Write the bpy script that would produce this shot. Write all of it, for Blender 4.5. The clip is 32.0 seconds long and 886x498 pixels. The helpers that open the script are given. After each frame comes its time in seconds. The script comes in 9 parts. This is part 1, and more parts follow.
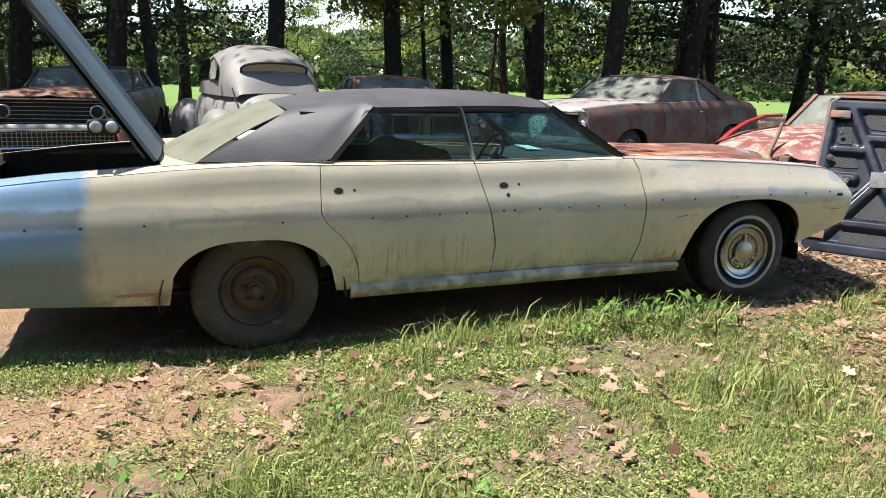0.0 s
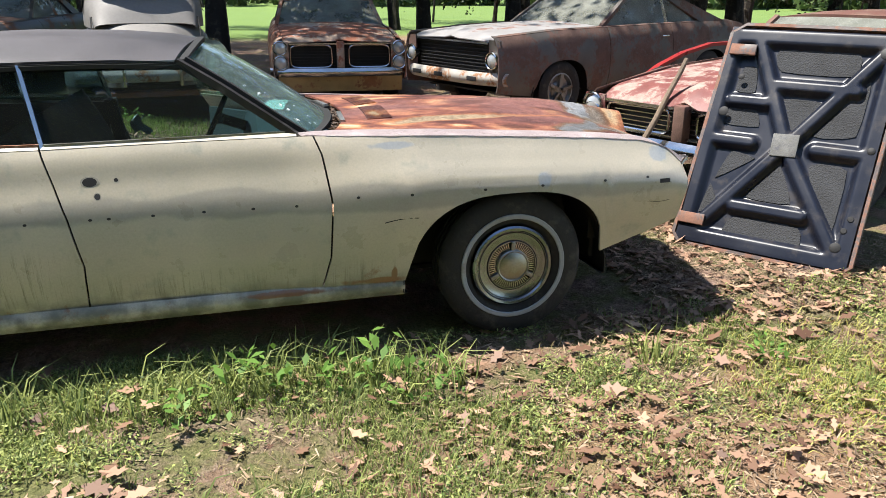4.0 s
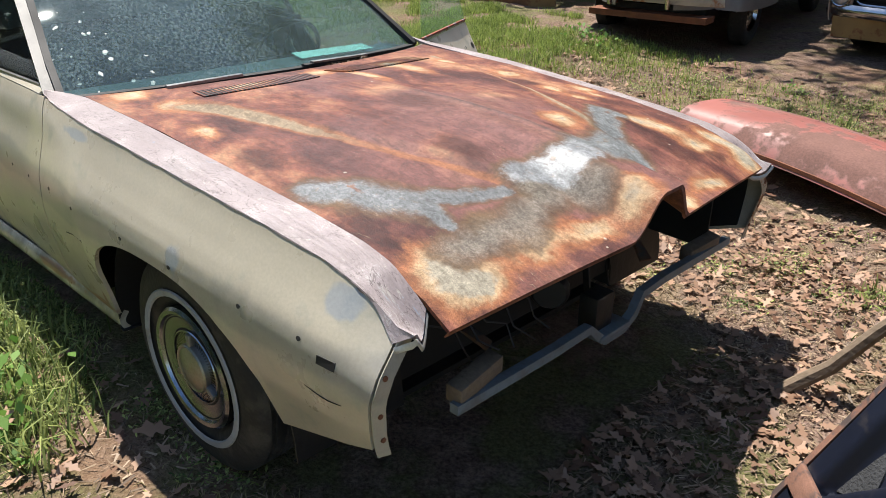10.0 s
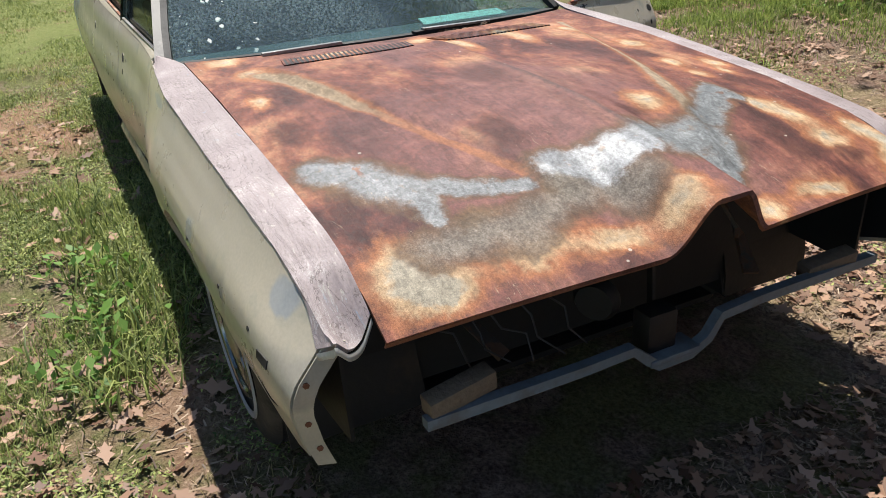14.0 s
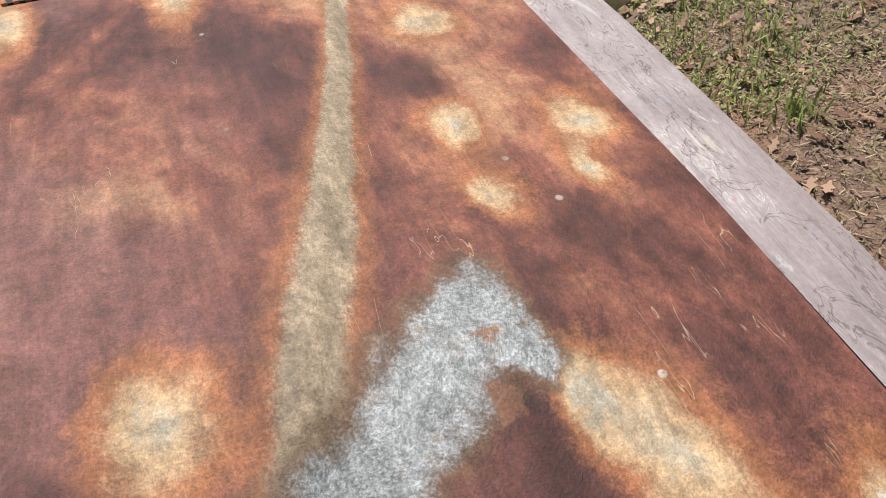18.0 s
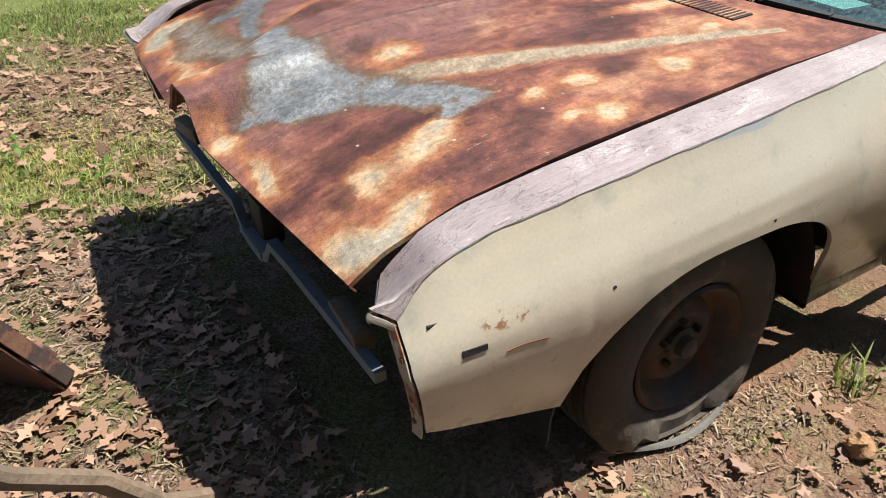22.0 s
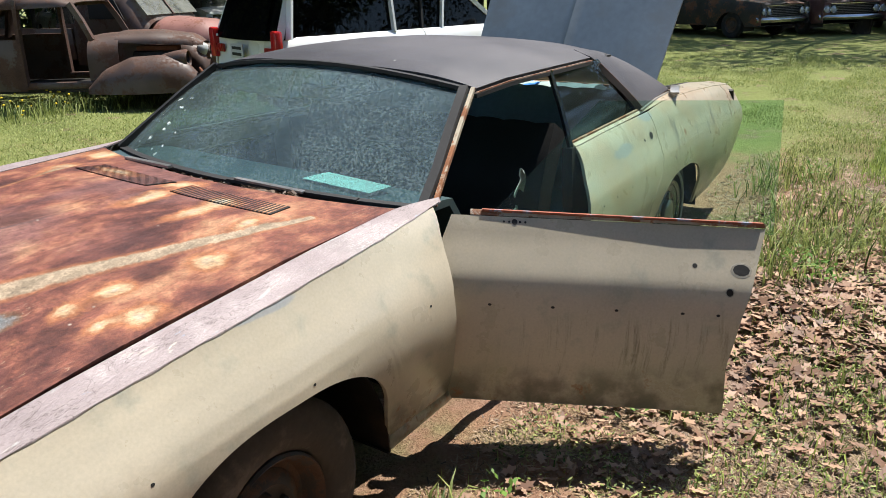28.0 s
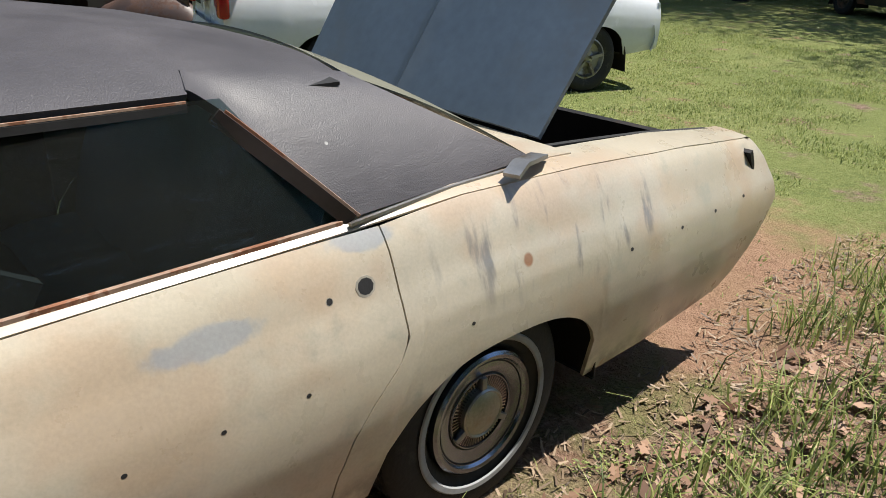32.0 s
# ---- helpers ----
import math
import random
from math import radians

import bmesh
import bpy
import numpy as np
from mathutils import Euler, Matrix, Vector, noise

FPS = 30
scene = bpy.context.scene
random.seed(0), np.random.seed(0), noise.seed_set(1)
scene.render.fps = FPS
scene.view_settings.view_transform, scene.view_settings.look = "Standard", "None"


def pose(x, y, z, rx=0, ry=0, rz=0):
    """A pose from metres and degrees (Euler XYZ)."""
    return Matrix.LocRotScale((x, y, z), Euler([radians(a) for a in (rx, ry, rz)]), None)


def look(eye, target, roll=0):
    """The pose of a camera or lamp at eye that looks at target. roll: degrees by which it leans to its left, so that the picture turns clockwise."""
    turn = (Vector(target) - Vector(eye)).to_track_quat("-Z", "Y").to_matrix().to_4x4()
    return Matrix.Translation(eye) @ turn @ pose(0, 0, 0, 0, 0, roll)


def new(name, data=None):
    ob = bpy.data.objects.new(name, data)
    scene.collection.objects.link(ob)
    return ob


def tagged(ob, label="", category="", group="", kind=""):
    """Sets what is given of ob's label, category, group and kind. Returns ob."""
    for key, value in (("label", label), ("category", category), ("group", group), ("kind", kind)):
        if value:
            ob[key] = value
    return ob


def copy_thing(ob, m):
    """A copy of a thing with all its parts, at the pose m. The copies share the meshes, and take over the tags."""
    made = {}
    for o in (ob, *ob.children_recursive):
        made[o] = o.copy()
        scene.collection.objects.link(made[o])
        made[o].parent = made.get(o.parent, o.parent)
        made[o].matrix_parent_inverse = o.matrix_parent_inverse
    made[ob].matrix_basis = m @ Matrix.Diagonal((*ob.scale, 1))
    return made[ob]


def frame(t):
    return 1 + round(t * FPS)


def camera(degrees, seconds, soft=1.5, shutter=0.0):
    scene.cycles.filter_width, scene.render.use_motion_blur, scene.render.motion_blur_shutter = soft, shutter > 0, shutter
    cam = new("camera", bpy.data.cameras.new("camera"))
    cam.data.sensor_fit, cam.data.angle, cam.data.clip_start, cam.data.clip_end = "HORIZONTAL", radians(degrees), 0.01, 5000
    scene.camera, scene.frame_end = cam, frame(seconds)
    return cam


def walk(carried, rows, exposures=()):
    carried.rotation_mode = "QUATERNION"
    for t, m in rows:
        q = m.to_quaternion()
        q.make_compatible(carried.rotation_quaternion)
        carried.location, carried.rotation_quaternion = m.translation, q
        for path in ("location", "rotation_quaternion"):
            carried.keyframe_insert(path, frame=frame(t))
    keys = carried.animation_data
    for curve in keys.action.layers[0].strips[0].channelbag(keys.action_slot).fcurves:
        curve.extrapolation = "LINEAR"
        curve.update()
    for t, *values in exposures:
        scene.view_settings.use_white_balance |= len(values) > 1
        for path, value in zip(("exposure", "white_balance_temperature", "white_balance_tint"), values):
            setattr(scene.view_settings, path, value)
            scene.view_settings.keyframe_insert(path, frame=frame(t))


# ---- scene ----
cam = camera(59.9, 32.0, 0.65)
METRES, EYE, TILT, LEAN, TURN = 16.667, 1.5, 0.0, 0.0, -19.6
ROWS = [
    (0.0, 0.0, 0.0, 0.0, 0.31, -12.8, -1.36),
    (0.5, 0.0121, 0.0074, 0.0013, -0.95, -12.79, -1.1),
    (1.0, 0.0212, 0.0224, 0.0007, -4.38, -13.43, -0.82),
    (1.5, 0.0377, 0.0347, 0.0011, -8.02, -13.97, -0.22),
    (2.0, 0.0555, 0.0477, 0.0019, -6.72, -14.89, 0.31),
    (2.5, 0.0713, 0.0646, 0.003, -6.04, -15.63, -0.18),
    (4.5, 0.136, 0.1142, 0.0072, 8.49, -19.24, -0.14),
    (5.0, 0.1455, 0.1263, 0.0074, 9.64, -18.12, -0.17),
    (5.5, 0.1577, 0.1382, 0.0077, 12.21, -17.17, 0.41),
    (6.0, 0.1737, 0.1515, 0.0077, 18.79, -18.66, 1.48),
    (6.5, 0.1863, 0.1703, 0.0083, 22.23, -19.31, 1.83),
    (7.0, 0.2017, 0.1844, 0.0094, 26.94, -20.58, 1.21),
    (7.5, 0.2128, 0.2023, 0.0088, 31.42, -22.44, 0.98),
    (8.0, 0.2187, 0.2214, 0.0101, 34.91, -22.57, 0.24),
    (8.5, 0.2293, 0.2397, 0.0113, 44.64, -22.89, 0.95),
    (9.0, 0.2339, 0.2599, 0.0103, 52.81, -23.21, 1.9),
    (9.5, 0.241, 0.2793, 0.0113, 57.7, -24.18, 1.19),
    (10.0, 0.2455, 0.2965, 0.0109, 63.1, -25.88, -0.03),
    (10.5, 0.2409, 0.3139, 0.0094, 66.9, -26.11, -0.48),
    (11.0, 0.2438, 0.3286, 0.0107, 71.84, -26.77, 0.51),
    (11.5, 0.2462, 0.3351, 0.0109, 75.49, -27.28, 1.67),
    (12.0, 0.2471, 0.3362, 0.0109, 75.67, -26.35, 2.32),
    (12.5, 0.247, 0.3368, 0.0111, 75.3, -25.69, 2.41),
    (13.0, 0.2469, 0.3353, 0.0127, 78.98, -24.3, 2.82),
    (13.5, 0.2466, 0.3351, 0.011, 80.44, -25.81, 2.98),
    (15.5, 0.2199, 0.3349, 0.0057, 81.61, -34.91, 6.27),
    (16.0, 0.2039, 0.3444, 0.0062, 75.06, -35.38, 6.41),
    (16.5, 0.1878, 0.3533, 0.0011, 70.77, -38.23, 6.54),
    (17.0, 0.1727, 0.3668, -0.0009, 69.11, -41.65, 5.18),
    (17.5, 0.1603, 0.3839, -0.001, 78.21, -43.16, 4.75),
    (18.0, 0.1467, 0.4002, -0.0016, 88.17, -43.27, 6.29),
    (18.5, 0.139, 0.4192, -0.0012, 101.31, -38.49, 8.1),
    (19.0, 0.1301, 0.4388, 0.0038, 114.01, -32.59, 5.65),
    (19.5, 0.1183, 0.4517, 0.0056, 121.41, -29.26, 0.81),
    (20.0, 0.1136, 0.4662, 0.0068, 130.67, -28.0, 0.2),
    (20.5, 0.1178, 0.4766, 0.0083, 137.33, -27.07, -0.8),
    (21.0, 0.1307, 0.4851, 0.0071, 146.72, -27.5, -2.23),
    (21.5, 0.1361, 0.4955, 0.0053, 160.96, -30.76, -0.04),
    (22.0, 0.1433, 0.5015, 0.0062, 167.08, -32.14, 0.85),
    (22.5, 0.145, 0.5077, 0.0073, 165.47, -28.92, -0.03),
    (23.0, 0.1479, 0.5138, 0.0089, 159.68, -24.98, -0.12),
    (23.5, 0.155, 0.5188, 0.0087, 158.36, -25.0, -0.04),
    (24.0, 0.1564, 0.5253, 0.0085, 163.71, -24.28, 0.49),
    (24.5, 0.158, 0.5315, 0.0093, 162.98, -23.53, 1.3),
    (25.0, 0.1723, 0.5362, 0.0097, 157.83, -22.6, 1.51),
    (25.5, 0.1781, 0.5409, 0.0122, 153.53, -20.63, -0.07),
    (26.0, 0.1757, 0.5413, 0.0132, 147.28, -17.75, -0.7),
    (26.5, 0.1713, 0.5399, 0.0133, 142.71, -16.06, -0.32),
    (28.5, 0.1047, 0.5072, 0.009, 143.88, -20.51, 2.02),
    (29.0, 0.0851, 0.4953, 0.007, 144.69, -20.98, 2.17),
    (29.5, 0.0604, 0.4871, 0.0072, 144.01, -22.01, 1.49),
    (30.0, 0.0349, 0.4824, 0.0073, 145.42, -23.94, 0.32),
    (30.5, 0.0123, 0.475, 0.0075, 148.77, -23.61, -0.03),
    (31.0, -0.0112, 0.472, 0.0077, 154.21, -22.91, 0.23),
    (31.5, -0.0298, 0.4613, 0.0061, 156.28, -23.37, -0.67),
    (32.0, -0.0464, 0.454, 0.0078, 157.22, -22.78, -2.02),
]
EXPOSURES = [(0.0, 1.35), (5.0, 1.25), (7.5, 1.2), (10.0, 0.92), (13.0, 0.80), (15.5, 0.62), (18.0, 0.45), (20.0, 0.65), (26.0, 0.95), (29.0, 0.95), (30.0, 1.0), (31.0, 0.92), (32.0, 0.68)]
walk(cam, [(t, pose(0, 0, EYE, TILT, LEAN, TURN) @ pose(METRES * x, METRES * y, METRES * z, 90 + pitch, roll, yaw)) for t, x, y, z, yaw, pitch, roll in ROWS], EXPOSURES)

# ---- light ----
SUN_WAY = Vector((0.43, -0.13, -1.0)).normalized()
sun = new("sun", bpy.data.lights.new("sun", "SUN"))
sun.data.energy, sun.data.angle, sun.data.color = 5.0, radians(0.55), (1.0, 0.95, 0.87)
sun.matrix_world = look((0, 0, 60), Vector((0, 0, 60)) + SUN_WAY)
world = bpy.data.worlds.new("sky")
scene.world = world
world.use_nodes = True
wn = world.node_tree
sky = wn.nodes.new("ShaderNodeTexSky")
sky.sky_type, sky.sun_disc = "NISHITA", False
sky.dust_density, sky.ozone_density = 0.25, 1.6
sky.sun_elevation = math.asin(-SUN_WAY.z)
sky.sun_rotation = math.atan2(-SUN_WAY.x, -SUN_WAY.y)
wn.links.new(sky.outputs[0], wn.nodes["Background"].inputs[0])
wn.nodes["Background"].inputs[1].default_value = 0.11


# ---- materials ----
class Mat:
    """A small writer of node materials, in object space."""

    def __init__(self, name):
        self.m = bpy.data.materials.new(name)
        self.m.use_nodes = True
        self.t = self.m.node_tree
        self.bsdf = self.t.nodes["Principled BSDF"]
        self.co = self.t.nodes.new("ShaderNodeTexCoord").outputs["Object"]

    def put(self, sock, v):
        if isinstance(v, bpy.types.NodeSocket):
            self.t.links.new(v, sock)
        elif isinstance(v, (tuple, list)) and len(v) == 3 and sock.type == "RGBA":
            sock.default_value = (*v, 1)
        else:
            sock.default_value = v

    def node(self, kind, *ins):
        n = self.t.nodes.new(kind)
        for i, v in ins:
            self.put(n.inputs[i], v)
        return n

    def noise(self, scale, detail=4.0, rough=0.55, dist=0.0, co=None):
        return self.node("ShaderNodeTexNoise", ("Vector", co or self.co), ("Scale", scale), ("Detail", detail), ("Roughness", rough), ("Distortion", dist)).outputs["Fac"]

    def voro(self, scale, co=None):
        return self.node("ShaderNodeTexVoronoi", ("Vector", co or self.co), ("Scale", scale)).outputs["Distance"]

    def stretch(self, x, y, z):
        n = self.node("ShaderNodeMapping", ("Vector", self.co))
        n.inputs["Scale"].default_value = (x, y, z)
        return n.outputs[0]

    def xyz(self):
        return self.node("ShaderNodeSeparateXYZ", (0, self.co)).outputs

    def random(self):
        return self.t.nodes.new("ShaderNodeObjectInfo").outputs["Random"]

    def island(self):
        return self.t.nodes.new("ShaderNodeNewGeometry").outputs["Random Per Island"]

    def math(self, op, a, b=0.0):
        n = self.t.nodes.new("ShaderNodeMath")
        n.operation = op
        self.put(n.inputs[0], a)
        self.put(n.inputs[1], b)
        return n.outputs[0]

    def band(self, f, lo, hi):
        """0 below lo, 1 above hi, smooth between; falling if lo > hi."""
        n = self.node("ShaderNodeMapRange", (0, f), (1, lo), (2, hi))
        n.interpolation_type = "SMOOTHSTEP"
        return n.outputs[0]

    def ramp(self, f, *stops):
        n = self.node("ShaderNodeValToRGB", (0, f))
        e = n.color_ramp.elements
        while len(e) < len(stops):
            e.new(0.5)
        for k, (p, c) in zip(e, stops):
            k.position, k.color = p, (*c, 1) if isinstance(c, tuple) else (c, c, c, 1)
        return n.outputs[0]

    def mix(self, f, a, b):
        n = self.t.nodes.new("ShaderNodeMix")
        n.data_type = "RGBA"
        self.put(n.inputs[0], f)
        self.put(n.inputs[6], a)
        self.put(n.inputs[7], b)
        return n.outputs[2]

    def mult(self, c, f):
        n = self.t.nodes.new("ShaderNodeMix")
        n.data_type, n.blend_type = "RGBA", "MULTIPLY"
        n.inputs[0].default_value = 1.0
        self.put(n.inputs[6], c)
        self.put(n.inputs[7], f)
        return n.outputs[2]

    def blob(self, a, b, ca, cb, ra, rb, wob=0.0, soft=0.5):
        """A soft ellipse in two coordinates; wob: a noise socket that frays its edge."""
        da = self.math("DIVIDE", self.math("SUBTRACT", a, ca), ra)
        db = self.math("DIVIDE", self.math("SUBTRACT", b, cb), rb)
        r = self.math("SQRT", self.math("ADD", self.math("MULTIPLY", da, da), self.math("MULTIPLY", db, db)))
        if not isinstance(wob, float):
            r = self.math("ADD", r, self.math("MULTIPLY", self.math("SUBTRACT", wob, 0.5), 2.2))
        return self.band(r, 1 + soft * 0.5, 1 - soft * 0.5)

    def most(self, *fs):
        f = fs[0]
        for g in fs[1:]:
            f = self.math("MAXIMUM", f, g)
        return f

    def done(self, color, rough=0.6, metal=0.0, bump=None, height=0.1, spec=0.5, coat=0.0):
        b = self.bsdf
        self.put(b.inputs["Base Color"], color)
        self.put(b.inputs["Roughness"], rough)
        self.put(b.inputs["Metallic"], metal)
        self.put(b.inputs["Specular IOR Level"], spec)
        self.put(b.inputs["Coat Weight"], coat)
        self.put(b.inputs["Coat Roughness"], 0.16)
        if bump is not None:
            n = self.node("ShaderNodeBump", ("Height", bump), ("Strength", 1.0), ("Distance", height))
            self.t.links.new(n.outputs[0], b.inputs["Normal"])
        return self.m


def plain(name, c, rough=0.6, metal=0.0, vary=0.25, scale=9.0, bump=0.0, dirt=None, spec=0.5):
    """A worn surface of one colour: blotches, grain, and dirt of a second colour."""
    k = Mat(name)
    big, fine = k.noise(scale * 0.35, 5), k.noise(scale * 7, 3)
    col = k.mult(c, k.ramp(big, (0.3, 1 - vary), (0.7, 1.0)))
    col = k.mult(col, k.ramp(fine, (0.3, 1 - vary * 0.5), (0.7, 1.0)))
    if dirt:
        col = k.mix(k.band(k.noise(scale * 0.8, 6, 0.65), 0.52, 0.68), col, dirt)
    return k.done(col, k.ramp(big, (0.3, max(0.0, rough - 0.08)), (0.7, min(1.0, rough + 0.1))), metal, fine if bump else None, bump, spec)


def rusty(name, paint, rust=(0.17, 0.065, 0.032), amount=0.5, scale=3.0, rough=0.65):
    """Old paint that rust eats in patches, with pale worn rims."""
    k = Mat(name)
    n = k.math("ADD", k.math("MULTIPLY", k.noise(scale, 7, 0.62), 0.75), k.math("MULTIPLY", k.noise(scale * 9, 4, 0.6), 0.25))
    grain = k.noise(scale * 40, 3)
    r = k.mix(k.noise(scale * 2.2, 5), tuple(v * 0.55 for v in rust), tuple(min(1, v * 1.9) for v in rust))
    r = k.mult(r, k.ramp(grain, (0.3, 0.7), (0.7, 1.0)))
    p = k.mult(paint, k.ramp(k.noise(scale * 1.6, 6), (0.3, 0.7), (0.7, 1.0)))
    edge = 0.68 - 0.36 * amount
    return k.done(k.mix(k.band(n, edge - 0.035, edge + 0.035), p, r), k.ramp(n, (edge - 0.02, rough * 0.75), (edge + 0.04, 0.9)), 0.0, n, 0.004)


def glassy(name, tint, dust=0.12, dust_color=(0.45, 0.45, 0.4), spots=0.0, shine=0.06, ior=1.5):
    """A thin pane: tinted see-through, mirror gloss by the angle, and dust on it."""
    k = Mat(name)
    t = k.t
    clear = k.node("ShaderNodeBsdfTransparent", (0, tint))
    gloss = k.node("ShaderNodeBsdfGlossy", (0, (1.0, 1.0, 1.0)), (1, 0.02))
    edge_on = k.node("ShaderNodeLayerWeight", (0, 0.5)).outputs["Facing"]
    f0 = ((ior - 1) / (ior + 1)) ** 2
    fres = k.math("ADD", k.math("MULTIPLY", k.math("POWER", edge_on, 5.0), 0.6 * (ior - 1) / 0.5), f0)
    a = k.node("ShaderNodeMixShader", (0, k.math("MAXIMUM", fres, shine)), (1, clear.outputs[0]), (2, gloss.outputs[0]))
    diff = k.node("ShaderNodeBsdfDiffuse", (0, dust_color))
    f = k.ramp(k.noise(2.6, 6, 0.6), (0.3, dust * 0.55), (0.75, dust * 1.6))
    f = k.math("ADD", f, k.math("MULTIPLY", k.band(k.noise(170, 2), 0.55, 0.7), dust * 0.9))
    if spots:
        sp = k.math("MULTIPLY", k.band(k.voro(16), 0.20, 0.10), k.band(k.noise(2.1, 2), 0.53, 0.62))
        f = k.math("ADD", f, k.math("MULTIPLY", sp, spots))
    b = k.node("ShaderNodeMixShader", (0, f), (1, a.outputs[0]), (2, diff.outputs[0]))
    t.links.new(b.outputs[0], t.nodes["Material Output"].inputs[0])
    return k.m


def dirty_windshield():
    """Teal see-through pane with a dust film, fine speckle and white droppings thick towards one corner."""
    k = Mat("dirty_windshield")
    x, y, z = k.xyz()
    clear = k.node("ShaderNodeBsdfTransparent", (0, (0.52, 0.66, 0.67)))
    gloss = k.node("ShaderNodeBsdfGlossy", (0, (1.0, 1.0, 1.0)), (1, 0.02))
    edge_on = k.node("ShaderNodeLayerWeight", (0, 0.5)).outputs["Facing"]
    fres = k.math("ADD", k.math("MULTIPLY", k.math("POWER", edge_on, 5.0), 0.6), 0.045)
    a = k.node("ShaderNodeMixShader", (0, fres), (1, clear.outputs[0]), (2, gloss.outputs[0]))
    shift = k.node("ShaderNodeTexNoise", ("Vector", k.co), ("Scale", 22.0), ("Detail", 4.0)).outputs["Color"]
    bent = k.node("ShaderNodeMixRGB", (0, 0.045), (1, k.co), (2, shift)).outputs[0]
    def drops(scale, big):
        v = k.node("ShaderNodeTexVoronoi", ("Vector", bent), ("Scale", scale))
        r = k.node("ShaderNodeSeparateColor", (0, v.outputs["Color"])).outputs[0]
        size = k.math("MULTIPLY", k.math("POWER", r, 6.0), big)
        return k.band(k.math("SUBTRACT", v.outputs["Distance"], size), 0.03, -0.04)
    corner = k.most(k.band(k.math("ADD", y, k.math("MULTIPLY", k.noise(3, 3), 0.8)), 5.25, 4.75), 0.22)
    white = k.math("MULTIPLY", k.most(drops(13, 0.30), drops(34, 0.34)), k.band(k.math("MULTIPLY", corner, k.noise(5, 4, 0.6)), 0.10, 0.42))
    smear = k.math("MULTIPLY", k.band(k.noise(1, 5, 0.7, co=k.stretch(4, 9, 4)), 0.58, 0.78), 0.05)
    speck = k.math("MULTIPLY", k.band(k.noise(95, 4, 0.85), 0.45, 0.60), k.ramp(k.noise(2.6, 5, 0.65), (0.35, 0.06), (0.60, 0.30)))
    film = k.math("ADD", k.math("ADD", speck, smear), 0.05)
    f = k.math("MINIMUM", k.math("ADD", film, k.math("MULTIPLY", white, 0.85)), 0.95)
    diff = k.node("ShaderNodeBsdfDiffuse", (0, k.mix(white, (0.27, 0.35, 0.36), (0.62, 0.64, 0.62))))
    b = k.node("ShaderNodeMixShader", (0, f), (1, a.outputs[0]), (2, diff.outputs[0]))
    k.t.links.new(b.outputs[0], k.t.nodes["Material Output"].inputs[0])
    return k.m


def streaked(k, x, z, lo, hi, x0, x1):
    """Upright dirty runs between two heights, within a stretch of the car's length."""
    runs = k.noise(1.0, 6, 0.8, co=k.stretch(75, 0.1, 3.0))
    where = k.math("MULTIPLY", k.band(z, hi + 0.06, hi - 0.03), k.band(z, lo - 0.05, lo + 0.03))
    along = k.math("MULTIPLY", k.band(x, x0 - 0.1, x0 + 0.15), k.band(x, x1 + 0.1, x1 - 0.15))
    return k.math("MULTIPLY", k.math("MULTIPLY", where, along), k.band(runs, 0.50, 0.70))


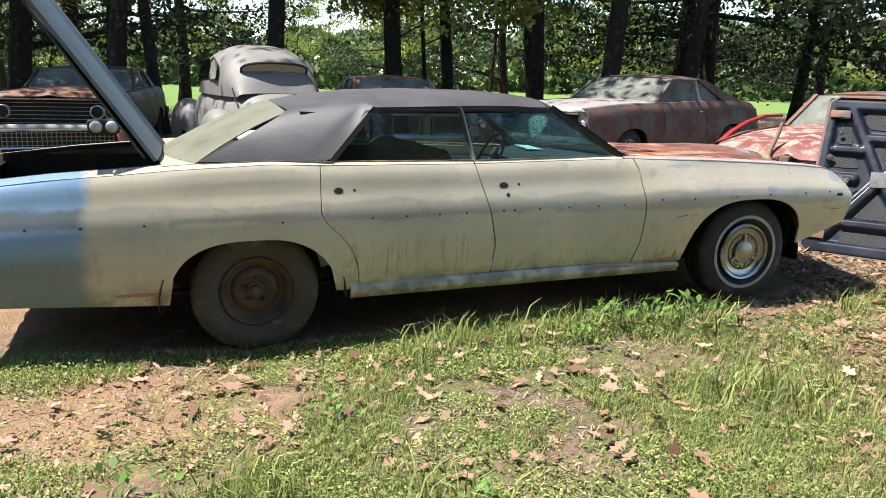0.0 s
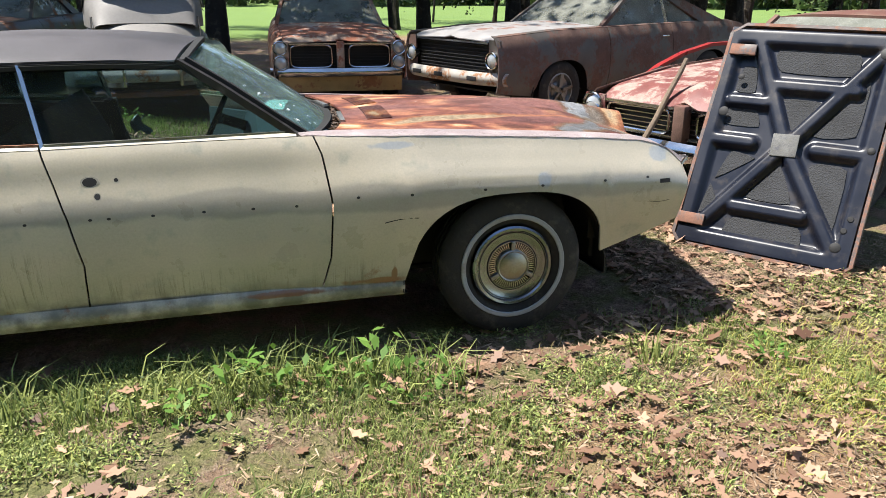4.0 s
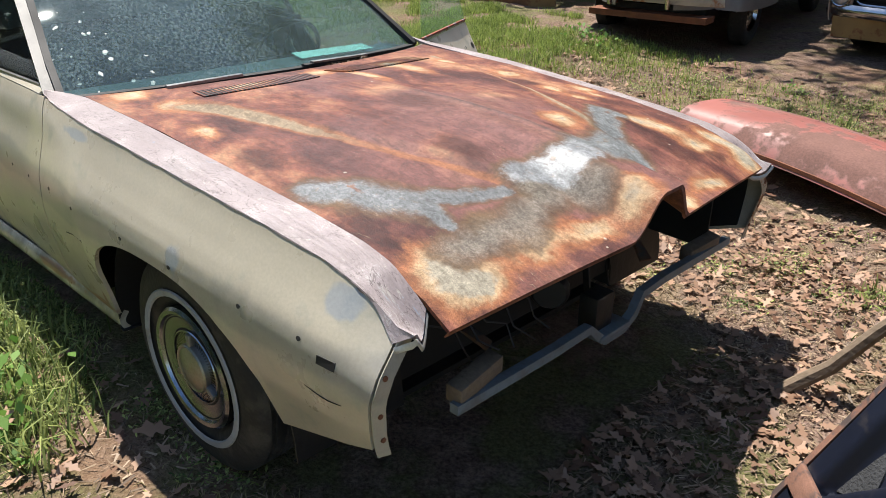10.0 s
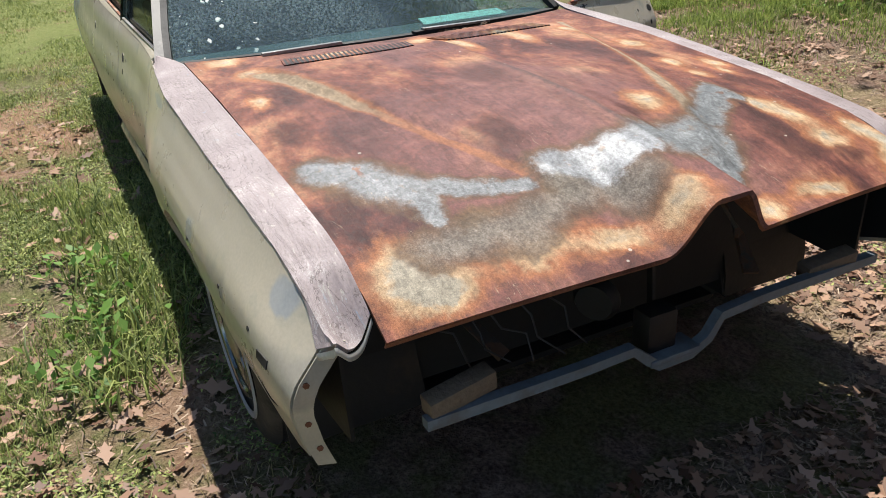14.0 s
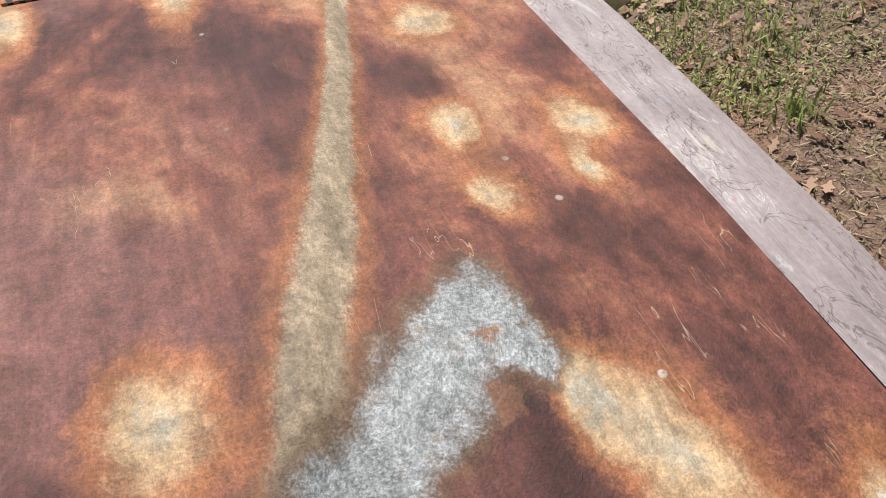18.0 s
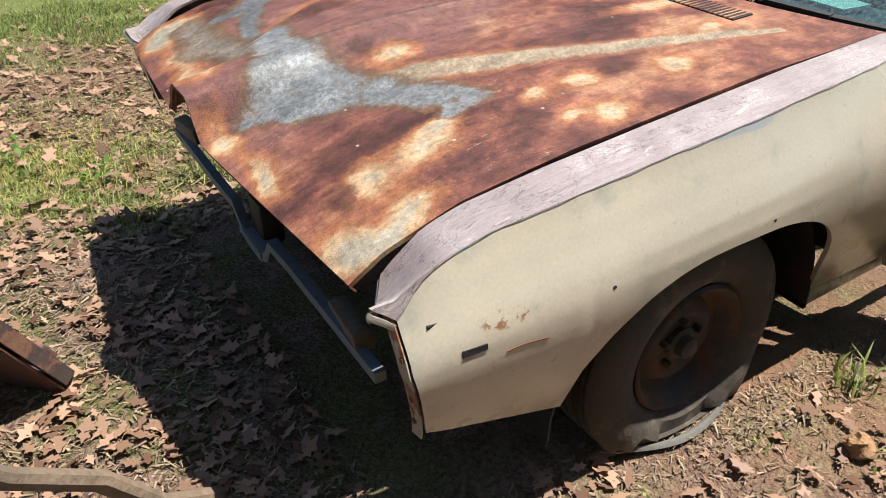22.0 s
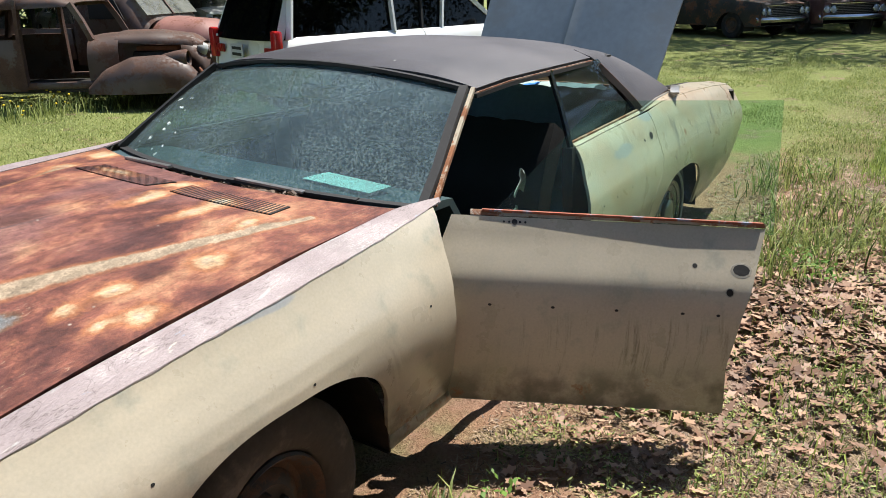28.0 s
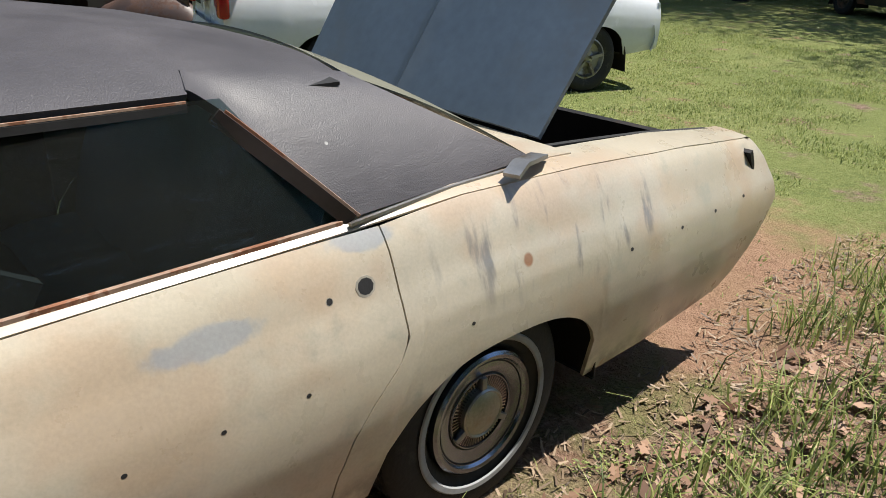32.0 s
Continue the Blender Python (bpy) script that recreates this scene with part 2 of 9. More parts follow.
def cream_paint():
    """Chalky cream paint of the big sedan: blue under-coat patches, grime low down, runs, rust specks."""
    k = Mat("chalky_cream_paint")
    x, y, z = k.xyz()
    big, mid, fine = k.noise(1.7, 5), k.noise(7, 6, 0.6), k.noise(120, 3)
    col = k.mix(k.band(big, 0.35, 0.68), (0.46, 0.415, 0.325), (0.545, 0.485, 0.38))
    col = k.mix(k.band(mid, 0.55, 0.75), col, (0.36, 0.35, 0.285))
    # warmer, tan patches on the sunny flank
    tan = k.math("MULTIPLY", k.math("MULTIPLY", k.band(y, 5.4, 5.9), k.band(x, 2.3, 1.6)), k.band(k.noise(2.3, 4), 0.45, 0.6))
    col = k.mix(k.math("MULTIPLY", tan, 0.65), col, (0.47, 0.345, 0.235))
    # trim-hole band: grey primer wear, with the reflected dark tree line painted in
    line = k.math("MULTIPLY", k.blob(x, z, 2.0, 0.745, 8.0, 0.055, k.noise(3.0, 4)), k.mix(k.band(y, 5.0, 5.2), (1.0, 1.0, 1.0), (0.2, 0.2, 0.2)))
    col = k.mix(k.math("MULTIPLY", line, 0.5), col, (0.22, 0.215, 0.20))
    # grime and moss low on the sills
    low = k.math("MULTIPLY", k.band(z, 0.42, 0.30), k.band(mid, 0.35, 0.6))
    col = k.mix(k.math("MULTIPLY", low, 0.8), col, (0.12, 0.115, 0.085))
    right, left = k.band(y, 5.2, 5.0), k.band(y, 5.0, 5.2)
    runs = k.most(k.math("MULTIPLY", right, k.most(streaked(k, x, z, 0.36, 0.56, 0.85, 1.75), streaked(k, x, z, 0.34, 0.43, 1.85, 3.1))), k.math("MULTIPLY", left, streaked(k, x, z, 0.36, 0.55, 2.25, 2.72)))
    col = k.mix(k.math("MULTIPLY", runs, 0.7), col, (0.13, 0.105, 0.06))
    # pale blue repaint on the tail of the shaded side, greyer and darker low down; blue showing through elsewhere
    tail = k.math("MULTIPLY", right, k.band(k.math("ADD", x, k.math("MULTIPLY", mid, 0.16)), -0.30, -0.40))
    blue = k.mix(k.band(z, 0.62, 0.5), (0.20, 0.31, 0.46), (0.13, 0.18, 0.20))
    # the painted reflection band runs on, darker, across the blue
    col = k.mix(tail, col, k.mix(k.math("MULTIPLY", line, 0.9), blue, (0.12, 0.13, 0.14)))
    wob = k.noise(11, 4)
    spots = k.most(k.math("MULTIPLY", right, k.most(k.blob(x, z, 4.38, 0.868, 0.055, 0.028, wob), k.blob(x, z, 3.78, 0.79, 0.04, 0.04, wob), k.blob(x, z, 3.1, 0.96, 0.1, 0.014, wob))), k.math("MULTIPLY", left, k.most(k.blob(x, z, 0.84, 0.965, 0.10, 0.022, wob), k.blob(x, z, 1.25, 0.86, 0.11, 0.03, wob), k.blob(x, z, 3.62, 0.895, 0.12, 0.013, wob))))
    col = k.mix(k.math("MULTIPLY", spots, 0.45), col, (0.19, 0.27, 0.38))
    # black scuffs behind the rear door on the sunny side
    sc = k.math("MULTIPLY", k.math("MULTIPLY", left, k.blob(x, z, 0.1, 0.84, 0.5, 0.14, 0.0, 0.9)), k.band(k.noise(1, 4, 0.6, co=k.stretch(13, 2, 3.2)), 0.55, 0.68))
    col = k.mix(k.math("MULTIPLY", sc, 0.85), col, (0.13, 0.13, 0.14))
    rust = k.most(k.math("MULTIPLY", left, k.most(k.blob(x, z, 0.32, 0.80, 0.018, 0.018, 0.0), k.math("MULTIPLY", k.blob(x, z, 4.31, 0.685, 0.06, 0.018, 0.0), k.band(k.noise(34, 5, 0.7), 0.50, 0.58)), k.math("MULTIPLY", k.blob(x, z, 4.45, 0.84, 0.035, 0.025, 0.0), k.band(k.noise(40, 5, 0.7), 0.53, 0.6)))), k.math("MULTIPLY", right, k.most(k.blob(x, z, 3.02, 0.345, 0.12, 0.016, wob), k.blob(x, z, 3.10, 0.37, 0.012, 0.05, wob), k.blob(x, z, 2.6, 0.315, 0.2, 0.012, wob), k.blob(x, z, -0.2, 0.33, 0.12, 0.01, wob))), k.math("MULTIPLY", k.band(z, 0.47, 0.34), k.band(k.noise(5.5, 7, 0.7), 0.60, 0.68)))
    col = k.mix(k.math("MULTIPLY", rust, 0.85), col, (0.25, 0.10, 0.035))
    col = k.mult(col, k.ramp(fine, (0.25, 0.88), (0.7, 1.0)))
    return k.done(col, k.ramp(mid, (0.3, 0.24), (0.75, 0.42)), 0.0, fine, 0.0002, 0.6, 0.5)


def hood_rust():
    """The bonnet: plum and orange rust, soft pale rings with grey hearts, worn ridges, bare grey metal in broad patches."""
    k = Mat("rusted_hood_steel")
    shift = k.node("ShaderNodeTexNoise", ("Vector", k.co), ("Scale", 7.0), ("Detail", 7.0), ("Roughness", 0.68)).outputs["Color"]
    sx, sy, sz = k.node("ShaderNodeSeparateXYZ", (0, shift)).outputs
    x0, y0, z0 = k.xyz()
    x = k.math("ADD", x0, k.math("MULTIPLY", k.math("SUBTRACT", sx, 0.5), 0.13))
    y = k.math("ADD", y0, k.math("MULTIPLY", k.math("SUBTRACT", sy, 0.5), 0.13))
    big = k.noise(1.0, 6, 0.60, 0.5, co=k.stretch(2.0, 3.6, 2.0))
    mid = k.noise(1.0, 8, 0.70, 0.3, co=k.stretch(6.5, 10, 6.5))
    fine, sand, pit = k.noise(85, 5, 0.75), k.noise(300, 3, 0.7), k.noise(620, 2, 0.6)
    grit = k.math("ADD", k.math("MULTIPLY", k.math("SUBTRACT", k.noise(34, 6, 0.78), 0.5), 0.55), k.math("MULTIPLY", k.math("SUBTRACT", sand, 0.5), 0.40))
    warm = k.math("ADD", k.math("MULTIPLY", big, 0.62), k.math("MULTIPLY", mid, 0.38))
    col = k.ramp(warm, (0.40, (0.058, 0.023, 0.021)), (0.46, (0.108, 0.040, 0.032)), (0.51, (0.175, 0.064, 0.045)), (0.56, (0.265, 0.112, 0.068)), (0.63, (0.38, 0.21, 0.12)))
    # the plum-coloured field between the ridges
    plum = k.math("MULTIPLY", k.band(k.math("ABSOLUTE", k.math("SUBTRACT", y, 5.0)), 0.62, 0.30), k.band(k.noise(1.9, 4, 0.55, 0.4), 0.40, 0.60))
    col = k.mix(k.math("MULTIPLY", plum, 0.85), col, k.mix(mid, (0.075, 0.036, 0.036), (0.25, 0.118, 0.104)))
    steady = (k.math("ADD", x0, k.math("MULTIPLY", k.math("SUBTRACT", x, x0), 0.25)), k.math("ADD", y0, k.math("MULTIPLY", k.math("SUBTRACT", y, y0), 0.25)))
    def capsule(ax, ay, bx, by, ra, rb, where=None):
        """Distance to a tapering stroke, in units of its half width."""
        ux, uy = bx - ax, by - ay
        wx, wy = where or (x, y)
        px, py = k.math("SUBTRACT", wx, ax), k.math("SUBTRACT", wy, ay)
        h = k.math("DIVIDE", k.math("ADD", k.math("MULTIPLY", px, ux), k.math("MULTIPLY", py, uy)), ux * ux + uy * uy)
        h = k.math("MINIMUM", k.math("MAXIMUM", h, 0.0), 1.0)
        dx, dy = k.math("SUBTRACT", px, k.math("MULTIPLY", h, ux)), k.math("SUBTRACT", py, k.math("MULTIPLY", h, uy))
        d = k.math("SQRT", k.math("ADD", k.math("MULTIPLY", dx, dx), k.math("MULTIPLY", dy, dy)))
        return k.math("SUBTRACT", 1.0, k.math("DIVIDE", d, k.math("ADD", ra, k.math("MULTIPLY", h, rb - ra))))
    def strokes(*rows):
        return k.most(*[capsule(*r) for r in rows])
    def strokes_fine(*rows):
        return k.most(*[capsule(*r, where=steady) for r in rows])
    def glow(*spots):
        f = None
        for a, b, c, d in spots:
            da, db = k.math("DIVIDE", k.math("SUBTRACT", x, a), c), k.math("DIVIDE", k.math("SUBTRACT", y, b), d)
            g = k.math("POWER", 0.368, k.math("ADD", k.math("MULTIPLY", da, da), k.math("MULTIPLY", db, db)))
            f = g if f is None else k.math("ADD", f, g)
        return f
    # pale rings: along the front edge, round the vents, and scattered on either wing of the panel
    front = glow((4.44, 4.41, 0.075, 0.075), (4.51, 4.45, 0.05, 0.09), (4.49, 4.70, 0.05, 0.11), (4.54, 4.88, 0.04, 0.09), (4.56, 5.06, 0.06, 0.06), (4.56, 5.52, 0.035, 0.10), (4.53, 5.86, 0.05, 0.06), (4.46, 5.91, 0.06, 0.04), (4.58, 5.30, 0.04, 0.07))
    rear = glow((2.95, 4.42, 0.07, 0.07), (3.17, 4.47, 0.07, 0.05), (3.10, 5.12, 0.07, 0.05), (3.28, 5.20, 0.12, 0.035), (3.17, 5.42, 0.05, 0.06), (3.47, 4.40, 0.06, 0.035), (3.30, 5.44, 0.10, 0.04), (3.30, 5.66, 0.06, 0.04), (3.12, 4.75, 0.03, 0.12))
    wing = glow((3.53, 5.76, 0.06, 0.055), (3.80, 5.71, 0.05, 0.035), (3.83, 5.86, 0.055, 0.045), (3.93, 5.71, 0.04, 0.028), (3.92, 5.83, 0.035, 0.025), (4.17, 5.68, 0.05, 0.03), (4.26, 5.72, 0.08, 0.05), (4.10, 5.32, 0.07, 0.06), (4.38, 5.86, 0.07, 0.05), (4.40, 5.72, 0.05, 0.06))
    f = k.math("ADD", k.math("ADD", k.math("ADD", front, rear), wing), k.math("ADD", k.math("MULTIPLY", grit, 0.5), k.math("MULTIPLY", k.math("SUBTRACT", mid, 0.5), 0.7)))
    col = k.mix(k.math("MULTIPLY", k.band(f, 0.05, 0.40), 0.85), col, (0.30, 0.120, 0.055))
    col = k.mix(k.math("MULTIPLY", k.band(f, 0.36, 0.85), 0.9), col, (0.45, 0.315, 0.185))
    col = k.mix(k.math("MULTIPLY", k.band(f, 0.82, 1.10), 0.8), col, (0.31, 0.295, 0.24))
    # deep brown scabs near the nose
    scab = glow((4.43, 5.60, 0.06, 0.07), (4.33, 5.60, 0.05, 0.06), (4.47, 5.73, 0.04, 0.05), (4.00, 5.78, 0.05, 0.05), (3.68, 5.70, 0.06, 0.05), (4.20, 4.38, 0.10, 0.04), (3.75, 4.40, 0.12, 0.05), (4.22, 5.62, 0.05, 0.03), (3.70, 5.05, 0.16, 0.09), (4.10, 4.86, 0.12, 0.06), (4.15, 5.22, 0.05, 0.04))
    col = k.mix(k.math("MULTIPLY", k.band(k.math("ADD", scab, grit), 0.25, 0.85), 0.7), col, (0.060, 0.024, 0.020))
    # worn pale ridges, sharp on their outer side, with an orange rim
    left = strokes_fine((3.10, 5.755, 3.40, 5.675, 0.018, 0.018), (3.40, 5.675, 3.75, 5.580, 0.018, 0.022), (3.75, 5.580, 4.05, 5.470, 0.022, 0.036), (4.05, 5.470, 4.28, 5.385, 0.036, 0.03))
    right = strokes_fine((3.20, 4.49, 3.34, 4.55, 0.034, 0.030), (3.34, 4.55, 3.72, 4.635, 0.030, 0.020), (3.72, 4.635, 4.05, 4.715, 0.014, 0.012), (4.05, 4.715, 4.26, 4.82, 0.012, 0.012))
    rg = k.math("MULTIPLY", grit, 1.4)
    l2, r2 = k.math("ADD", left, rg), k.math("ADD", right, rg)
    col = k.mix(k.math("MULTIPLY", k.band(k.most(l2, r2), -0.9, 0.1), 0.75), col, (0.27, 0.110, 0.052))
    col = k.mix(k.math("MULTIPLY", k.band(l2, -0.05, 0.45), 0.92), col, k.mix(fine, (0.20, 0.155, 0.105), (0.38, 0.31, 0.22)))
    col = k.mix(k.math("MULTIPLY", k.math("MULTIPLY", k.band(r2, -0.05, 0.5), k.band(x, 3.95, 3.6)), 0.85), col, k.mix(fine, (0.17, 0.13, 0.085), (0.33, 0.27, 0.18)))
    # olive-brown stain about the bare metal, then the metal itself
    bare = strokes((4.00, 4.37, 4.10, 4.46, 0.045, 0.062), (4.10, 4.46, 4.22, 4.54, 0.062, 0.055), (4.22, 4.54, 4.35, 4.54, 0.055, 0.022), (4.24, 4.60, 4.31, 4.79, 0.035, 0.030))
    lower = strokes((4.41, 4.49, 4.44, 4.72, 0.045, 0.055), (4.42, 4.72, 4.38, 4.90, 0.045, 0.05), (4.33, 4.88, 4.45, 5.02, 0.05, 0.055))
    slab = strokes((4.285, 4.89, 4.335, 5.10, 0.050, 0.055), (4.345, 4.97, 4.365, 5.10, 0.055, 0.050))
    blue = strokes((4.31, 5.15, 4.30, 5.36, 0.062, 0.075), (4.22, 5.44, 4.06, 5.61, 0.050, 0.042), (4.06, 5.61, 4.13, 5.66, 0.042, 0.022), (4.32, 5.38, 4.50, 5.27, 0.052, 0.030), (4.38, 5.20, 4.42, 5.28, 0.07, 0.06), (4.30, 5.37, 4.44, 5.33, 0.05, 0.025))
    rim = k.math("ADD", k.most(bare, lower, slab, blue), k.math("MULTIPLY", grit, 1.1))
    col = k.mix(k.math("MULTIPLY", k.band(rim, -0.75, -0.1), 0.85), col, (0.115, 0.068, 0.040))
    olive = glow((4.37, 4.63, 0.045, 0.07), (4.35, 4.86, 0.05, 0.05), (4.05, 4.38, 0.10, 0.05))
    col = k.mix(k.math("MULTIPLY", k.band(olive, 0.25, 0.8), 0.75), col, (0.125, 0.078, 0.042))
    g = k.math("MULTIPLY", grit, 1.25)
    def bite(sock, lo, hi):
        return k.band(k.math("ADD", sock, g), lo, hi)
    speck = k.band(k.math("ADD", k.math("MULTIPLY", fine, 0.5), k.math("MULTIPLY", sand, 0.5)), 0.40, 0.62)
    col = k.mix(k.math("MULTIPLY", bite(lower, -0.35, 0.9), 0.62), col, k.mix(speck, (0.155, 0.142, 0.118), (0.25, 0.24, 0.215)))
    col = k.mix(bite(blue, -0.28, 0.42), col, k.mix(speck, (0.16, 0.168, 0.17), (0.24, 0.25, 0.255)))
    col = k.mix(bite(bare, -0.28, 0.42), col, k.mix(speck, (0.122, 0.126, 0.130), (0.185, 0.192, 0.20)))
    # slab palest of the metal: its glare is partly in the colour
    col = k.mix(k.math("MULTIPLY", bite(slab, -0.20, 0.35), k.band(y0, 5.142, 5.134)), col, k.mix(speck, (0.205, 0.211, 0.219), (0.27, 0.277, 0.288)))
    # leftover scabs inside the metal, droppings, the crease's dark sheen painted on
    left_in = glow((4.085, 4.475, 0.030, 0.010), (4.085, 5.615, 0.010, 0.022), (4.15, 5.60, 0.022, 0.014))
    col = k.mix(k.math("MULTIPLY", k.band(left_in, 0.35, 0.7), 0.85), col, (0.16, 0.075, 0.045))
    metal = bite(k.most(bare, slab, blue), -0.28, 0.42)
    col = k.mix(k.math("MULTIPLY", k.math("MULTIPLY", metal, k.band(k.noise(24, 6, 0.75), 0.57, 0.66)), 0.6), col, (0.20, 0.13, 0.085))
    # dark line along the crest: the crease's shading put into the colour
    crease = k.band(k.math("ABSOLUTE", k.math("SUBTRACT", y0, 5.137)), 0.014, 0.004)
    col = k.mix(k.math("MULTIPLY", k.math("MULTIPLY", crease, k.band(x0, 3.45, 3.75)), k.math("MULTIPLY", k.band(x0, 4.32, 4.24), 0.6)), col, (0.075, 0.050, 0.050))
    drops = k.math("MULTIPLY", k.band(k.voro(15), 0.085, 0.05), k.band(k.noise(3.1, 2), 0.55, 0.62))
    col = k.mix(k.math("MULTIPLY", drops, 0.75), col, (0.50, 0.44, 0.37))
    # grain: blotches a few centimetres wide, faint runs down the slope, then sand
    col = k.mult(col, k.ramp(k.noise(17, 7, 0.78, 0.4), (0.36, 0.72), (0.52, 1.06), (0.66, 1.32)))
    col = k.mult(col, k.ramp(k.noise(1, 6, 0.72, 0.6, co=k.stretch(5, 48, 5)), (0.36, 0.86), (0.64, 1.18)))
    col = k.mult(col, k.ramp(fine, (0.30, 0.66), (0.62, 1.12)))
    col = k.mult(col, k.ramp(sand, (0.30, 0.74), (0.66, 1.14)))
    col = k.mult(col, k.ramp(pit, (0.30, 0.84), (0.66, 1.10)))
    scr = k.math("MULTIPLY", k.band(k.math("ABSOLUTE", k.math("SUBTRACT", k.noise(1, 3, 0.5, 0.6, co=k.stretch(5, 30, 2)), 0.5)), 0.004, 0.0015), k.band(k.noise(6, 3), 0.60, 0.66))
    col = k.mix(k.math("MULTIPLY", scr, 0.5), col, (0.50, 0.38, 0.26))
    rough = k.mix(metal, k.ramp(fine, (0.3, 0.52), (0.7, 0.80)), k.ramp(fine, (0.3, 0.38), (0.7, 0.48)))
    return k.done(col, rough, k.math("MULTIPLY", metal, 0.22), k.math("ADD", k.math("MULTIPLY", fine, 0.5), sand), 0.0012, 0.25)


def lilac_paint():
    """Peeling lilac-grey primer on top of the wings."""
    k = Mat("peeling_lilac_primer")
    x, y, z = k.xyz()
    n, cr = k.noise(5, 6), k.noise(1, 6, 0.7, 1.5, co=k.stretch(12, 55, 12))
    col = k.mix(k.band(n, 0.35, 0.65), (0.27, 0.22, 0.22), (0.36, 0.30, 0.30))
    col = k.mix(k.band(k.noise(2, 4), 0.55, 0.7), col, (0.24, 0.21, 0.205))
    dark = k.math("MULTIPLY", k.band(k.math("ABSOLUTE", k.math("SUBTRACT", k.noise(1, 5, 0.6, 1.0, co=k.stretch(7, 14, 7)), 0.5)), 0.010, 0.003), k.band(k.noise(3, 3), 0.42, 0.55))
    col = k.mix(k.math("MULTIPLY", dark, 0.7), col, (0.10, 0.075, 0.07))
    crack = k.math("MULTIPLY", k.band(k.math("ABSOLUTE", k.math("SUBTRACT", cr, 0.5)), 0.014, 0.004), k.band(n, 0.5, 0.62))
    col = k.mix(k.math("MULTIPLY", crack, 0.8), col, (0.62, 0.60, 0.57))
    flake = k.band(k.noise(1, 7, 0.75, 0.8, co=k.stretch(9, 26, 9)), 0.60, 0.64)
    col = k.mix(k.math("MULTIPLY", flake, 0.75), col, k.mix(k.band(k.noise(7, 2), 0.45, 0.6), (0.50, 0.46, 0.40), (0.24, 0.31, 0.40)))
    return k.done(k.mult(col, k.ramp(k.noise(160, 3), (0.3, 0.82), (0.7, 1.0))), 0.55, 0.0, cr, 0.004)


def vinyl():
    """The dull brown-black vinyl roof, faded, wrinkled, with bird spots."""
    k = Mat("faded_vinyl_roof")
    n, g = k.noise(1.6, 5), k.noise(260, 3)
    col = k.mix(k.band(n, 0.35, 0.7), (0.050, 0.047, 0.053), (0.086, 0.080, 0.088))
    sp = k.math("MULTIPLY", k.band(k.voro(9), 0.06, 0.03), k.band(k.noise(3, 2), 0.55, 0.6))
    col = k.mix(sp, col, (0.55, 0.55, 0.52))
    wr = k.noise(1, 5, 0.6, 1.0, co=k.stretch(4, 4, 15))
    return k.done(k.mult(col, k.ramp(g, (0.3, 0.75), (0.7, 1.0))), k.ramp(n, (0.3, 0.42), (0.7, 0.6)), 0.0, k.math("ADD", g, k.math("MULTIPLY", wr, 2.0)), 0.0012)


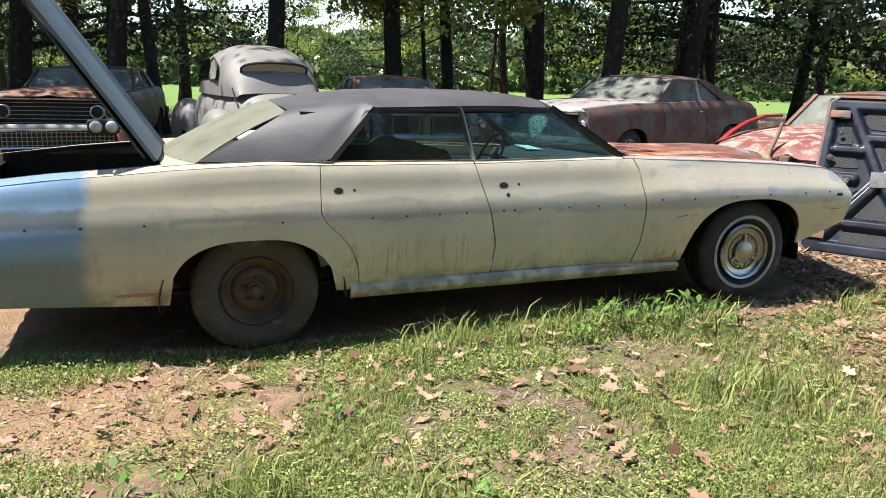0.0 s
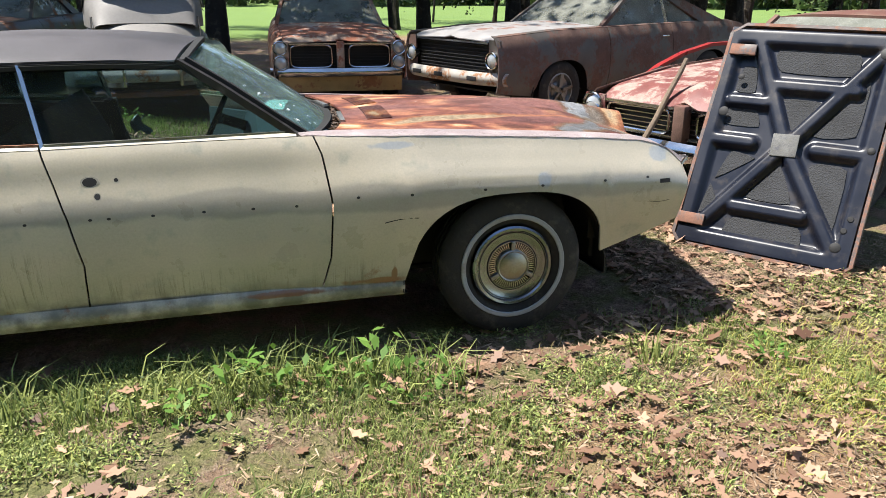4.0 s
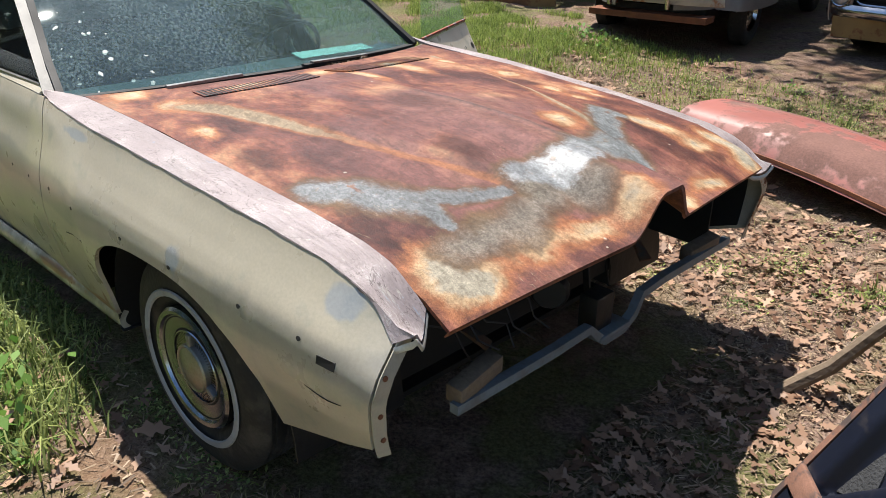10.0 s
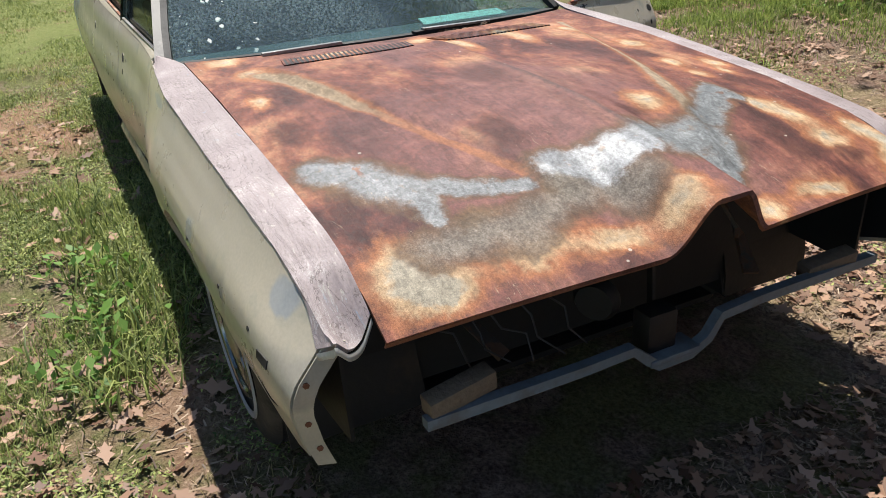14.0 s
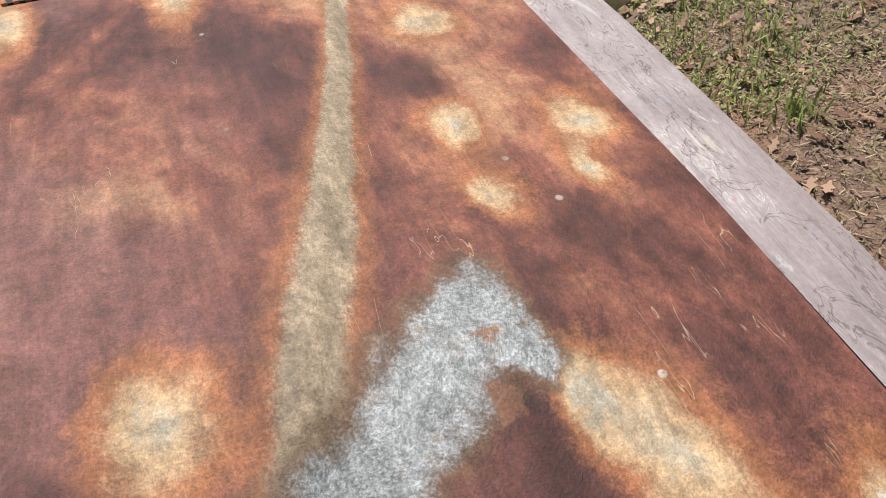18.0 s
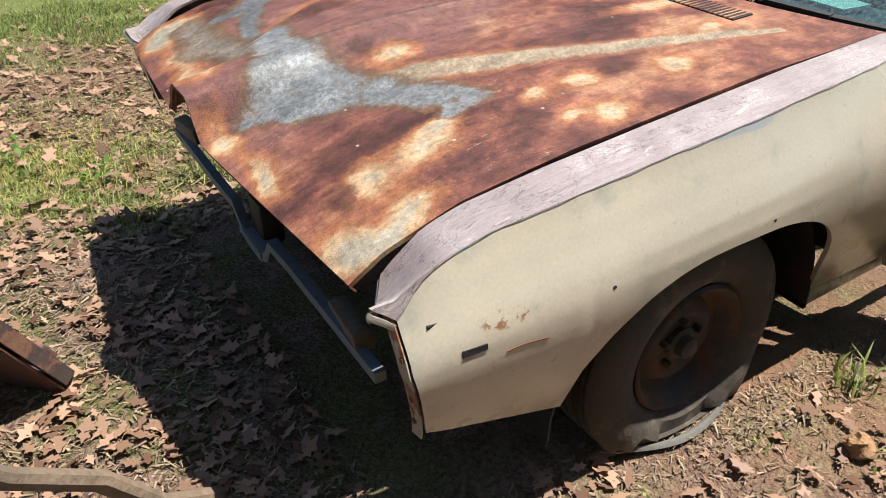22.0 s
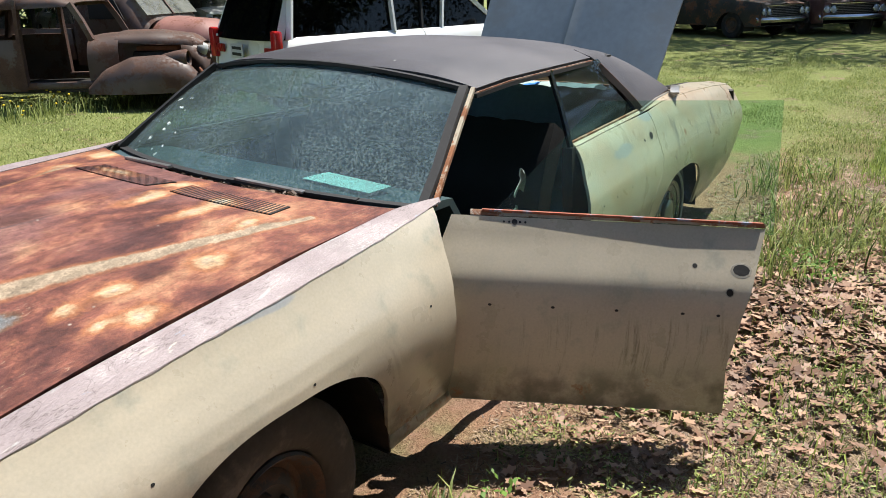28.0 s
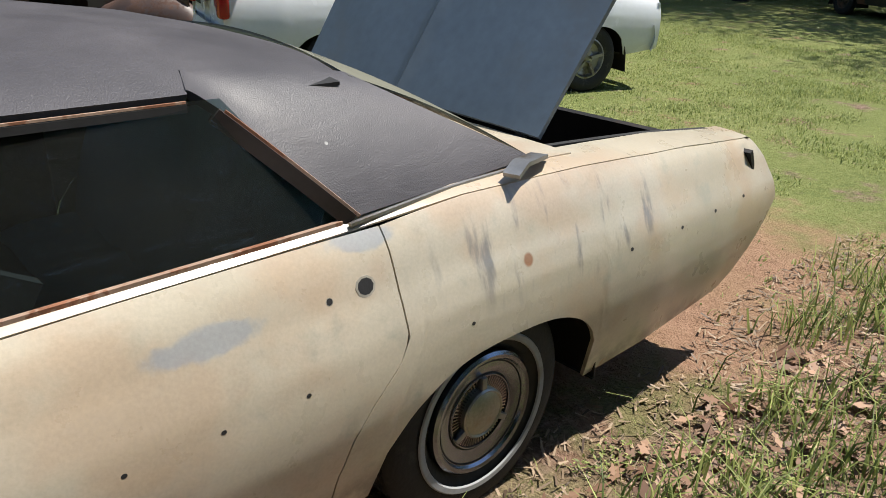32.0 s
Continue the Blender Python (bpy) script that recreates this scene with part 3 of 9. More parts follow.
def lawn():
    """Ground: red-brown soil and litter round the cars, thin grass, lawn further off."""
    k = Mat("soil_and_grass")
    x, y, z = k.xyz()
    n1, n2, n3, n4 = k.noise(0.5, 6, 0.6), k.noise(2.2, 6, 0.65), k.noise(14, 5, 0.7), k.noise(70, 4, 0.7)
    soil = k.ramp(k.math("ADD", k.math("MULTIPLY", n3, 0.45), k.math("MULTIPLY", n4, 0.55)), (0.38, (0.085, 0.053, 0.040)), (0.5, (0.215, 0.143, 0.110)), (0.62, (0.38, 0.270, 0.215)))
    soil = k.mix(k.band(n1, 0.45, 0.65), soil, k.mix(n4, (0.20, 0.105, 0.065), (0.36, 0.215, 0.14)))
    straw = k.ramp(n4, (0.3, (0.10, 0.07, 0.04)), (0.6, (0.33, 0.25, 0.15)))
    soil = k.mix(k.band(n2, 0.48, 0.62), soil, straw)
    grass = k.ramp(k.math("ADD", k.math("MULTIPLY", n4, 0.6), k.math("MULTIPLY", n2, 0.4)), (0.32, (0.035, 0.05, 0.014)), (0.52, (0.09, 0.115, 0.03)), (0.7, (0.20, 0.21, 0.075)))
    far = k.ramp(k.math("ADD", k.math("MULTIPLY", n3, 0.5), k.math("MULTIPLY", n1, 0.5)), (0.3, (0.12, 0.155, 0.045)), (0.5, (0.205, 0.235, 0.075)), (0.7, (0.31, 0.31, 0.13)))
    far = k.mult(far, k.ramp(n4, (0.3, 0.62), (0.65, 1.05)))
    # where the lawn is whole: away from the parked cars, on the open side
    open_side = k.most(k.band(k.math("ADD", y, n1), 3.2, 1.6), k.band(k.math("ADD", x, n1), -1.1, -2.6))
    open_side = k.math("MULTIPLY", open_side, k.band(k.math("ADD", y, k.math("MULTIPLY", n2, 2.0)), 8.5, 6.6))
    field = k.band(y, 24.0, 27.0)
    near = k.math("MULTIPLY", k.band(y, 4.4, 3.9), 0.15)
    cover = k.math("ADD", k.math("MULTIPLY", k.math("MULTIPLY", k.band(n2, 0.40, 0.58), 0.6), k.mix(k.math("MULTIPLY", k.band(y, 5.6, 6.2), k.band(x, -0.6, 0.8)), (1.0, 1.0, 1.0), (0.12, 0.12, 0.12))), near)
    col = k.mix(cover, soil, grass)
    dry = k.blob(x, y, 4.3, 2.3, 2.0, 1.2, n2, 0.9)
    col = k.mix(k.math("MULTIPLY", dry, 0.75), col, k.mix(n4, (0.20, 0.115, 0.065), (0.36, 0.235, 0.145)))
    lush = k.math("SUBTRACT", k.math("MULTIPLY", open_side, k.band(n2, 0.30, 0.46)), k.math("MULTIPLY", dry, 0.7))
    col = k.mix(lush, col, far)
    # bare red soil behind the tail
    bare = k.most(k.blob(x, y, -1.6, 5.6, 1.3, 1.0, n2, 0.9), k.blob(x, y, -0.6, 3.4, 0.9, 0.55, n2, 0.9))
    col = k.mix(k.math("MULTIPLY", bare, 0.85), col, k.mix(n3, (0.25, 0.14, 0.085), (0.42, 0.26, 0.17)))
    col = k.mix(field, col, k.mix(n1, (0.10, 0.17, 0.045), (0.17, 0.24, 0.065)))
    return k.done(col, 0.95, 0.0, k.math("ADD", n3, k.math("MULTIPLY", n4, 0.6)), 0.035, 0.2)


def leafy(name, dark, light, trans=0.3):
    """Leaves: colour varies leaf by leaf, and light shines through."""
    k = Mat(name)
    col = k.mix(k.island(), dark, light)
    k.put(k.bsdf.inputs["Base Color"], col)
    k.put(k.bsdf.inputs["Roughness"], 0.55)
    k.put(k.bsdf.inputs["Specular IOR Level"], 0.3)
    tr = k.node("ShaderNodeBsdfTranslucent", (0, col))
    m = k.node("ShaderNodeMixShader", (0, trans), (1, k.bsdf.outputs[0]), (2, tr.outputs[0]))
    k.t.links.new(m.outputs[0], k.t.nodes["Material Output"].inputs[0])
    return k.m


CREAM, HOOD, LILAC, VINYL, LAWN = cream_paint(), hood_rust(), lilac_paint(), vinyl(), lawn()
# Near black: shade of the open nose and cabin is partly in these colours.
BLACK = plain("deep_black", (0.012, 0.012, 0.013), 0.7, 0, 0.4, 8, 0.001)
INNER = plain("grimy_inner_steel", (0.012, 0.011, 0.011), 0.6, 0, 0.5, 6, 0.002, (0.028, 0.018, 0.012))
RUBBER = plain("weathered_rubber", (0.022, 0.021, 0.021), 0.75, 0, 0.4, 10, 0.002, (0.05, 0.043, 0.036))
DUSTRUBBER = plain("dusty_brown_rubber", (0.085, 0.070, 0.056), 0.85, 0, 0.45, 7, 0.003, (0.14, 0.112, 0.085))
WHITEWALL = plain("whitewall", (0.36, 0.37, 0.38), 0.6, 0, 0.25, 9, 0, (0.22, 0.21, 0.19))
CHROME = plain("pitted_chrome", (0.60, 0.60, 0.60), 0.16, 1.0, 0.3, 12)
BRASSY = plain("yellowed_hubcap_chrome", (0.33, 0.365, 0.42), 0.20, 1.0, 0.4, 11)
DULL = plain("dull_aluminium", (0.36, 0.36, 0.36), 0.4, 0.8, 0.3, 9, 0, (0.16, 0.13, 0.10))
RUST = rusty("deep_rust", (0.16, 0.10, 0.07), amount=0.9, scale=5)
RUSTEDGE = rusty("rusty_window_trim", (0.38, 0.26, 0.19), (0.20, 0.085, 0.045), 0.5, 7)
DRUM = rusty("rusty_wheel_steel", (0.055, 0.042, 0.033), (0.095, 0.054, 0.034), 0.5, 7, 0.85)
FLANGE = rusty("cream_flange_with_rust", (0.42, 0.37, 0.28), (0.22, 0.09, 0.04), 0.45, 9)
MOULD = leafy("mould_bits", (0.025, 0.017, 0.012), (0.13, 0.08, 0.05), 0.05)
TWIG = leafy("litter_bits", (0.07, 0.045, 0.03), (0.40, 0.29, 0.19), 0.05)
BELTCREAM = rusty("chipped_cream_belt", (0.40, 0.365, 0.30), (0.22, 0.105, 0.06), 0.42, 9)
BELTRUST = rusty("red_rust_on_blue_sill", (0.20, 0.25, 0.34), (0.24, 0.075, 0.045), 0.62, 8)
GLASS = glassy("dusty_green_glass", (0.52, 0.62, 0.64), 0.012, shine=0.012, ior=1.3)
CLEAR = glassy("clear_door_glass", (0.80, 0.935, 0.865), 0.035, (0.50, 0.56, 0.50), shine=0.008, ior=1.25)
WSHIELD = dirty_windshield()
REARPANE = glassy("dust_caked_rear_glass", (0.62, 0.64, 0.56), 0.85, (0.15, 0.15, 0.12))
TEAL = plain("teal_vinyl", (0.045, 0.085, 0.095), 0.45, 0, 0.3, 6)
PALETEAL = plain("pale_teal_vinyl", (0.44, 0.58, 0.58), 0.45, 0, 0.25, 6)
LINER = plain("peeling_teal_vinyl", (0.34, 0.43, 0.42), 0.5, 0, 0.25, 6)
MINT = plain("mint_paper", (0.38, 0.72, 0.66), 0.8, 0, 0.15, 9)
WOOD = plain("grey_weathered_wood", (0.26, 0.19, 0.13), 0.85, 0, 0.5, 9, 0.004, (0.12, 0.09, 0.06))
BARK = plain("dark_bark", (0.05, 0.04, 0.032), 0.95, 0, 0.6, 12, 0.03, (0.09, 0.075, 0.055))
GRASS = leafy("grass_blades", (0.045, 0.080, 0.018), (0.40, 0.45, 0.15), 0.35)
LUSH = leafy("fresh_grass_blades", (0.07, 0.12, 0.022), (0.38, 0.46, 0.12), 0.45)
LAWNBLADE = leafy("lawn_blades", (0.14, 0.195, 0.05), (0.40, 0.43, 0.16), 0.4)
YELLOWBLADE = leafy("yellow_grass", (0.36, 0.36, 0.08), (0.56, 0.54, 0.17), 0.4)
DRYGRASS = leafy("dry_grass", (0.26, 0.22, 0.09), (0.42, 0.36, 0.16), 0.25)
DEADLEAF = leafy("dead_oak_leaves", (0.11, 0.055, 0.034), (0.45, 0.285, 0.19), 0.12)
GREENLEAF = leafy("tree_leaves", (0.03, 0.06, 0.012), (0.115, 0.17, 0.036), 0.4)
BRIGHTLEAF = leafy("young_bright_leaves", (0.13, 0.17, 0.03), (0.34, 0.37, 0.09), 0.45)
FARLEAF = leafy("far_leaves", (0.055, 0.095, 0.035), (0.17, 0.225, 0.075), 0.35)
PINELEAF = leafy("pine_needles", (0.018, 0.034, 0.013), (0.05, 0.075, 0.028), 0.2)


# ---- mesh helpers ----
class Shape:
    """Gathers faces of ONE part."""

    def __init__(self):
        self.v, self.f = [], []

    def add(self, verts, faces, m=None):
        n = len(self.v)
        self.v += [tuple(m @ Vector(p)) for p in verts] if m else [tuple(p) for p in verts]
        self.f += [tuple(i + n for i in f) for f in faces]
        return self

    def sheet(self, fn, nu, nv, thick=0.0):
        """A surface fn(u, v) with u, v in 0..1, given thickness to its back."""
        p = np.array([[fn(i / nu, j / nv) for j in range(nv + 1)] for i in range(nu + 1)], float)
        w = nv + 1
        faces = [(i * w + j, (i + 1) * w + j, (i + 1) * w + j + 1, i * w + j + 1) for i in range(nu) for j in range(nv)]
        if not thick:
            return self.add(p.reshape(-1, 3), faces)
        nrm = np.cross(np.gradient(p, axis=0), np.gradient(p, axis=1))
        nrm /= np.maximum(np.linalg.norm(nrm, axis=2, keepdims=True), 1e-9)
        back = p - nrm * thick
        n = (nu + 1) * w
        rim = [i * w for i in range(nu + 1)] + [nu * w + j for j in range(1, w)] + [i * w + nv for i in range(nu - 1, -1, -1)] + [j for j in range(nv - 1, 0, -1)]
        faces += [tuple(k + n for k in reversed(f)) for f in faces]
        faces += [(a, a + n, b + n, b) for a, b in zip(rim, rim[1:] + rim[:1])]
        return self.add(np.concatenate([p.reshape(-1, 3), back.reshape(-1, 3)]), faces)

    def box(self, c, s, m=None, bevel=0.0):
        """A box about c with sides s; bevelled corners when asked."""
        b = bmesh.new()
        bmesh.ops.create_cube(b, size=1)
        for q in b.verts:
            q.co = Vector((q.co.x * s[0], q.co.y * s[1], q.co.z * s[2]))
        if bevel:
            bmesh.ops.bevel(b, geom=b.edges[:], offset=bevel, segments=2, affect="EDGES", profile=0.5)
        b.verts.ensure_lookup_table()
        mm = Matrix.Translation(c) @ (m or Matrix())
        self.add([mm @ q.co for q in b.verts], [tuple(q.index for q in f.verts) for f in b.faces])
        b.free()
        return self

    def lathe(self, prof, m=None, n=28, arc=(0.0, 1.0)):
        """Spins (radius, along) pairs round the local y axis."""
        k = len(prof)
        full = arc == (0.0, 1.0)
        steps = n if full else n + 1
        vs = []
        for i in range(steps):
            a = 2 * math.pi * (arc[0] + (arc[1] - arc[0]) * i / n)
            vs += [(r * math.cos(a), y, r * math.sin(a)) for r, y in prof]
        fs = [(i * k + j, i * k + j + 1, (i + 1) % steps * k + j + 1, (i + 1) % steps * k + j) for i in range(n) for j in range(k - 1)]
        return self.add(vs, fs, m)

    def tube(self, pts, r, n=8, r1=None):
        """A round bar through points, tapering to r1, capped."""
        pts = [Vector(p) for p in pts]
        rs = [r + ((r if r1 is None else r1) - r) * i / (len(pts) - 1) for i in range(len(pts))]
        vs, fs = [], []
        for i, p in enumerate(pts):
            d = (pts[min(i + 1, len(pts) - 1)] - pts[max(i - 1, 0)]).normalized()
            a = d.cross(Vector((0, 0, 1)) if abs(d.z) < 0.9 else Vector((1, 0, 0))).normalized()
            b = d.cross(a)
            vs += [p + (a * math.cos(q) + b * math.sin(q)) * rs[i] for q in (2 * math.pi * j / n for j in range(n))]
        for i in range(len(pts) - 1):
            fs += [(i * n + j, i * n + (j + 1) % n, (i + 1) * n + (j + 1) % n, (i + 1) * n + j) for j in range(n)]
        fs += [tuple(range(n)), tuple((len(pts) - 1) * n + j for j in reversed(range(n)))]
        return self.add(vs, fs)

    def ribbon(self, pts, w, h):
        """A flat bar of width w (along y where it can) and height h swept through points."""
        pts = [Vector(p) for p in pts]
        vs, fs = [], []
        for i, p in enumerate(pts):
            d = (pts[min(i + 1, len(pts) - 1)] - pts[max(i - 1, 0)]).normalized()
            a = d.cross(Vector((0, 0, 1)) if abs(d.z) < 0.95 else Vector((0, 1, 0))).normalized()
            b = a.cross(d)
            vs += [p + a * (w / 2 * s) + b * (h / 2 * t) for s, t in ((-1, -1), (1, -1), (1, 1), (-1, 1))]
        for i in range(len(pts) - 1):
            fs += [(i * 4 + j, i * 4 + (j + 1) % 4, i * 4 + 4 + (j + 1) % 4, i * 4 + 4 + j) for j in range(4)]
        fs += [(3, 2, 1, 0), tuple(len(pts) * 4 - 4 + j for j in range(4))]
        return self.add(vs, fs)

    def plate(self, ring, d):
        """A flat polygon with thickness along the vector d."""
        n, d = len(ring), Vector(d)
        vs = [Vector(p) for p in ring] + [Vector(p) + d for p in ring]
        return self.add(vs, [tuple(range(n)), tuple(reversed(range(n, 2 * n)))] + [(i, i + n, (i + 1) % n + n, (i + 1) % n) for i in range(n)])

    def ball(self, c, r, nu=14, nv=8):
        """An ellipsoid, radii r."""
        return self.sheet(lambda u, v: (c[0] + r[0] * math.cos(2 * math.pi * u) * math.sin(math.pi * v), c[1] + r[1] * math.sin(2 * math.pi * u) * math.sin(math.pi * v), c[2] + r[2] * math.cos(math.pi * v)), nu, nv)

    def mesh(self, name, sharp=38, warp=None):
        me = bpy.data.meshes.new(name)
        me.from_pydata([warp(p) for p in self.v] if warp else self.v, [], self.f)
        me.polygons.foreach_set("use_smooth", [True] * len(me.polygons))
        me.set_sharp_from_angle(angle=radians(sharp))
        return me


def thing(name, label, category, m=None, group="", kind=""):
    """An Empty at a thing's base that carries its parts."""
    ob = new(name)
    ob.matrix_world = m or Matrix()
    ob.empty_display_size = 0.1
    return tagged(ob, label, category, group, kind)


def part(name, shape, mat, parent, label="", warp=None, sharp=38, world=None):
    """Links a shape as one mesh under its thing or part. world: the thing's pose, where the shape is given in world space."""
    me = shape if isinstance(shape, bpy.types.Mesh) else shape.mesh(name, sharp, warp)
    if mat and not me.materials:
        me.materials.append(mat)
    ob = new(name, me)
    ob.parent = parent
    if world is not None and parent.parent is None:
        ob.matrix_parent_inverse = world.inverted()
    return tagged(ob, label)


def single(name, shape, mat, label, category, group="", kind="", m=None, sharp=38):
    """A thing of one mesh."""
    me = shape.mesh(name, sharp)
    me.materials.append(mat)
    ob = new(name, me)
    if m:
        ob.matrix_world = m
    return tagged(ob, label, category, group, kind)


def bulk(name, verts, faces, mat, label, category):
    """Many small pieces that nobody could count, as one mesh from arrays (equal face sizes)."""
    me = bpy.data.meshes.new(name)
    verts, faces = np.asarray(verts, np.float32), np.asarray(faces, np.int32)
    me.vertices.add(len(verts))
    me.vertices.foreach_set("co", verts.ravel())
    k = faces.shape[1]
    me.loops.add(faces.size)
    me.loops.foreach_set("vertex_index", faces.ravel())
    me.polygons.add(len(faces))
    me.polygons.foreach_set("loop_start", np.arange(0, faces.size, k, dtype=np.int32))
    me.update(calc_edges=True)
    me.materials.append(mat)
    return tagged(new(name, me), label, category, kind="stuff")


def smooth(x, a, b):
    t = np.clip((x - a) / (b - a), 0, 1)
    return t * t * (3 - 2 * t)


def ip(x, *pairs):
    """Linear interpolation through (x, value) pairs."""
    return float(np.interp(x, [p[0] for p in pairs], [p[1] for p in pairs]))


def gz(x, y):
    """Height of the ground."""
    x, y = np.asarray(x, float), np.asarray(y, float)
    near = np.exp(-((x - 2) ** 2 + (y - 5) ** 2) / 200)
    z = 0.012 * np.sin(2.3 * x + 0.7 * y) * np.sin(1.9 * y - 0.4 * x) + 0.006 * np.sin(7 * x + 3 * y) * np.sin(6 * y - 2 * x)
    z = z * (0.4 + near) - 0.055 * np.exp(-((x - 0.3) ** 2 + (y - 4.1) ** 2) / 0.9)
    z = z + 0.11 * smooth(y, 6.2, 6.75) * smooth(x, 2.0, 0.9) * smooth(x, -3.5, -1.8)
    z = z + 0.08 * smooth(x, 4.35, 5.0) * smooth(y, 3.2, 4.4) + 0.06 * smooth(y, 8.5, 10.5)
    return z


# ---- ground ----
def build_ground():
    """One sheet: fine near the cars, coarser out to the horizon."""
    def axis(a, b, step):
        near = np.arange(a, b, step)
        out, d = [], step
        lo, hi = [], []
        x = a
        while x > -1500:
            d *= 1.35
            x -= d
            lo.append(x)
        x, d = b, step
        while x < 1500:
            hi.append(x)
            d *= 1.35
            x += d
        return np.array(lo[::-1] + list(near) + hi)
    xs, ys = axis(-3, 8, 0.07), axis(-0.5, 13, 0.07)
    gx, gy = np.meshgrid(xs, ys, indexing="ij")
    z = gz(gx, gy)
    rng = np.random.default_rng(3)
    inner = (gx > -3) & (gx < 8) & (gy > -0.5) & (gy < 13)
    z = z + inner * rng.normal(0, 0.006, z.shape)
    v = np.stack([gx, gy, z], -1).reshape(-1, 3)
    n, w = len(xs), len(ys)
    i, j = np.meshgrid(np.arange(n - 1), np.arange(w - 1), indexing="ij")
    a = (i * w + j).ravel()
    ob = bulk("ground", v, np.stack([a, a + w, a + w + 1, a + 1], 1), LAWN, "red-brown soil with thin grass and leaf litter", "ground")
    ob["kind"] = "structure"
    me = ob.data
    me.polygons.foreach_set("use_smooth", [True] * len(me.polygons))


build_ground()


# ---- the big cream sedan ----
YC = 5.12
CAR = pose(1.7, YC, 0)


def twist(p):
    """The body leans over its flat front tyre."""
    x, y, z = p
    y += 0.05 * float(smooth(x, 2.6, 1.7)) * float(smooth(y - YC, 0.5, 0.84)) * float(smooth(z, 1.32, 1.0))
    return (x, y, z - 0.035 * (y - YC) / 0.85 * float(np.clip((x - 0.4) / 3.2, -0.2, 1.3)))


def crest(x):
    """Height of the shoulder line along the car."""
    return ip(x, (-1.12, 0.885), (-0.6, 0.94), (0.0, 0.98), (0.5, 0.998), (0.9, 0.985), (1.7, 0.972), (2.75, 0.978), (3.3, 0.958), (3.8, 0.925), (4.1, 0.902), (4.3, 0.880), (4.40, 0.855), (4.47, 0.823), (4.53, 0.785))


def tumble(z, c, *pairs):
    """A side's section: share of its width at a height, with the shoulder at c."""
    return ip(z if z < 0.6 else 0.6 + (z - 0.6) * 0.375 / max(c - 0.6, 0.05), *pairs)


def door_halfwidth(x, z, side=1):
    """The open door, which has kept its own straighter section."""
    p = tumble(z, crest(x), (0.2, 0.955), (0.28, 0.972), (0.36, 0.985), (0.45, 0.996), (0.55, 1.003), (0.62, 1.004), (0.68, 1.003), (0.74, 0.998), (0.79, 0.985), (0.83, 0.962), (0.87, 0.938), (0.905, 0.918), (0.935, 0.903), (0.96, 0.891), (0.978, 0.880))
    return p * ip(x, (1.0, 0.985), (2.0, 0.98), (2.8, 0.995))


def halfwidth(x, z, side=-1):
    """Half the body's width: a coke-bottle waist between swelling fenders."""
    c = crest(x)
    rear = tumble(z, c, (0.2, 0.920), (0.28, 0.945), (0.36, 0.968), (0.45, 0.990), (0.55, 1.003), (0.62, 1.004), (0.68, 1.000), (0.74, 0.990), (0.79, 0.972), (0.83, 0.957), (0.87, 0.946), (0.905, 0.938), (0.935, 0.928), (0.96, 0.918), (0.978, 0.905))
    if side > 0:
        rear -= ip(z - c, (-0.17, 0.0), (-0.10, 0.006), (-0.05, 0.014), (0.0, 0.028))
    front = tumble(z, c, (0.2, 0.900), (0.28, 0.915), (0.366, 0.932), (0.455, 0.957), (0.545, 0.983), (0.62, 0.997), (0.68, 1.000), (0.74, 0.997), (0.79, 0.985), (0.83, 0.968), (0.87, 0.948), (0.905, 0.932), (0.935, 0.918), (0.96, 0.908), (0.978, 0.902))
    k = float(smooth(x, 2.6, 3.3))
    if side < 0:
        w = ip(x, (-1.2, 0.935), (-0.8, 0.958), (0.2, 0.978), (1.0, 0.988), (1.4, 0.982), (1.8, 0.970), (2.3, 0.970), (2.65, 0.985), (2.95, 1.020), (3.2, 1.044), (3.77, 1.042), (4.1, 1.034), (4.4, 1.024), (4.53, 1.008))
    else:
        w = ip(x, (-1.2, 0.935), (-0.8, 0.975), (-0.36, 1.005), (0.2, 1.002), (0.8, 1.008), (1.4, 1.008), (1.78, 1.012), (2.3, 1.012), (2.8, 1.018), (3.2, 1.034), (3.6, 1.040), (4.1, 1.028), (4.44, 1.006), (4.53, 0.992))
    return (rear + (front - rear) * k) * w


def arch(x, cx, half, base, top):
    d = abs(x - cx) / half
    return base if d >= 1 else base + (top - base) * (1 - d ** 2.8) ** (1 / 2.3)


def fender_low(x):
    if x > 4.11:
        return ip(x, (4.11, 0.355), (4.5, 0.50))
    return arch(x, 3.645, 0.475, 0.30, 0.695)


def quarter_low(x):
    if x < -0.045:
        return ip(x, (-1.2, 0.52), (-1.0, 0.36), (-0.85, 0.31), (-0.045, 0.262))
    return arch(x, 0.40, 0.45, 0.275, 0.605)


def split_front(z):
    return ip(z, (0.28, 2.775), (0.45, 2.82), (0.7, 2.835), (0.9, 2.805), (1.0, 2.765))


def split_mid(z):
    return ip(z, (0.3, 1.80), (0.5, 1.812), (0.7, 1.775), (0.97, 1.695))


def split_rear(z):
    return ip(z, (0.3, 0.985), (0.42, 0.972), (0.52, 0.935), (0.6, 0.875), (0.67, 0.80), (0.73, 0.765), (1.02, 0.775))


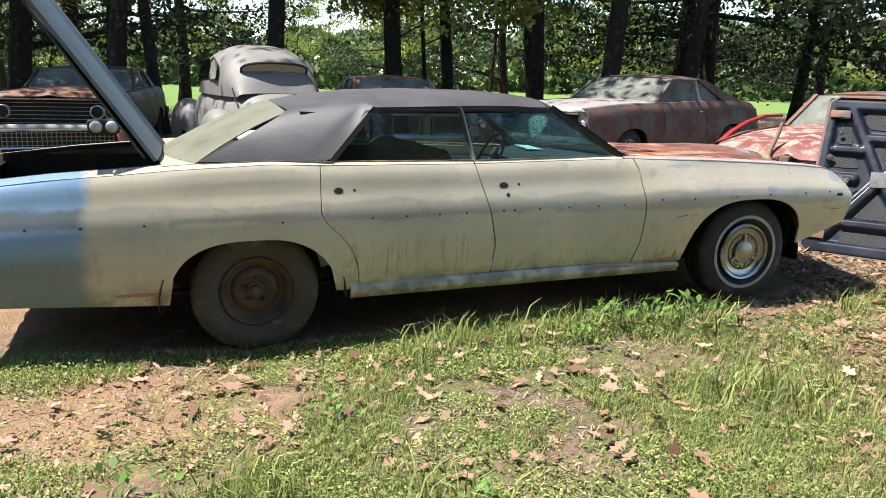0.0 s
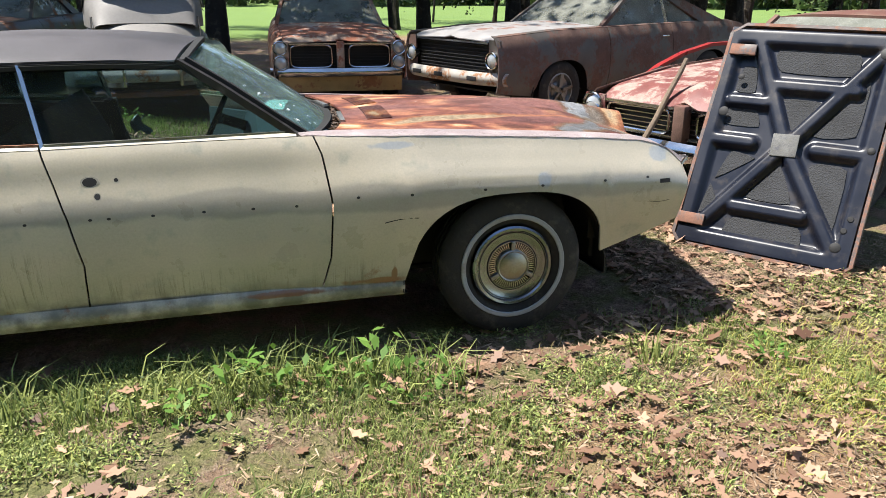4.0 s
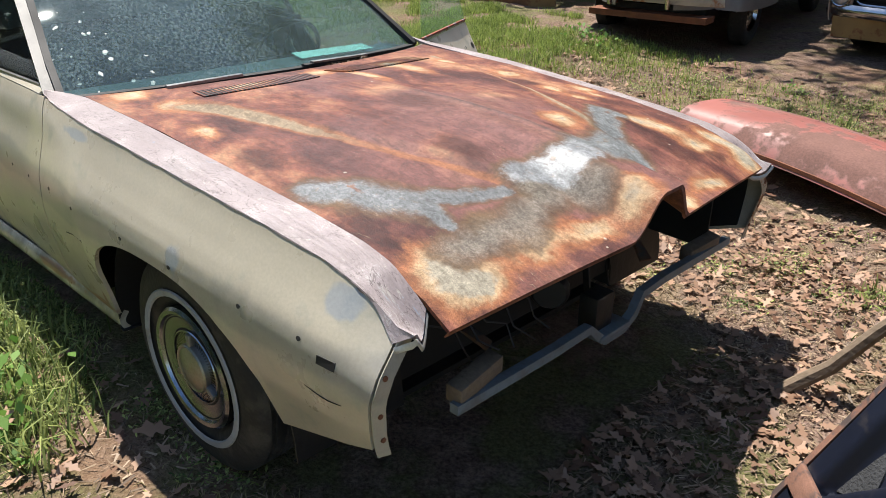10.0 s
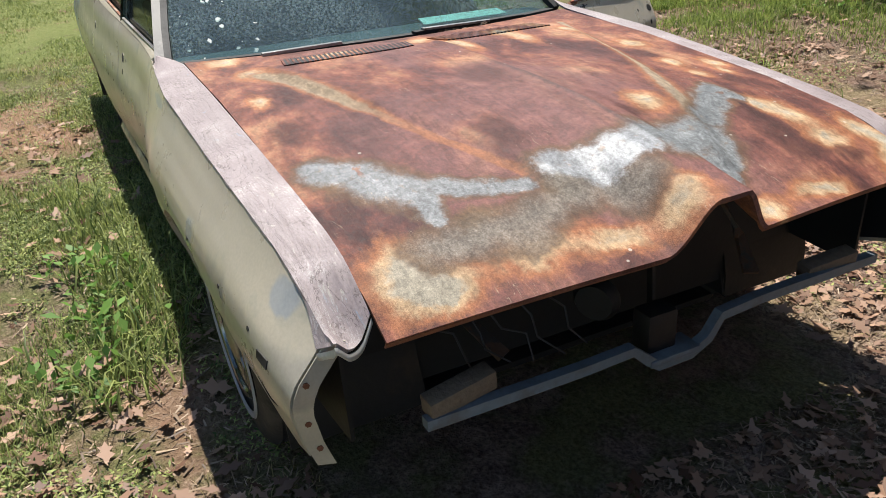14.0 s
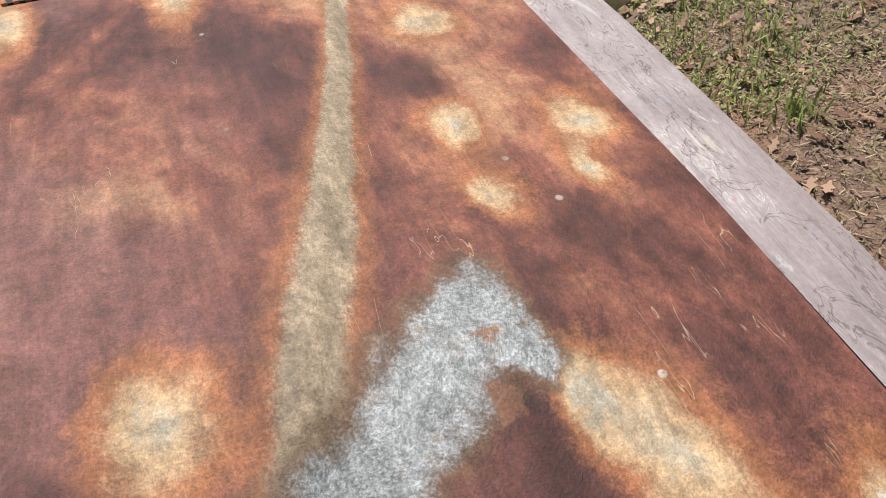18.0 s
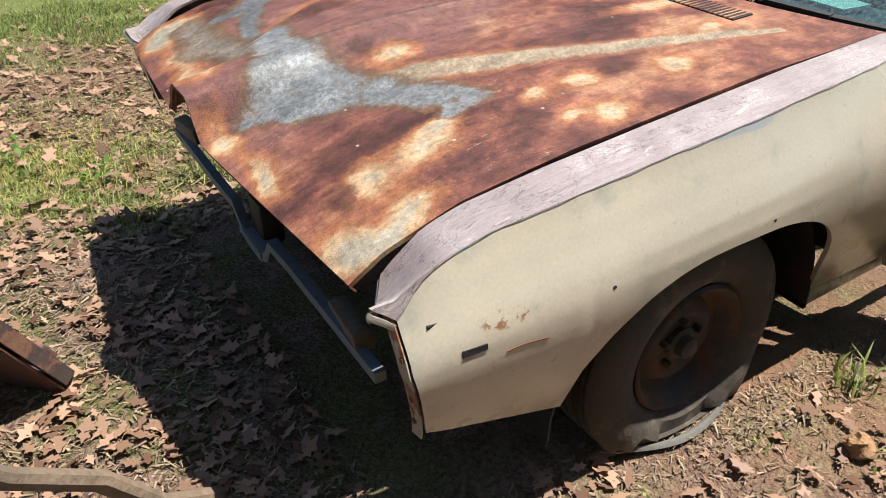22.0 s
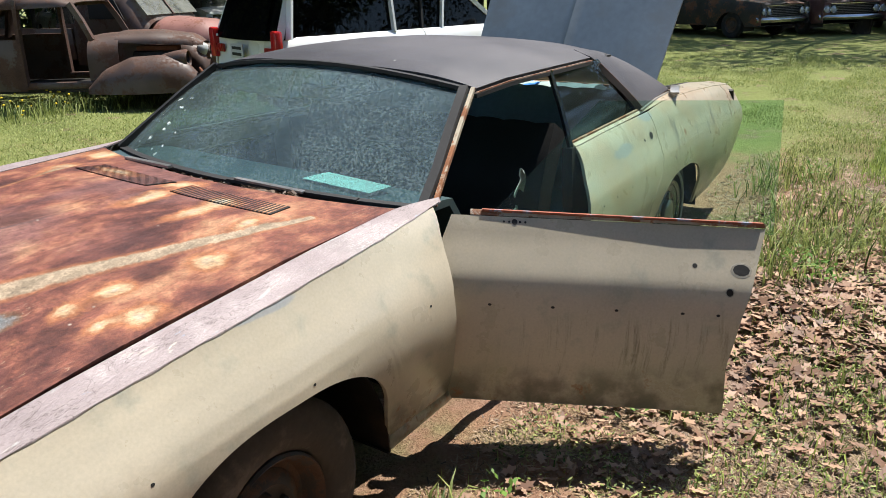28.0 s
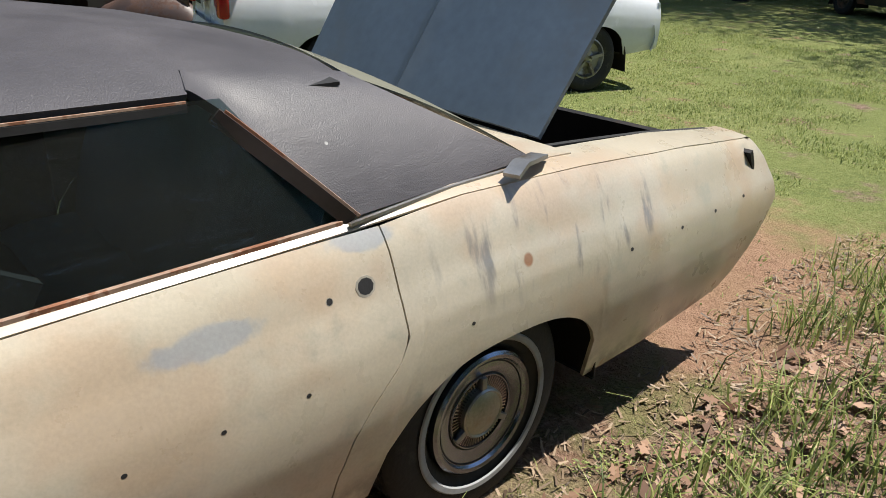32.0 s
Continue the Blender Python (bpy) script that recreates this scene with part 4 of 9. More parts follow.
def flank(side, x0, x1, left, right, low, nu=40, nv=26, thick=0.014, hw=halfwidth):
    """One body panel of a side between two split lines, bottom edge low(x), up to the shoulder."""
    def fn(u, v):
        if side < 0:
            u = 1 - u
        x = x0 + (x1 - x0) * u
        zb = min(low(x), crest(x) - 0.02)
        z = zb + (crest(x) - zb) * v
        x += (left(z) - x0) * max(0.0, 1 - (x - x0) / 0.45) ** 2 + (right(z) - x1) * max(0.0, 1 - (x1 - x) / 0.6) ** 2
        return (x, YC + side * hw(x, z, side), min(z, crest(x)))
    return Shape().sheet(fn, nu, nv, -thick)


def add_hole(parent, x, z, r, side, mat, label="", stretch=1.0, name="trim_hole", frame_m=None):
    """A small dark hole lying in a body panel."""
    hw = door_halfwidth if side > 0 and frame_m not in (None, twist) else halfwidth
    y = hw(x, z, side)
    dy = (hw(x, z + 0.01, side) - hw(x, z - 0.01, side)) / 0.02
    m = Matrix.Translation((x, YC + side * (y + (0.0015 if r > 0.015 else 0.0007)), z)) @ Euler((side * math.atan(-dy), 0, 0)).to_matrix().to_4x4()
    s = Shape()
    n = 10
    ring = [(r * stretch * math.cos(2 * math.pi * i / n), 0, r * math.sin(2 * math.pi * i / n)) for i in range(n)]
    s.plate([m @ Vector(p) for p in ring], (0, -side * 0.004, 0))
    if name in ("handle_hole", "screw_hole"):
        k = Shape()
        k.plate([m @ Vector((p[0] * 1.28, side * -0.0005, p[2] * 1.28)) for p in ring], (0, -side * 0.004, 0))
        part("hole_rim", k, plain("chipped_rim", (0.46, 0.43, 0.36), 0.6, 0, 0.4, 30), parent, warp=frame_m or twist, world=CAR)
    return part(name, s, mat, parent, label, warp=frame_m or twist, world=CAR)


def tyre_shape(r, w, rim, sag=0.0, bulge=0.0):
    """A tyre round the local y axis; sag flattens its foot, bulge squeezes the side out there."""
    prof = [(rim, -w * 0.36), (rim + 0.02, -w * 0.46), (rim + (r - rim) * 0.45, -w * 0.52), (r - 0.035, -w * 0.47), (r - 0.008, -w * 0.40)]
    for g in (-0.28, -0.10, 0.10, 0.28):
        prof += [(r, (g - 0.055) * w), (r - 0.008, (g - 0.05) * w), (r - 0.008, (g + 0.03) * w), (r, (g + 0.035) * w)]
    prof += [(r - 0.008, w * 0.40), (r - 0.035, w * 0.47), (rim + (r - rim) * 0.45, w * 0.52), (rim + 0.02, w * 0.46), (rim, w * 0.36)]
    s = Shape().lathe(prof, n=52)
    if sag:
        vs = []
        for x, y, z in s.v:
            f = -(r - sag)
            if z < f:
                over = (f - z) / sag
                x, y, z = x * (1 + 0.10 * over), y * (1 + bulge * over), f + (z - f) * 0.06
            elif z < f + 0.12:
                k = 1 - (z - f) / 0.12
                y *= 1 + bulge * 0.6 * k
            vs.append((x, y, z))
        s.v = vs
    return s


def hood_twist(p):
    """The bonnet leans evenly."""
    return (p[0], p[1], p[2] - 0.034 * (p[1] - YC))


def build_wheel(parent, kind, x, y, z, out, lean=0.0, sag=0.0, world=None):
    """kind: capped (whitewall and hubcap), black or flat (bare steel)."""
    m = Matrix.Translation((x, y, z)) @ Euler((lean, 0, 0 if out < 0 else math.pi)).to_matrix().to_4x4()
    def moved(s):
        s.v = [tuple(m @ Vector(p)) for p in s.v]
        return s
    flat = kind == "flat"
    tyre = part("tyre", moved(tyre_shape(0.352, 0.215, 0.195, sag, 0.45 if flat else 0.05)), DUSTRUBBER if kind != "capped" else RUBBER, parent, {"capped": "black whitewall tyre", "black": "dusty bald black tyre", "flat": "flat, collapsed dusty tyre"}[kind], world=world)
    if kind == "capped":
        part("whitewall", moved(Shape().lathe([(0.232, -0.1135), (0.236, -0.1185), (0.252, -0.1190), (0.256, -0.1145)], n=52)), WHITEWALL, tyre, "dirty white sidewall band", world=world)
        cap = part("hubcap", moved(Shape().lathe([(0.197, -0.088), (0.197, -0.108), (0.188, -0.116), (0.176, -0.113), (0.170, -0.104), (0.160, -0.101), (0.138, -0.094), (0.122, -0.093), (0.119, -0.098), (0.115, -0.098), (0.113, -0.070), (0.078, -0.070)], n=52)), BRASSY, parent, "yellowed chrome hubcap", world=world)
        part("hubcap_centre", moved(Shape().lathe([(0.079, -0.070), (0.079, -0.108), (0.074, -0.113), (0.068, -0.110), (0.064, -0.112), (0.03, -0.120), (0.0, -0.121)], n=36)), plain("brassy_cap_centre", (0.40, 0.40, 0.37), 0.35, 0.9, 0.4, 14, 0, (0.30, 0.27, 0.22)), cap, "tarnished domed cap centre", world=world)
        fins = Shape()
        for i in range(60):
            a = 2 * math.pi * i / 60
            if min((a - math.pi / 2) % (2 * math.pi / 3), (math.pi / 2 - a) % (2 * math.pi / 3)) < 0.11:
                continue
            fins.box((0, 0, 0), (0.033, 0.018, 0.0040))
            fins.v[-8:] = [tuple(Euler((0, -a, 0)).to_matrix() @ Vector((p[0] + 0.096, p[1] - 0.085, p[2]))) for p in fins.v[-8:]]
        part("fin_ring", moved(fins), CHROME, cap, "ring of fine chrome fins", world=world)["kind"] = "stuff"
        for i in range(3):
            a = math.pi / 2 + i * 2 * math.pi / 3
            s = Shape().box((0, 0, 0), (0.044, 0.026, 0.020), None, 0.003)
            s.v = [tuple(Euler((0, -a, 0)).to_matrix() @ Vector((p[0] + 0.095, p[1] - 0.095, p[2]))) for p in s.v]
            part("cap_spoke", moved(s), DULL, cap, world=world)
        for ra, ya in ((0.166, -0.1035), (0.1225, -0.0945)):
            part("cap_groove", moved(Shape().lathe([(ra + 0.0035, ya + 0.001), (ra, ya - 0.0012), (ra - 0.0035, ya + 0.001)], n=52)), BLACK, cap, world=world)
        part("fin_well", moved(Shape().lathe([(0.113, -0.073), (0.079, -0.073)], n=36)), BLACK, cap, world=world)
    else:
        rim = part("rim", moved(Shape().lathe([(0.20, 0.06), (0.197, -0.09), (0.190, -0.098), (0.178, -0.088), (0.165, -0.05), (0.155, -0.035), (0.135, -0.03), (0.12, -0.05), (0.095, -0.058), (0.075, -0.045), (0.06, -0.045), (0.0, -0.045)], n=44)), DRUM, parent, "rusty bare steel wheel", world=world)
        part("hub", moved(Shape().lathe([(0.05, -0.04), (0.048, -0.062), (0.034, -0.068), (0.03, -0.09), (0.022, -0.096), (0, -0.097)], n=20)), DRUM, rim, world=world)
        for i in range(5):
            a = 2 * math.pi * i / 5 + 0.3
            part("wheel_nut", moved(Shape().lathe([(0.011, 0), (0.011, -0.02), (0.006, -0.026), (0, -0.026)], Matrix.Translation((0.068 * math.cos(a), -0.045, 0.068 * math.sin(a))), 6)), DRUM, rim, world=world)
    return tyre


def hood_z(x, y):
    """The bonnet's skin: crowned, two long ridges, a centre crease and the beak at the front."""
    d = y - YC
    edge = ip(x, (2.8, 0.986), (3.4, 0.970), (4.0, 0.924), (4.3, 0.884), (4.48, 0.828), (4.56, 0.779), (4.64, 0.735))
    flat = ip(x, (2.9, 0.985), (3.3, 0.985), (3.8, 0.985), (4.1, 0.962), (4.35, 0.900), (4.5, 0.853), (4.64, 0.806))
    v = min(1.0, abs(d) / 0.812)
    z = edge + (flat - edge) * (1 - v ** 2.4)
    ridge = ip(x, (3.0, 0.635), (3.3, 0.575), (3.6, 0.505), (3.9, 0.415), (4.2, 0.305), (4.4, 0.225), (4.64, 0.14))
    start = float(smooth(x, 2.98, 3.3))
    z += 0.017 * start * float(smooth(abs(d), ridge + 0.022, ridge - 0.022)) * float(smooth(x, 4.64, 4.3))
    z += 0.009 * start * (math.exp(-(((d - 0.02) / 0.013) ** 2)) + 0.7 * math.exp(-(((d - 0.005) / 0.10) ** 2))) * float(smooth(x, 4.5, 4.2))
    beak = ip(x, (3.7, 0.0), (4.1, 0.014), (4.3, 0.040), (4.45, 0.074), (4.64, 0.112))
    z += beak * (float(smooth(d, 0.135, 0.055)) if d > 0.02 else float(smooth(d, -0.17, -0.03)))
    # a shallow hollow pressed in beside the beak
    z -= 0.010 * math.exp(-(((x - 4.40) / 0.10) ** 2) - (((d + 0.17) / 0.06) ** 2))
    return z


def hood_front(d):
    """The bonnet's front edge bows forward to the beak."""
    return 4.560 + 0.068 * (1 - min(1.0, abs(d) / 0.812) ** 1.5)


def build_car():
    car = thing("sedan", "faded cream sedan with black vinyl roof, rusted hood and gaping nose", "car", CAR)
    def p(name, s, mat, parent=car, label="", warp=twist, sharp=38):
        return part(name, s, mat, parent, label, warp, sharp, CAR)
    edge = lambda v: (lambda z: v)
    for side in (-1, 1):
        f = p("front_fender", flank(side, 2.775, 4.488, split_front, lambda z: ip(z, (0.3, 4.47), (0.5, 4.488), (0.68, 4.522), (0.77, 4.515), (0.83, 4.505), (0.9, 4.50)), fender_low, 64, 28), CREAM, car, "chalky cream fender with a row of trim holes")
        # lilac cap on the wing: it ends in a point above the empty lamp nacelle
        def cap(u, v, side=side):
            v = v * 1.3 - 0.3
            tip = ip(v, (-0.3, 4.516), (-0.1, 4.552), (0.0, 4.560), (0.22, 4.550), (0.6, 4.520), (1.0, 4.490))
            x = 2.71 + (tip - 2.71) * u
            hw0 = halfwidth(x, crest(x), side)
            if v < 0:
                # the primer laps raggedly over the shoulder
                lap = (0.003 + 0.0012 * math.sin(29 * x) + 0.0008 * math.sin(67 * x + 1)) * float(smooth(x, 2.78, 2.95)) + 0.030 * float(smooth(x, 4.42, 4.53))
                z = crest(min(x, 4.515)) + 0.003 + lap * v / 0.3
                return (x, YC + side * ((halfwidth(x, z, side) if x > 2.83 else ip(x, (2.7, 0.885), (2.83, hw0))) + 0.002 + 0.003 * float(smooth(x, 4.35, 4.5))), z)
            inner = ip(x, (2.7, 0.88), (2.83, 0.832), (2.9, 0.8165), (4.4, 0.8165), (4.515, 0.812))
            hw = hw0 + (inner - hw0) * v if x > 2.83 else ip(x, (2.7, 0.885), (2.83, hw0)) + (inner - ip(x, (2.7, 0.885), (2.83, hw0))) * v
            droop = float(smooth(x, 4.36, 4.56))
            z = crest(min(x, 4.515)) + 0.003 + 0.012 * math.sin(math.pi * min(1, v * 0.62)) * (1 - droop) - 0.038 * droop * math.sin(math.pi * min(1.0, v * 0.8)) - 0.010 * droop * min(1.0, v * 4)
            return (x, YC + side * hw, z)
        p("fender_top", Shape().sheet(cap if side > 0 else (lambda u, v: cap(1 - u, v)), 80, 20, -0.008), LILAC, f, "peeling lilac-grey primer strip")
        # folded front flange, with bolts, and the bright hooked moulding round the tip
        def flange(u, v, side=side):
            z = 0.47 + 0.31 * u
            x = ip(z, (0.47, 4.486), (0.5, 4.488), (0.68, 4.522), (0.77, 4.515), (0.83, 4.505))
            return (x + 0.004, YC + side * (halfwidth(x, z, side) - 0.004 - 0.040 * v), z - 0.012 * v)
        p("front_flange", Shape().sheet(flange if side < 0 else (lambda u, v: flange(1 - u, v)), 12, 4, 0.003), FLANGE if side > 0 else CREAM, f, "rusty folded front edge of the fender" if side > 0 else "folded front edge of the fender")
        for z in (0.52, 0.60, 0.70):
            p("flange_bolt", Shape().lathe([(0.007, 0), (0.007, 0.006), (0, 0.007)], Matrix.Translation((ip(z, (0.47, 4.49), (0.68, 4.526), (0.77, 4.52)), YC + side * (halfwidth(4.5, z, side) - 0.026), z)) @ Euler((0, 0, -math.pi / 2)).to_matrix().to_4x4(), 6), RUST, f)
        bright = plain("bright_hook_metal", (0.62, 0.60, 0.55), 0.4, 0.2, 0.3, 20, 0.0, (0.35, 0.28, 0.2))
        def moulding(u, v, side=side):
            a = cap(1.0, u)
            return (a[0] + 0.003 + 0.005 * math.sin(math.pi * v), a[1] + side * 0.002 * (1 - u), a[2] - 0.026 + 0.018 * v)
        p("fender_tip_trim", Shape().sheet(moulding if side < 0 else (lambda u, v: moulding(1 - u, v)), 40, 4, 0.004), bright, f, "bent bright metal moulding round the tip")
        # near-black lining over the cream back: the fender's inner shade as colour
        def lining(u, v, side=side):
            x = 4.13 + 0.325 * u
            z = fender_low(x) + 0.02 + (0.80 - fender_low(x) - 0.02) * v
            return (x, YC + side * (halfwidth(x, z, side) - 0.026), z)
        p("fender_liner", Shape().sheet(lining, 10, 10, 0.004), BLACK, f, "near-black liner for the shade inside the fender")
        # added dark plate standing in for the shade under the tip
        p("nacelle_shadow_plate", Shape().sheet(lambda u, v, side=side: (4.30 + 0.17 * v, YC + side * (0.96 - 0.14 * u), 0.775 - 0.02 * v), 4, 4, 0.006), INNER, f, "dark plate for the shade under the fender tip")
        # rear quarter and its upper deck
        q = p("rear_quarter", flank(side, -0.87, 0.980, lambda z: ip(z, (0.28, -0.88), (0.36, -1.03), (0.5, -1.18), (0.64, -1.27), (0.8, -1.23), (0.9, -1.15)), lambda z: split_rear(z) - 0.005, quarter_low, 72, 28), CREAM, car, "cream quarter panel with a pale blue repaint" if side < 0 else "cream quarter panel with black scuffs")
        def deck(u, v, side=side):
            x = -1.15 + 2.0 * u
            hw0 = halfwidth(x, crest(x), side)
            inner = ip(x, (-1.1, 0.70), (-0.02, 0.735), (0.12, 0.79), (0.85, 0.862))
            return (x, YC + side * (hw0 + (inner - hw0) * v), crest(x) + 0.003 + 0.014 * math.sin(1.6 * v))
        p("quarter_top", Shape().sheet(deck if side > 0 else (lambda u, v: deck(1 - u, v)), 40, 6, -0.008), CREAM, q)
        rd = p("rear_door", flank(side, 0.985, 1.796, split_rear, lambda z: split_mid(z) - 0.004, edge(0.305), 34, 28), CREAM, car, "cream rear door with its handle gone")
        def sill_top(a, b, hw=halfwidth):
            def fn(u, v, side=side):
                x = a + (b - a) * (u if side > 0 else 1 - u)
                hw0 = hw(x, crest(x), side)
                return (x, YC + side * (hw0 + (0.862 - hw0) * v), crest(x) + 0.003 + 0.006 * math.sin(1.6 * v) + 0.01 * v)
            return Shape().sheet(fn, 16, 4, -0.01)
        p("door_top", sill_top(0.80, 1.69), CREAM, rd)
        p("belt_trim", Shape().ribbon([(x, YC + side * 0.866, crest(x) + 0.018) for x in np.linspace(0.86, 1.69, 10)], 0.012, 0.010), RUSTEDGE, rd, "rusty window sill trim")
        # front door: shut on the shaded side, swung wide open on the sunny one
        hinge = Vector((2.80, YC + side * 0.925, 0))
        swing = Matrix.Translation(hinge) @ Euler((0, 0, radians(-61.5))).to_matrix().to_4x4() @ Matrix.Translation(-hinge)
        def turned(q, side=side):
            # the open door has dropped on its worn hinges
            return tuple(Matrix.Translation((-0.03, 0, -0.068 - 0.047 * (2.70 - q[0]))) @ swing @ Vector(q)) if side > 0 else twist(q)
        fd = p("front_door", flank(side, 1.804, 2.767, lambda z: split_mid(z) + 0.004, lambda z: split_front(z) - 0.008, edge(0.305), 36, 28, hw=door_halfwidth if side > 0 else halfwidth), CREAM, car, "cream front door hanging wide open" if side > 0 else "shut cream front door", turned)
        p("door_top", sill_top(1.70, 2.70, door_halfwidth if side > 0 else halfwidth), CREAM if side < 0 else BELTCREAM, fd, "" if side < 0 else "chipped, rust-stained door top", turned)
        p("belt_trim", Shape().ribbon([(x, YC + side * 0.866, crest(x) + 0.018) for x in np.linspace(1.71, 2.66, 10)], 0.012 if side > 0 else 0.012, 0.008), BELTRUST if side > 0 else DULL, fd, "rusty red window sill with blue paint left" if side > 0 else "", turned)
        def liner(u, v, side=side):
            x = 1.84 + 0.92 * u
            return (x, YC + side * (0.862 - 0.03 * math.sin(math.pi * min(1, v * 1.3)) * 0.6 - 0.022), 0.33 + 0.55 * v)
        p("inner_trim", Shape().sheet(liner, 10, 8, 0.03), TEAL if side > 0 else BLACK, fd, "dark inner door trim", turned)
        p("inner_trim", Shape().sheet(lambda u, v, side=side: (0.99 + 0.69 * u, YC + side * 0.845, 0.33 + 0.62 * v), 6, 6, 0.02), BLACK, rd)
        handle = ((1.785, 0.845, 0.020, 1.4, fd), (1.938, 0.852, 0.008, 1.0, fd), (1.825, 0.775, 0.013, 0.9, fd), (0.855, 0.875, 0.020, 1.1, rd), (0.955, 0.868, 0.008, 1.0, rd)) if side > 0 else ((1.87, 0.842, 0.019, 1.5, fd), (1.97, 0.845, 0.008, 1.0, fd), (1.895, 0.785, 0.013, 0.9, fd), (0.865, 0.85, 0.019, 1.35, rd), (0.955, 0.85, 0.008, 1.0, rd))
        for x, z, r, st, par in handle:
            wp = turned if par is fd else twist
            add_hole(par, x, z, r, side, BLACK, "hole of the missing handle" if r > 0.015 else "", st, "handle_hole" if r > 0.01 else "screw_hole", wp)
        for x in (0.55, 1.05, 1.25, 1.45, 1.62):
            add_hole(rd if x > 0.8 else q, x, 0.695, 0.0055 if side < 0 else 0.0048, side, BLACK, "", 1.3)
        for x in ((1.86, 1.93, 2.1, 2.3, 2.5, 2.68) if side < 0 else (1.773, 1.859, 1.977, 2.199, 2.415, 2.631)):
            add_hole(fd, x, 0.695, 0.0055 if side < 0 else 0.0045, side, BLACK, "", 1.5, "trim_hole", turned)
        for x in ((2.94, 3.17, 3.5, 3.77, 4.08, 4.30) if side < 0 else (2.98, 3.55, 4.05)):
            add_hole(f, x, 0.72, 0.006 if side < 0 else 0.004, side, BLACK, "", 1.3)
        hz0, hh = (0.697, 0.010) if side < 0 else (0.697, 0.006)
        slot = [(4.365, hz0 - hh), (4.42, hz0 - hh), (4.42, hz0 + hh), (4.365, hz0 + hh)]
        p("lamp_hole", Shape().plate([(x, YC + side * (halfwidth(x, z, side) + 0.0024), z) for x, z in slot], (0, -side * 0.004, 0)), BLACK, f, "oblong side lamp hole")
        for x in (-0.15, -0.45, -0.7, -0.95):
            add_hole(q, x, 0.71, 0.0065, side, BLACK, "", 1.2)
        if side > 0:
            for i in range(5):
                add_hole(fd, 2.51 + 0.0185 * i, 0.962, 0.010 if i == 2 else 0.004, side, BLACK, "", 1.0, "mirror_hole", turned)
        # crack in the fender
        z0, xs = (0.600, np.linspace(4.31, 4.43, 7)) if side < 0 else (0.665, np.linspace(4.22, 4.32, 7))
        p("crack", Shape().ribbon([(x, YC + side * (halfwidth(x, z0, side) + 0.0005), z0 + 0.004 * math.sin(37 * x)) for x in xs], 0.002, 0.002), BLACK if side < 0 else RUST, f, "crack in the paint")
        if side < 0:
            p("crack", Shape().ribbon([(x, YC - halfwidth(x, 0.60) - 0.0005, 0.60 + 0.016 * math.sin((x - 3.05) * 14)) for x in np.linspace(3.05, 3.2, 8)], 0.003, 0.004), BLACK, f, "crack in the paint")
        # sill below the doors
        p("rocker_panel", Shape().sheet(lambda u, v, side=side: (0.93 + 2.22 * (u if side > 0 else 1 - u), YC + side * (0.935 + 0.022 * math.sin(math.pi * v)), 0.225 + 0.085 * v), 24, 5, -0.02), CREAM, car, "grimy lower sill")
        # wheel housings
        for cx, top, back in ((3.645, 0.80, 0.57), (0.40, 0.78, 0.55)):
            def tunnel(u, v, side=side, cx=cx, top=top, back=back):
                a = math.pi * (u * 1.16 - 0.08)
                return (cx - 0.50 * math.cos(a), YC + side * (back + (0.955 - back) * v), 0.24 + (top - 0.24) * max(-0.1, math.sin(a)) ** 1.0 if math.sin(a) > 0 else 0.24)
            p("wheel_housing", Shape().sheet(tunnel, 18, 3, 0.006), INNER, car)
            p("housing_wall", Shape().plate([(cx - 0.5, YC + side * back, 0.25), (cx + 0.5, YC + side * back, 0.25), (cx + 0.4, YC + side * back, 0.62), (cx + 0.15, YC + side * back, 0.79), (cx - 0.15, YC + side * back, 0.79), (cx - 0.4, YC + side * back, 0.62)], (0, -side * 0.01, 0)), INNER, car)
        # glass house: pillars, panes, rails
        rail = [(x, YC + side * roof_hw(x) * 1.012, rail_z(x) - 0.012) for x in np.linspace(1.135, 2.25, 14)]
        p("rail_gutter", Shape().ribbon([(x, y - side * 0.004, z - 0.012) for x, y, z in rail], 0.03, 0.016), BLACK, car)
        p("drip_rail", Shape().ribbon([(x, y + side * 0.006, z) for x, y, z in rail], 0.006, 0.005), RUSTEDGE if side > 0 else BLACK, car, "rusty drip rail over the doors")
        def sail_edge(ahead, out):
            pts = []
            zr = rail_z(1.12)
            top = Vector((1.12, roof_hw(1.12) * 0.98, zr + 0.02))
            knee, bot = Vector((1.10, roof_hw(1.12) + 0.012, zr + 0.012)), Vector((0.815, 0.872, crest(0.5) + 0.015))
            for v in np.linspace(0.42, 1, 12):
                q = top.lerp(knee, v).lerp(knee.lerp(bot, v), v)
                pts.append((q.x + ahead, YC + side * (q.y + out), q.z - 0.4 * ahead))
            return pts
        p("rear_window_trim", Shape().ribbon(sail_edge(0.018, -0.012), 0.035, 0.036), plain("brown_black_frame", (0.035, 0.024, 0.02), 0.6, 0, 0.4, 9), car, "brown-black window frame")
        if side > 0:
            p("window_frame_edge", Shape().ribbon(sail_edge(0.0, 0.003), 0.008, 0.008), RUSTEDGE, car, "thin rusty edge")
        p("windshield_pillar", Shape().ribbon([(2.235, YC + side * 0.735, 1.292), (2.4, YC + side * 0.78, 1.19), (2.58, YC + side * 0.83, 1.065), (2.72, YC + side * 0.868, 0.965)], 0.042 if side < 0 else 0.016, 0.03 if side < 0 else 0.016), plain("black_pillar", (0.03, 0.028, 0.03), 0.5, 0, 0.4, 8, 0, (0.10, 0.095, 0.09)) if side < 0 else FLANGE, car, "peeling windshield pillar")
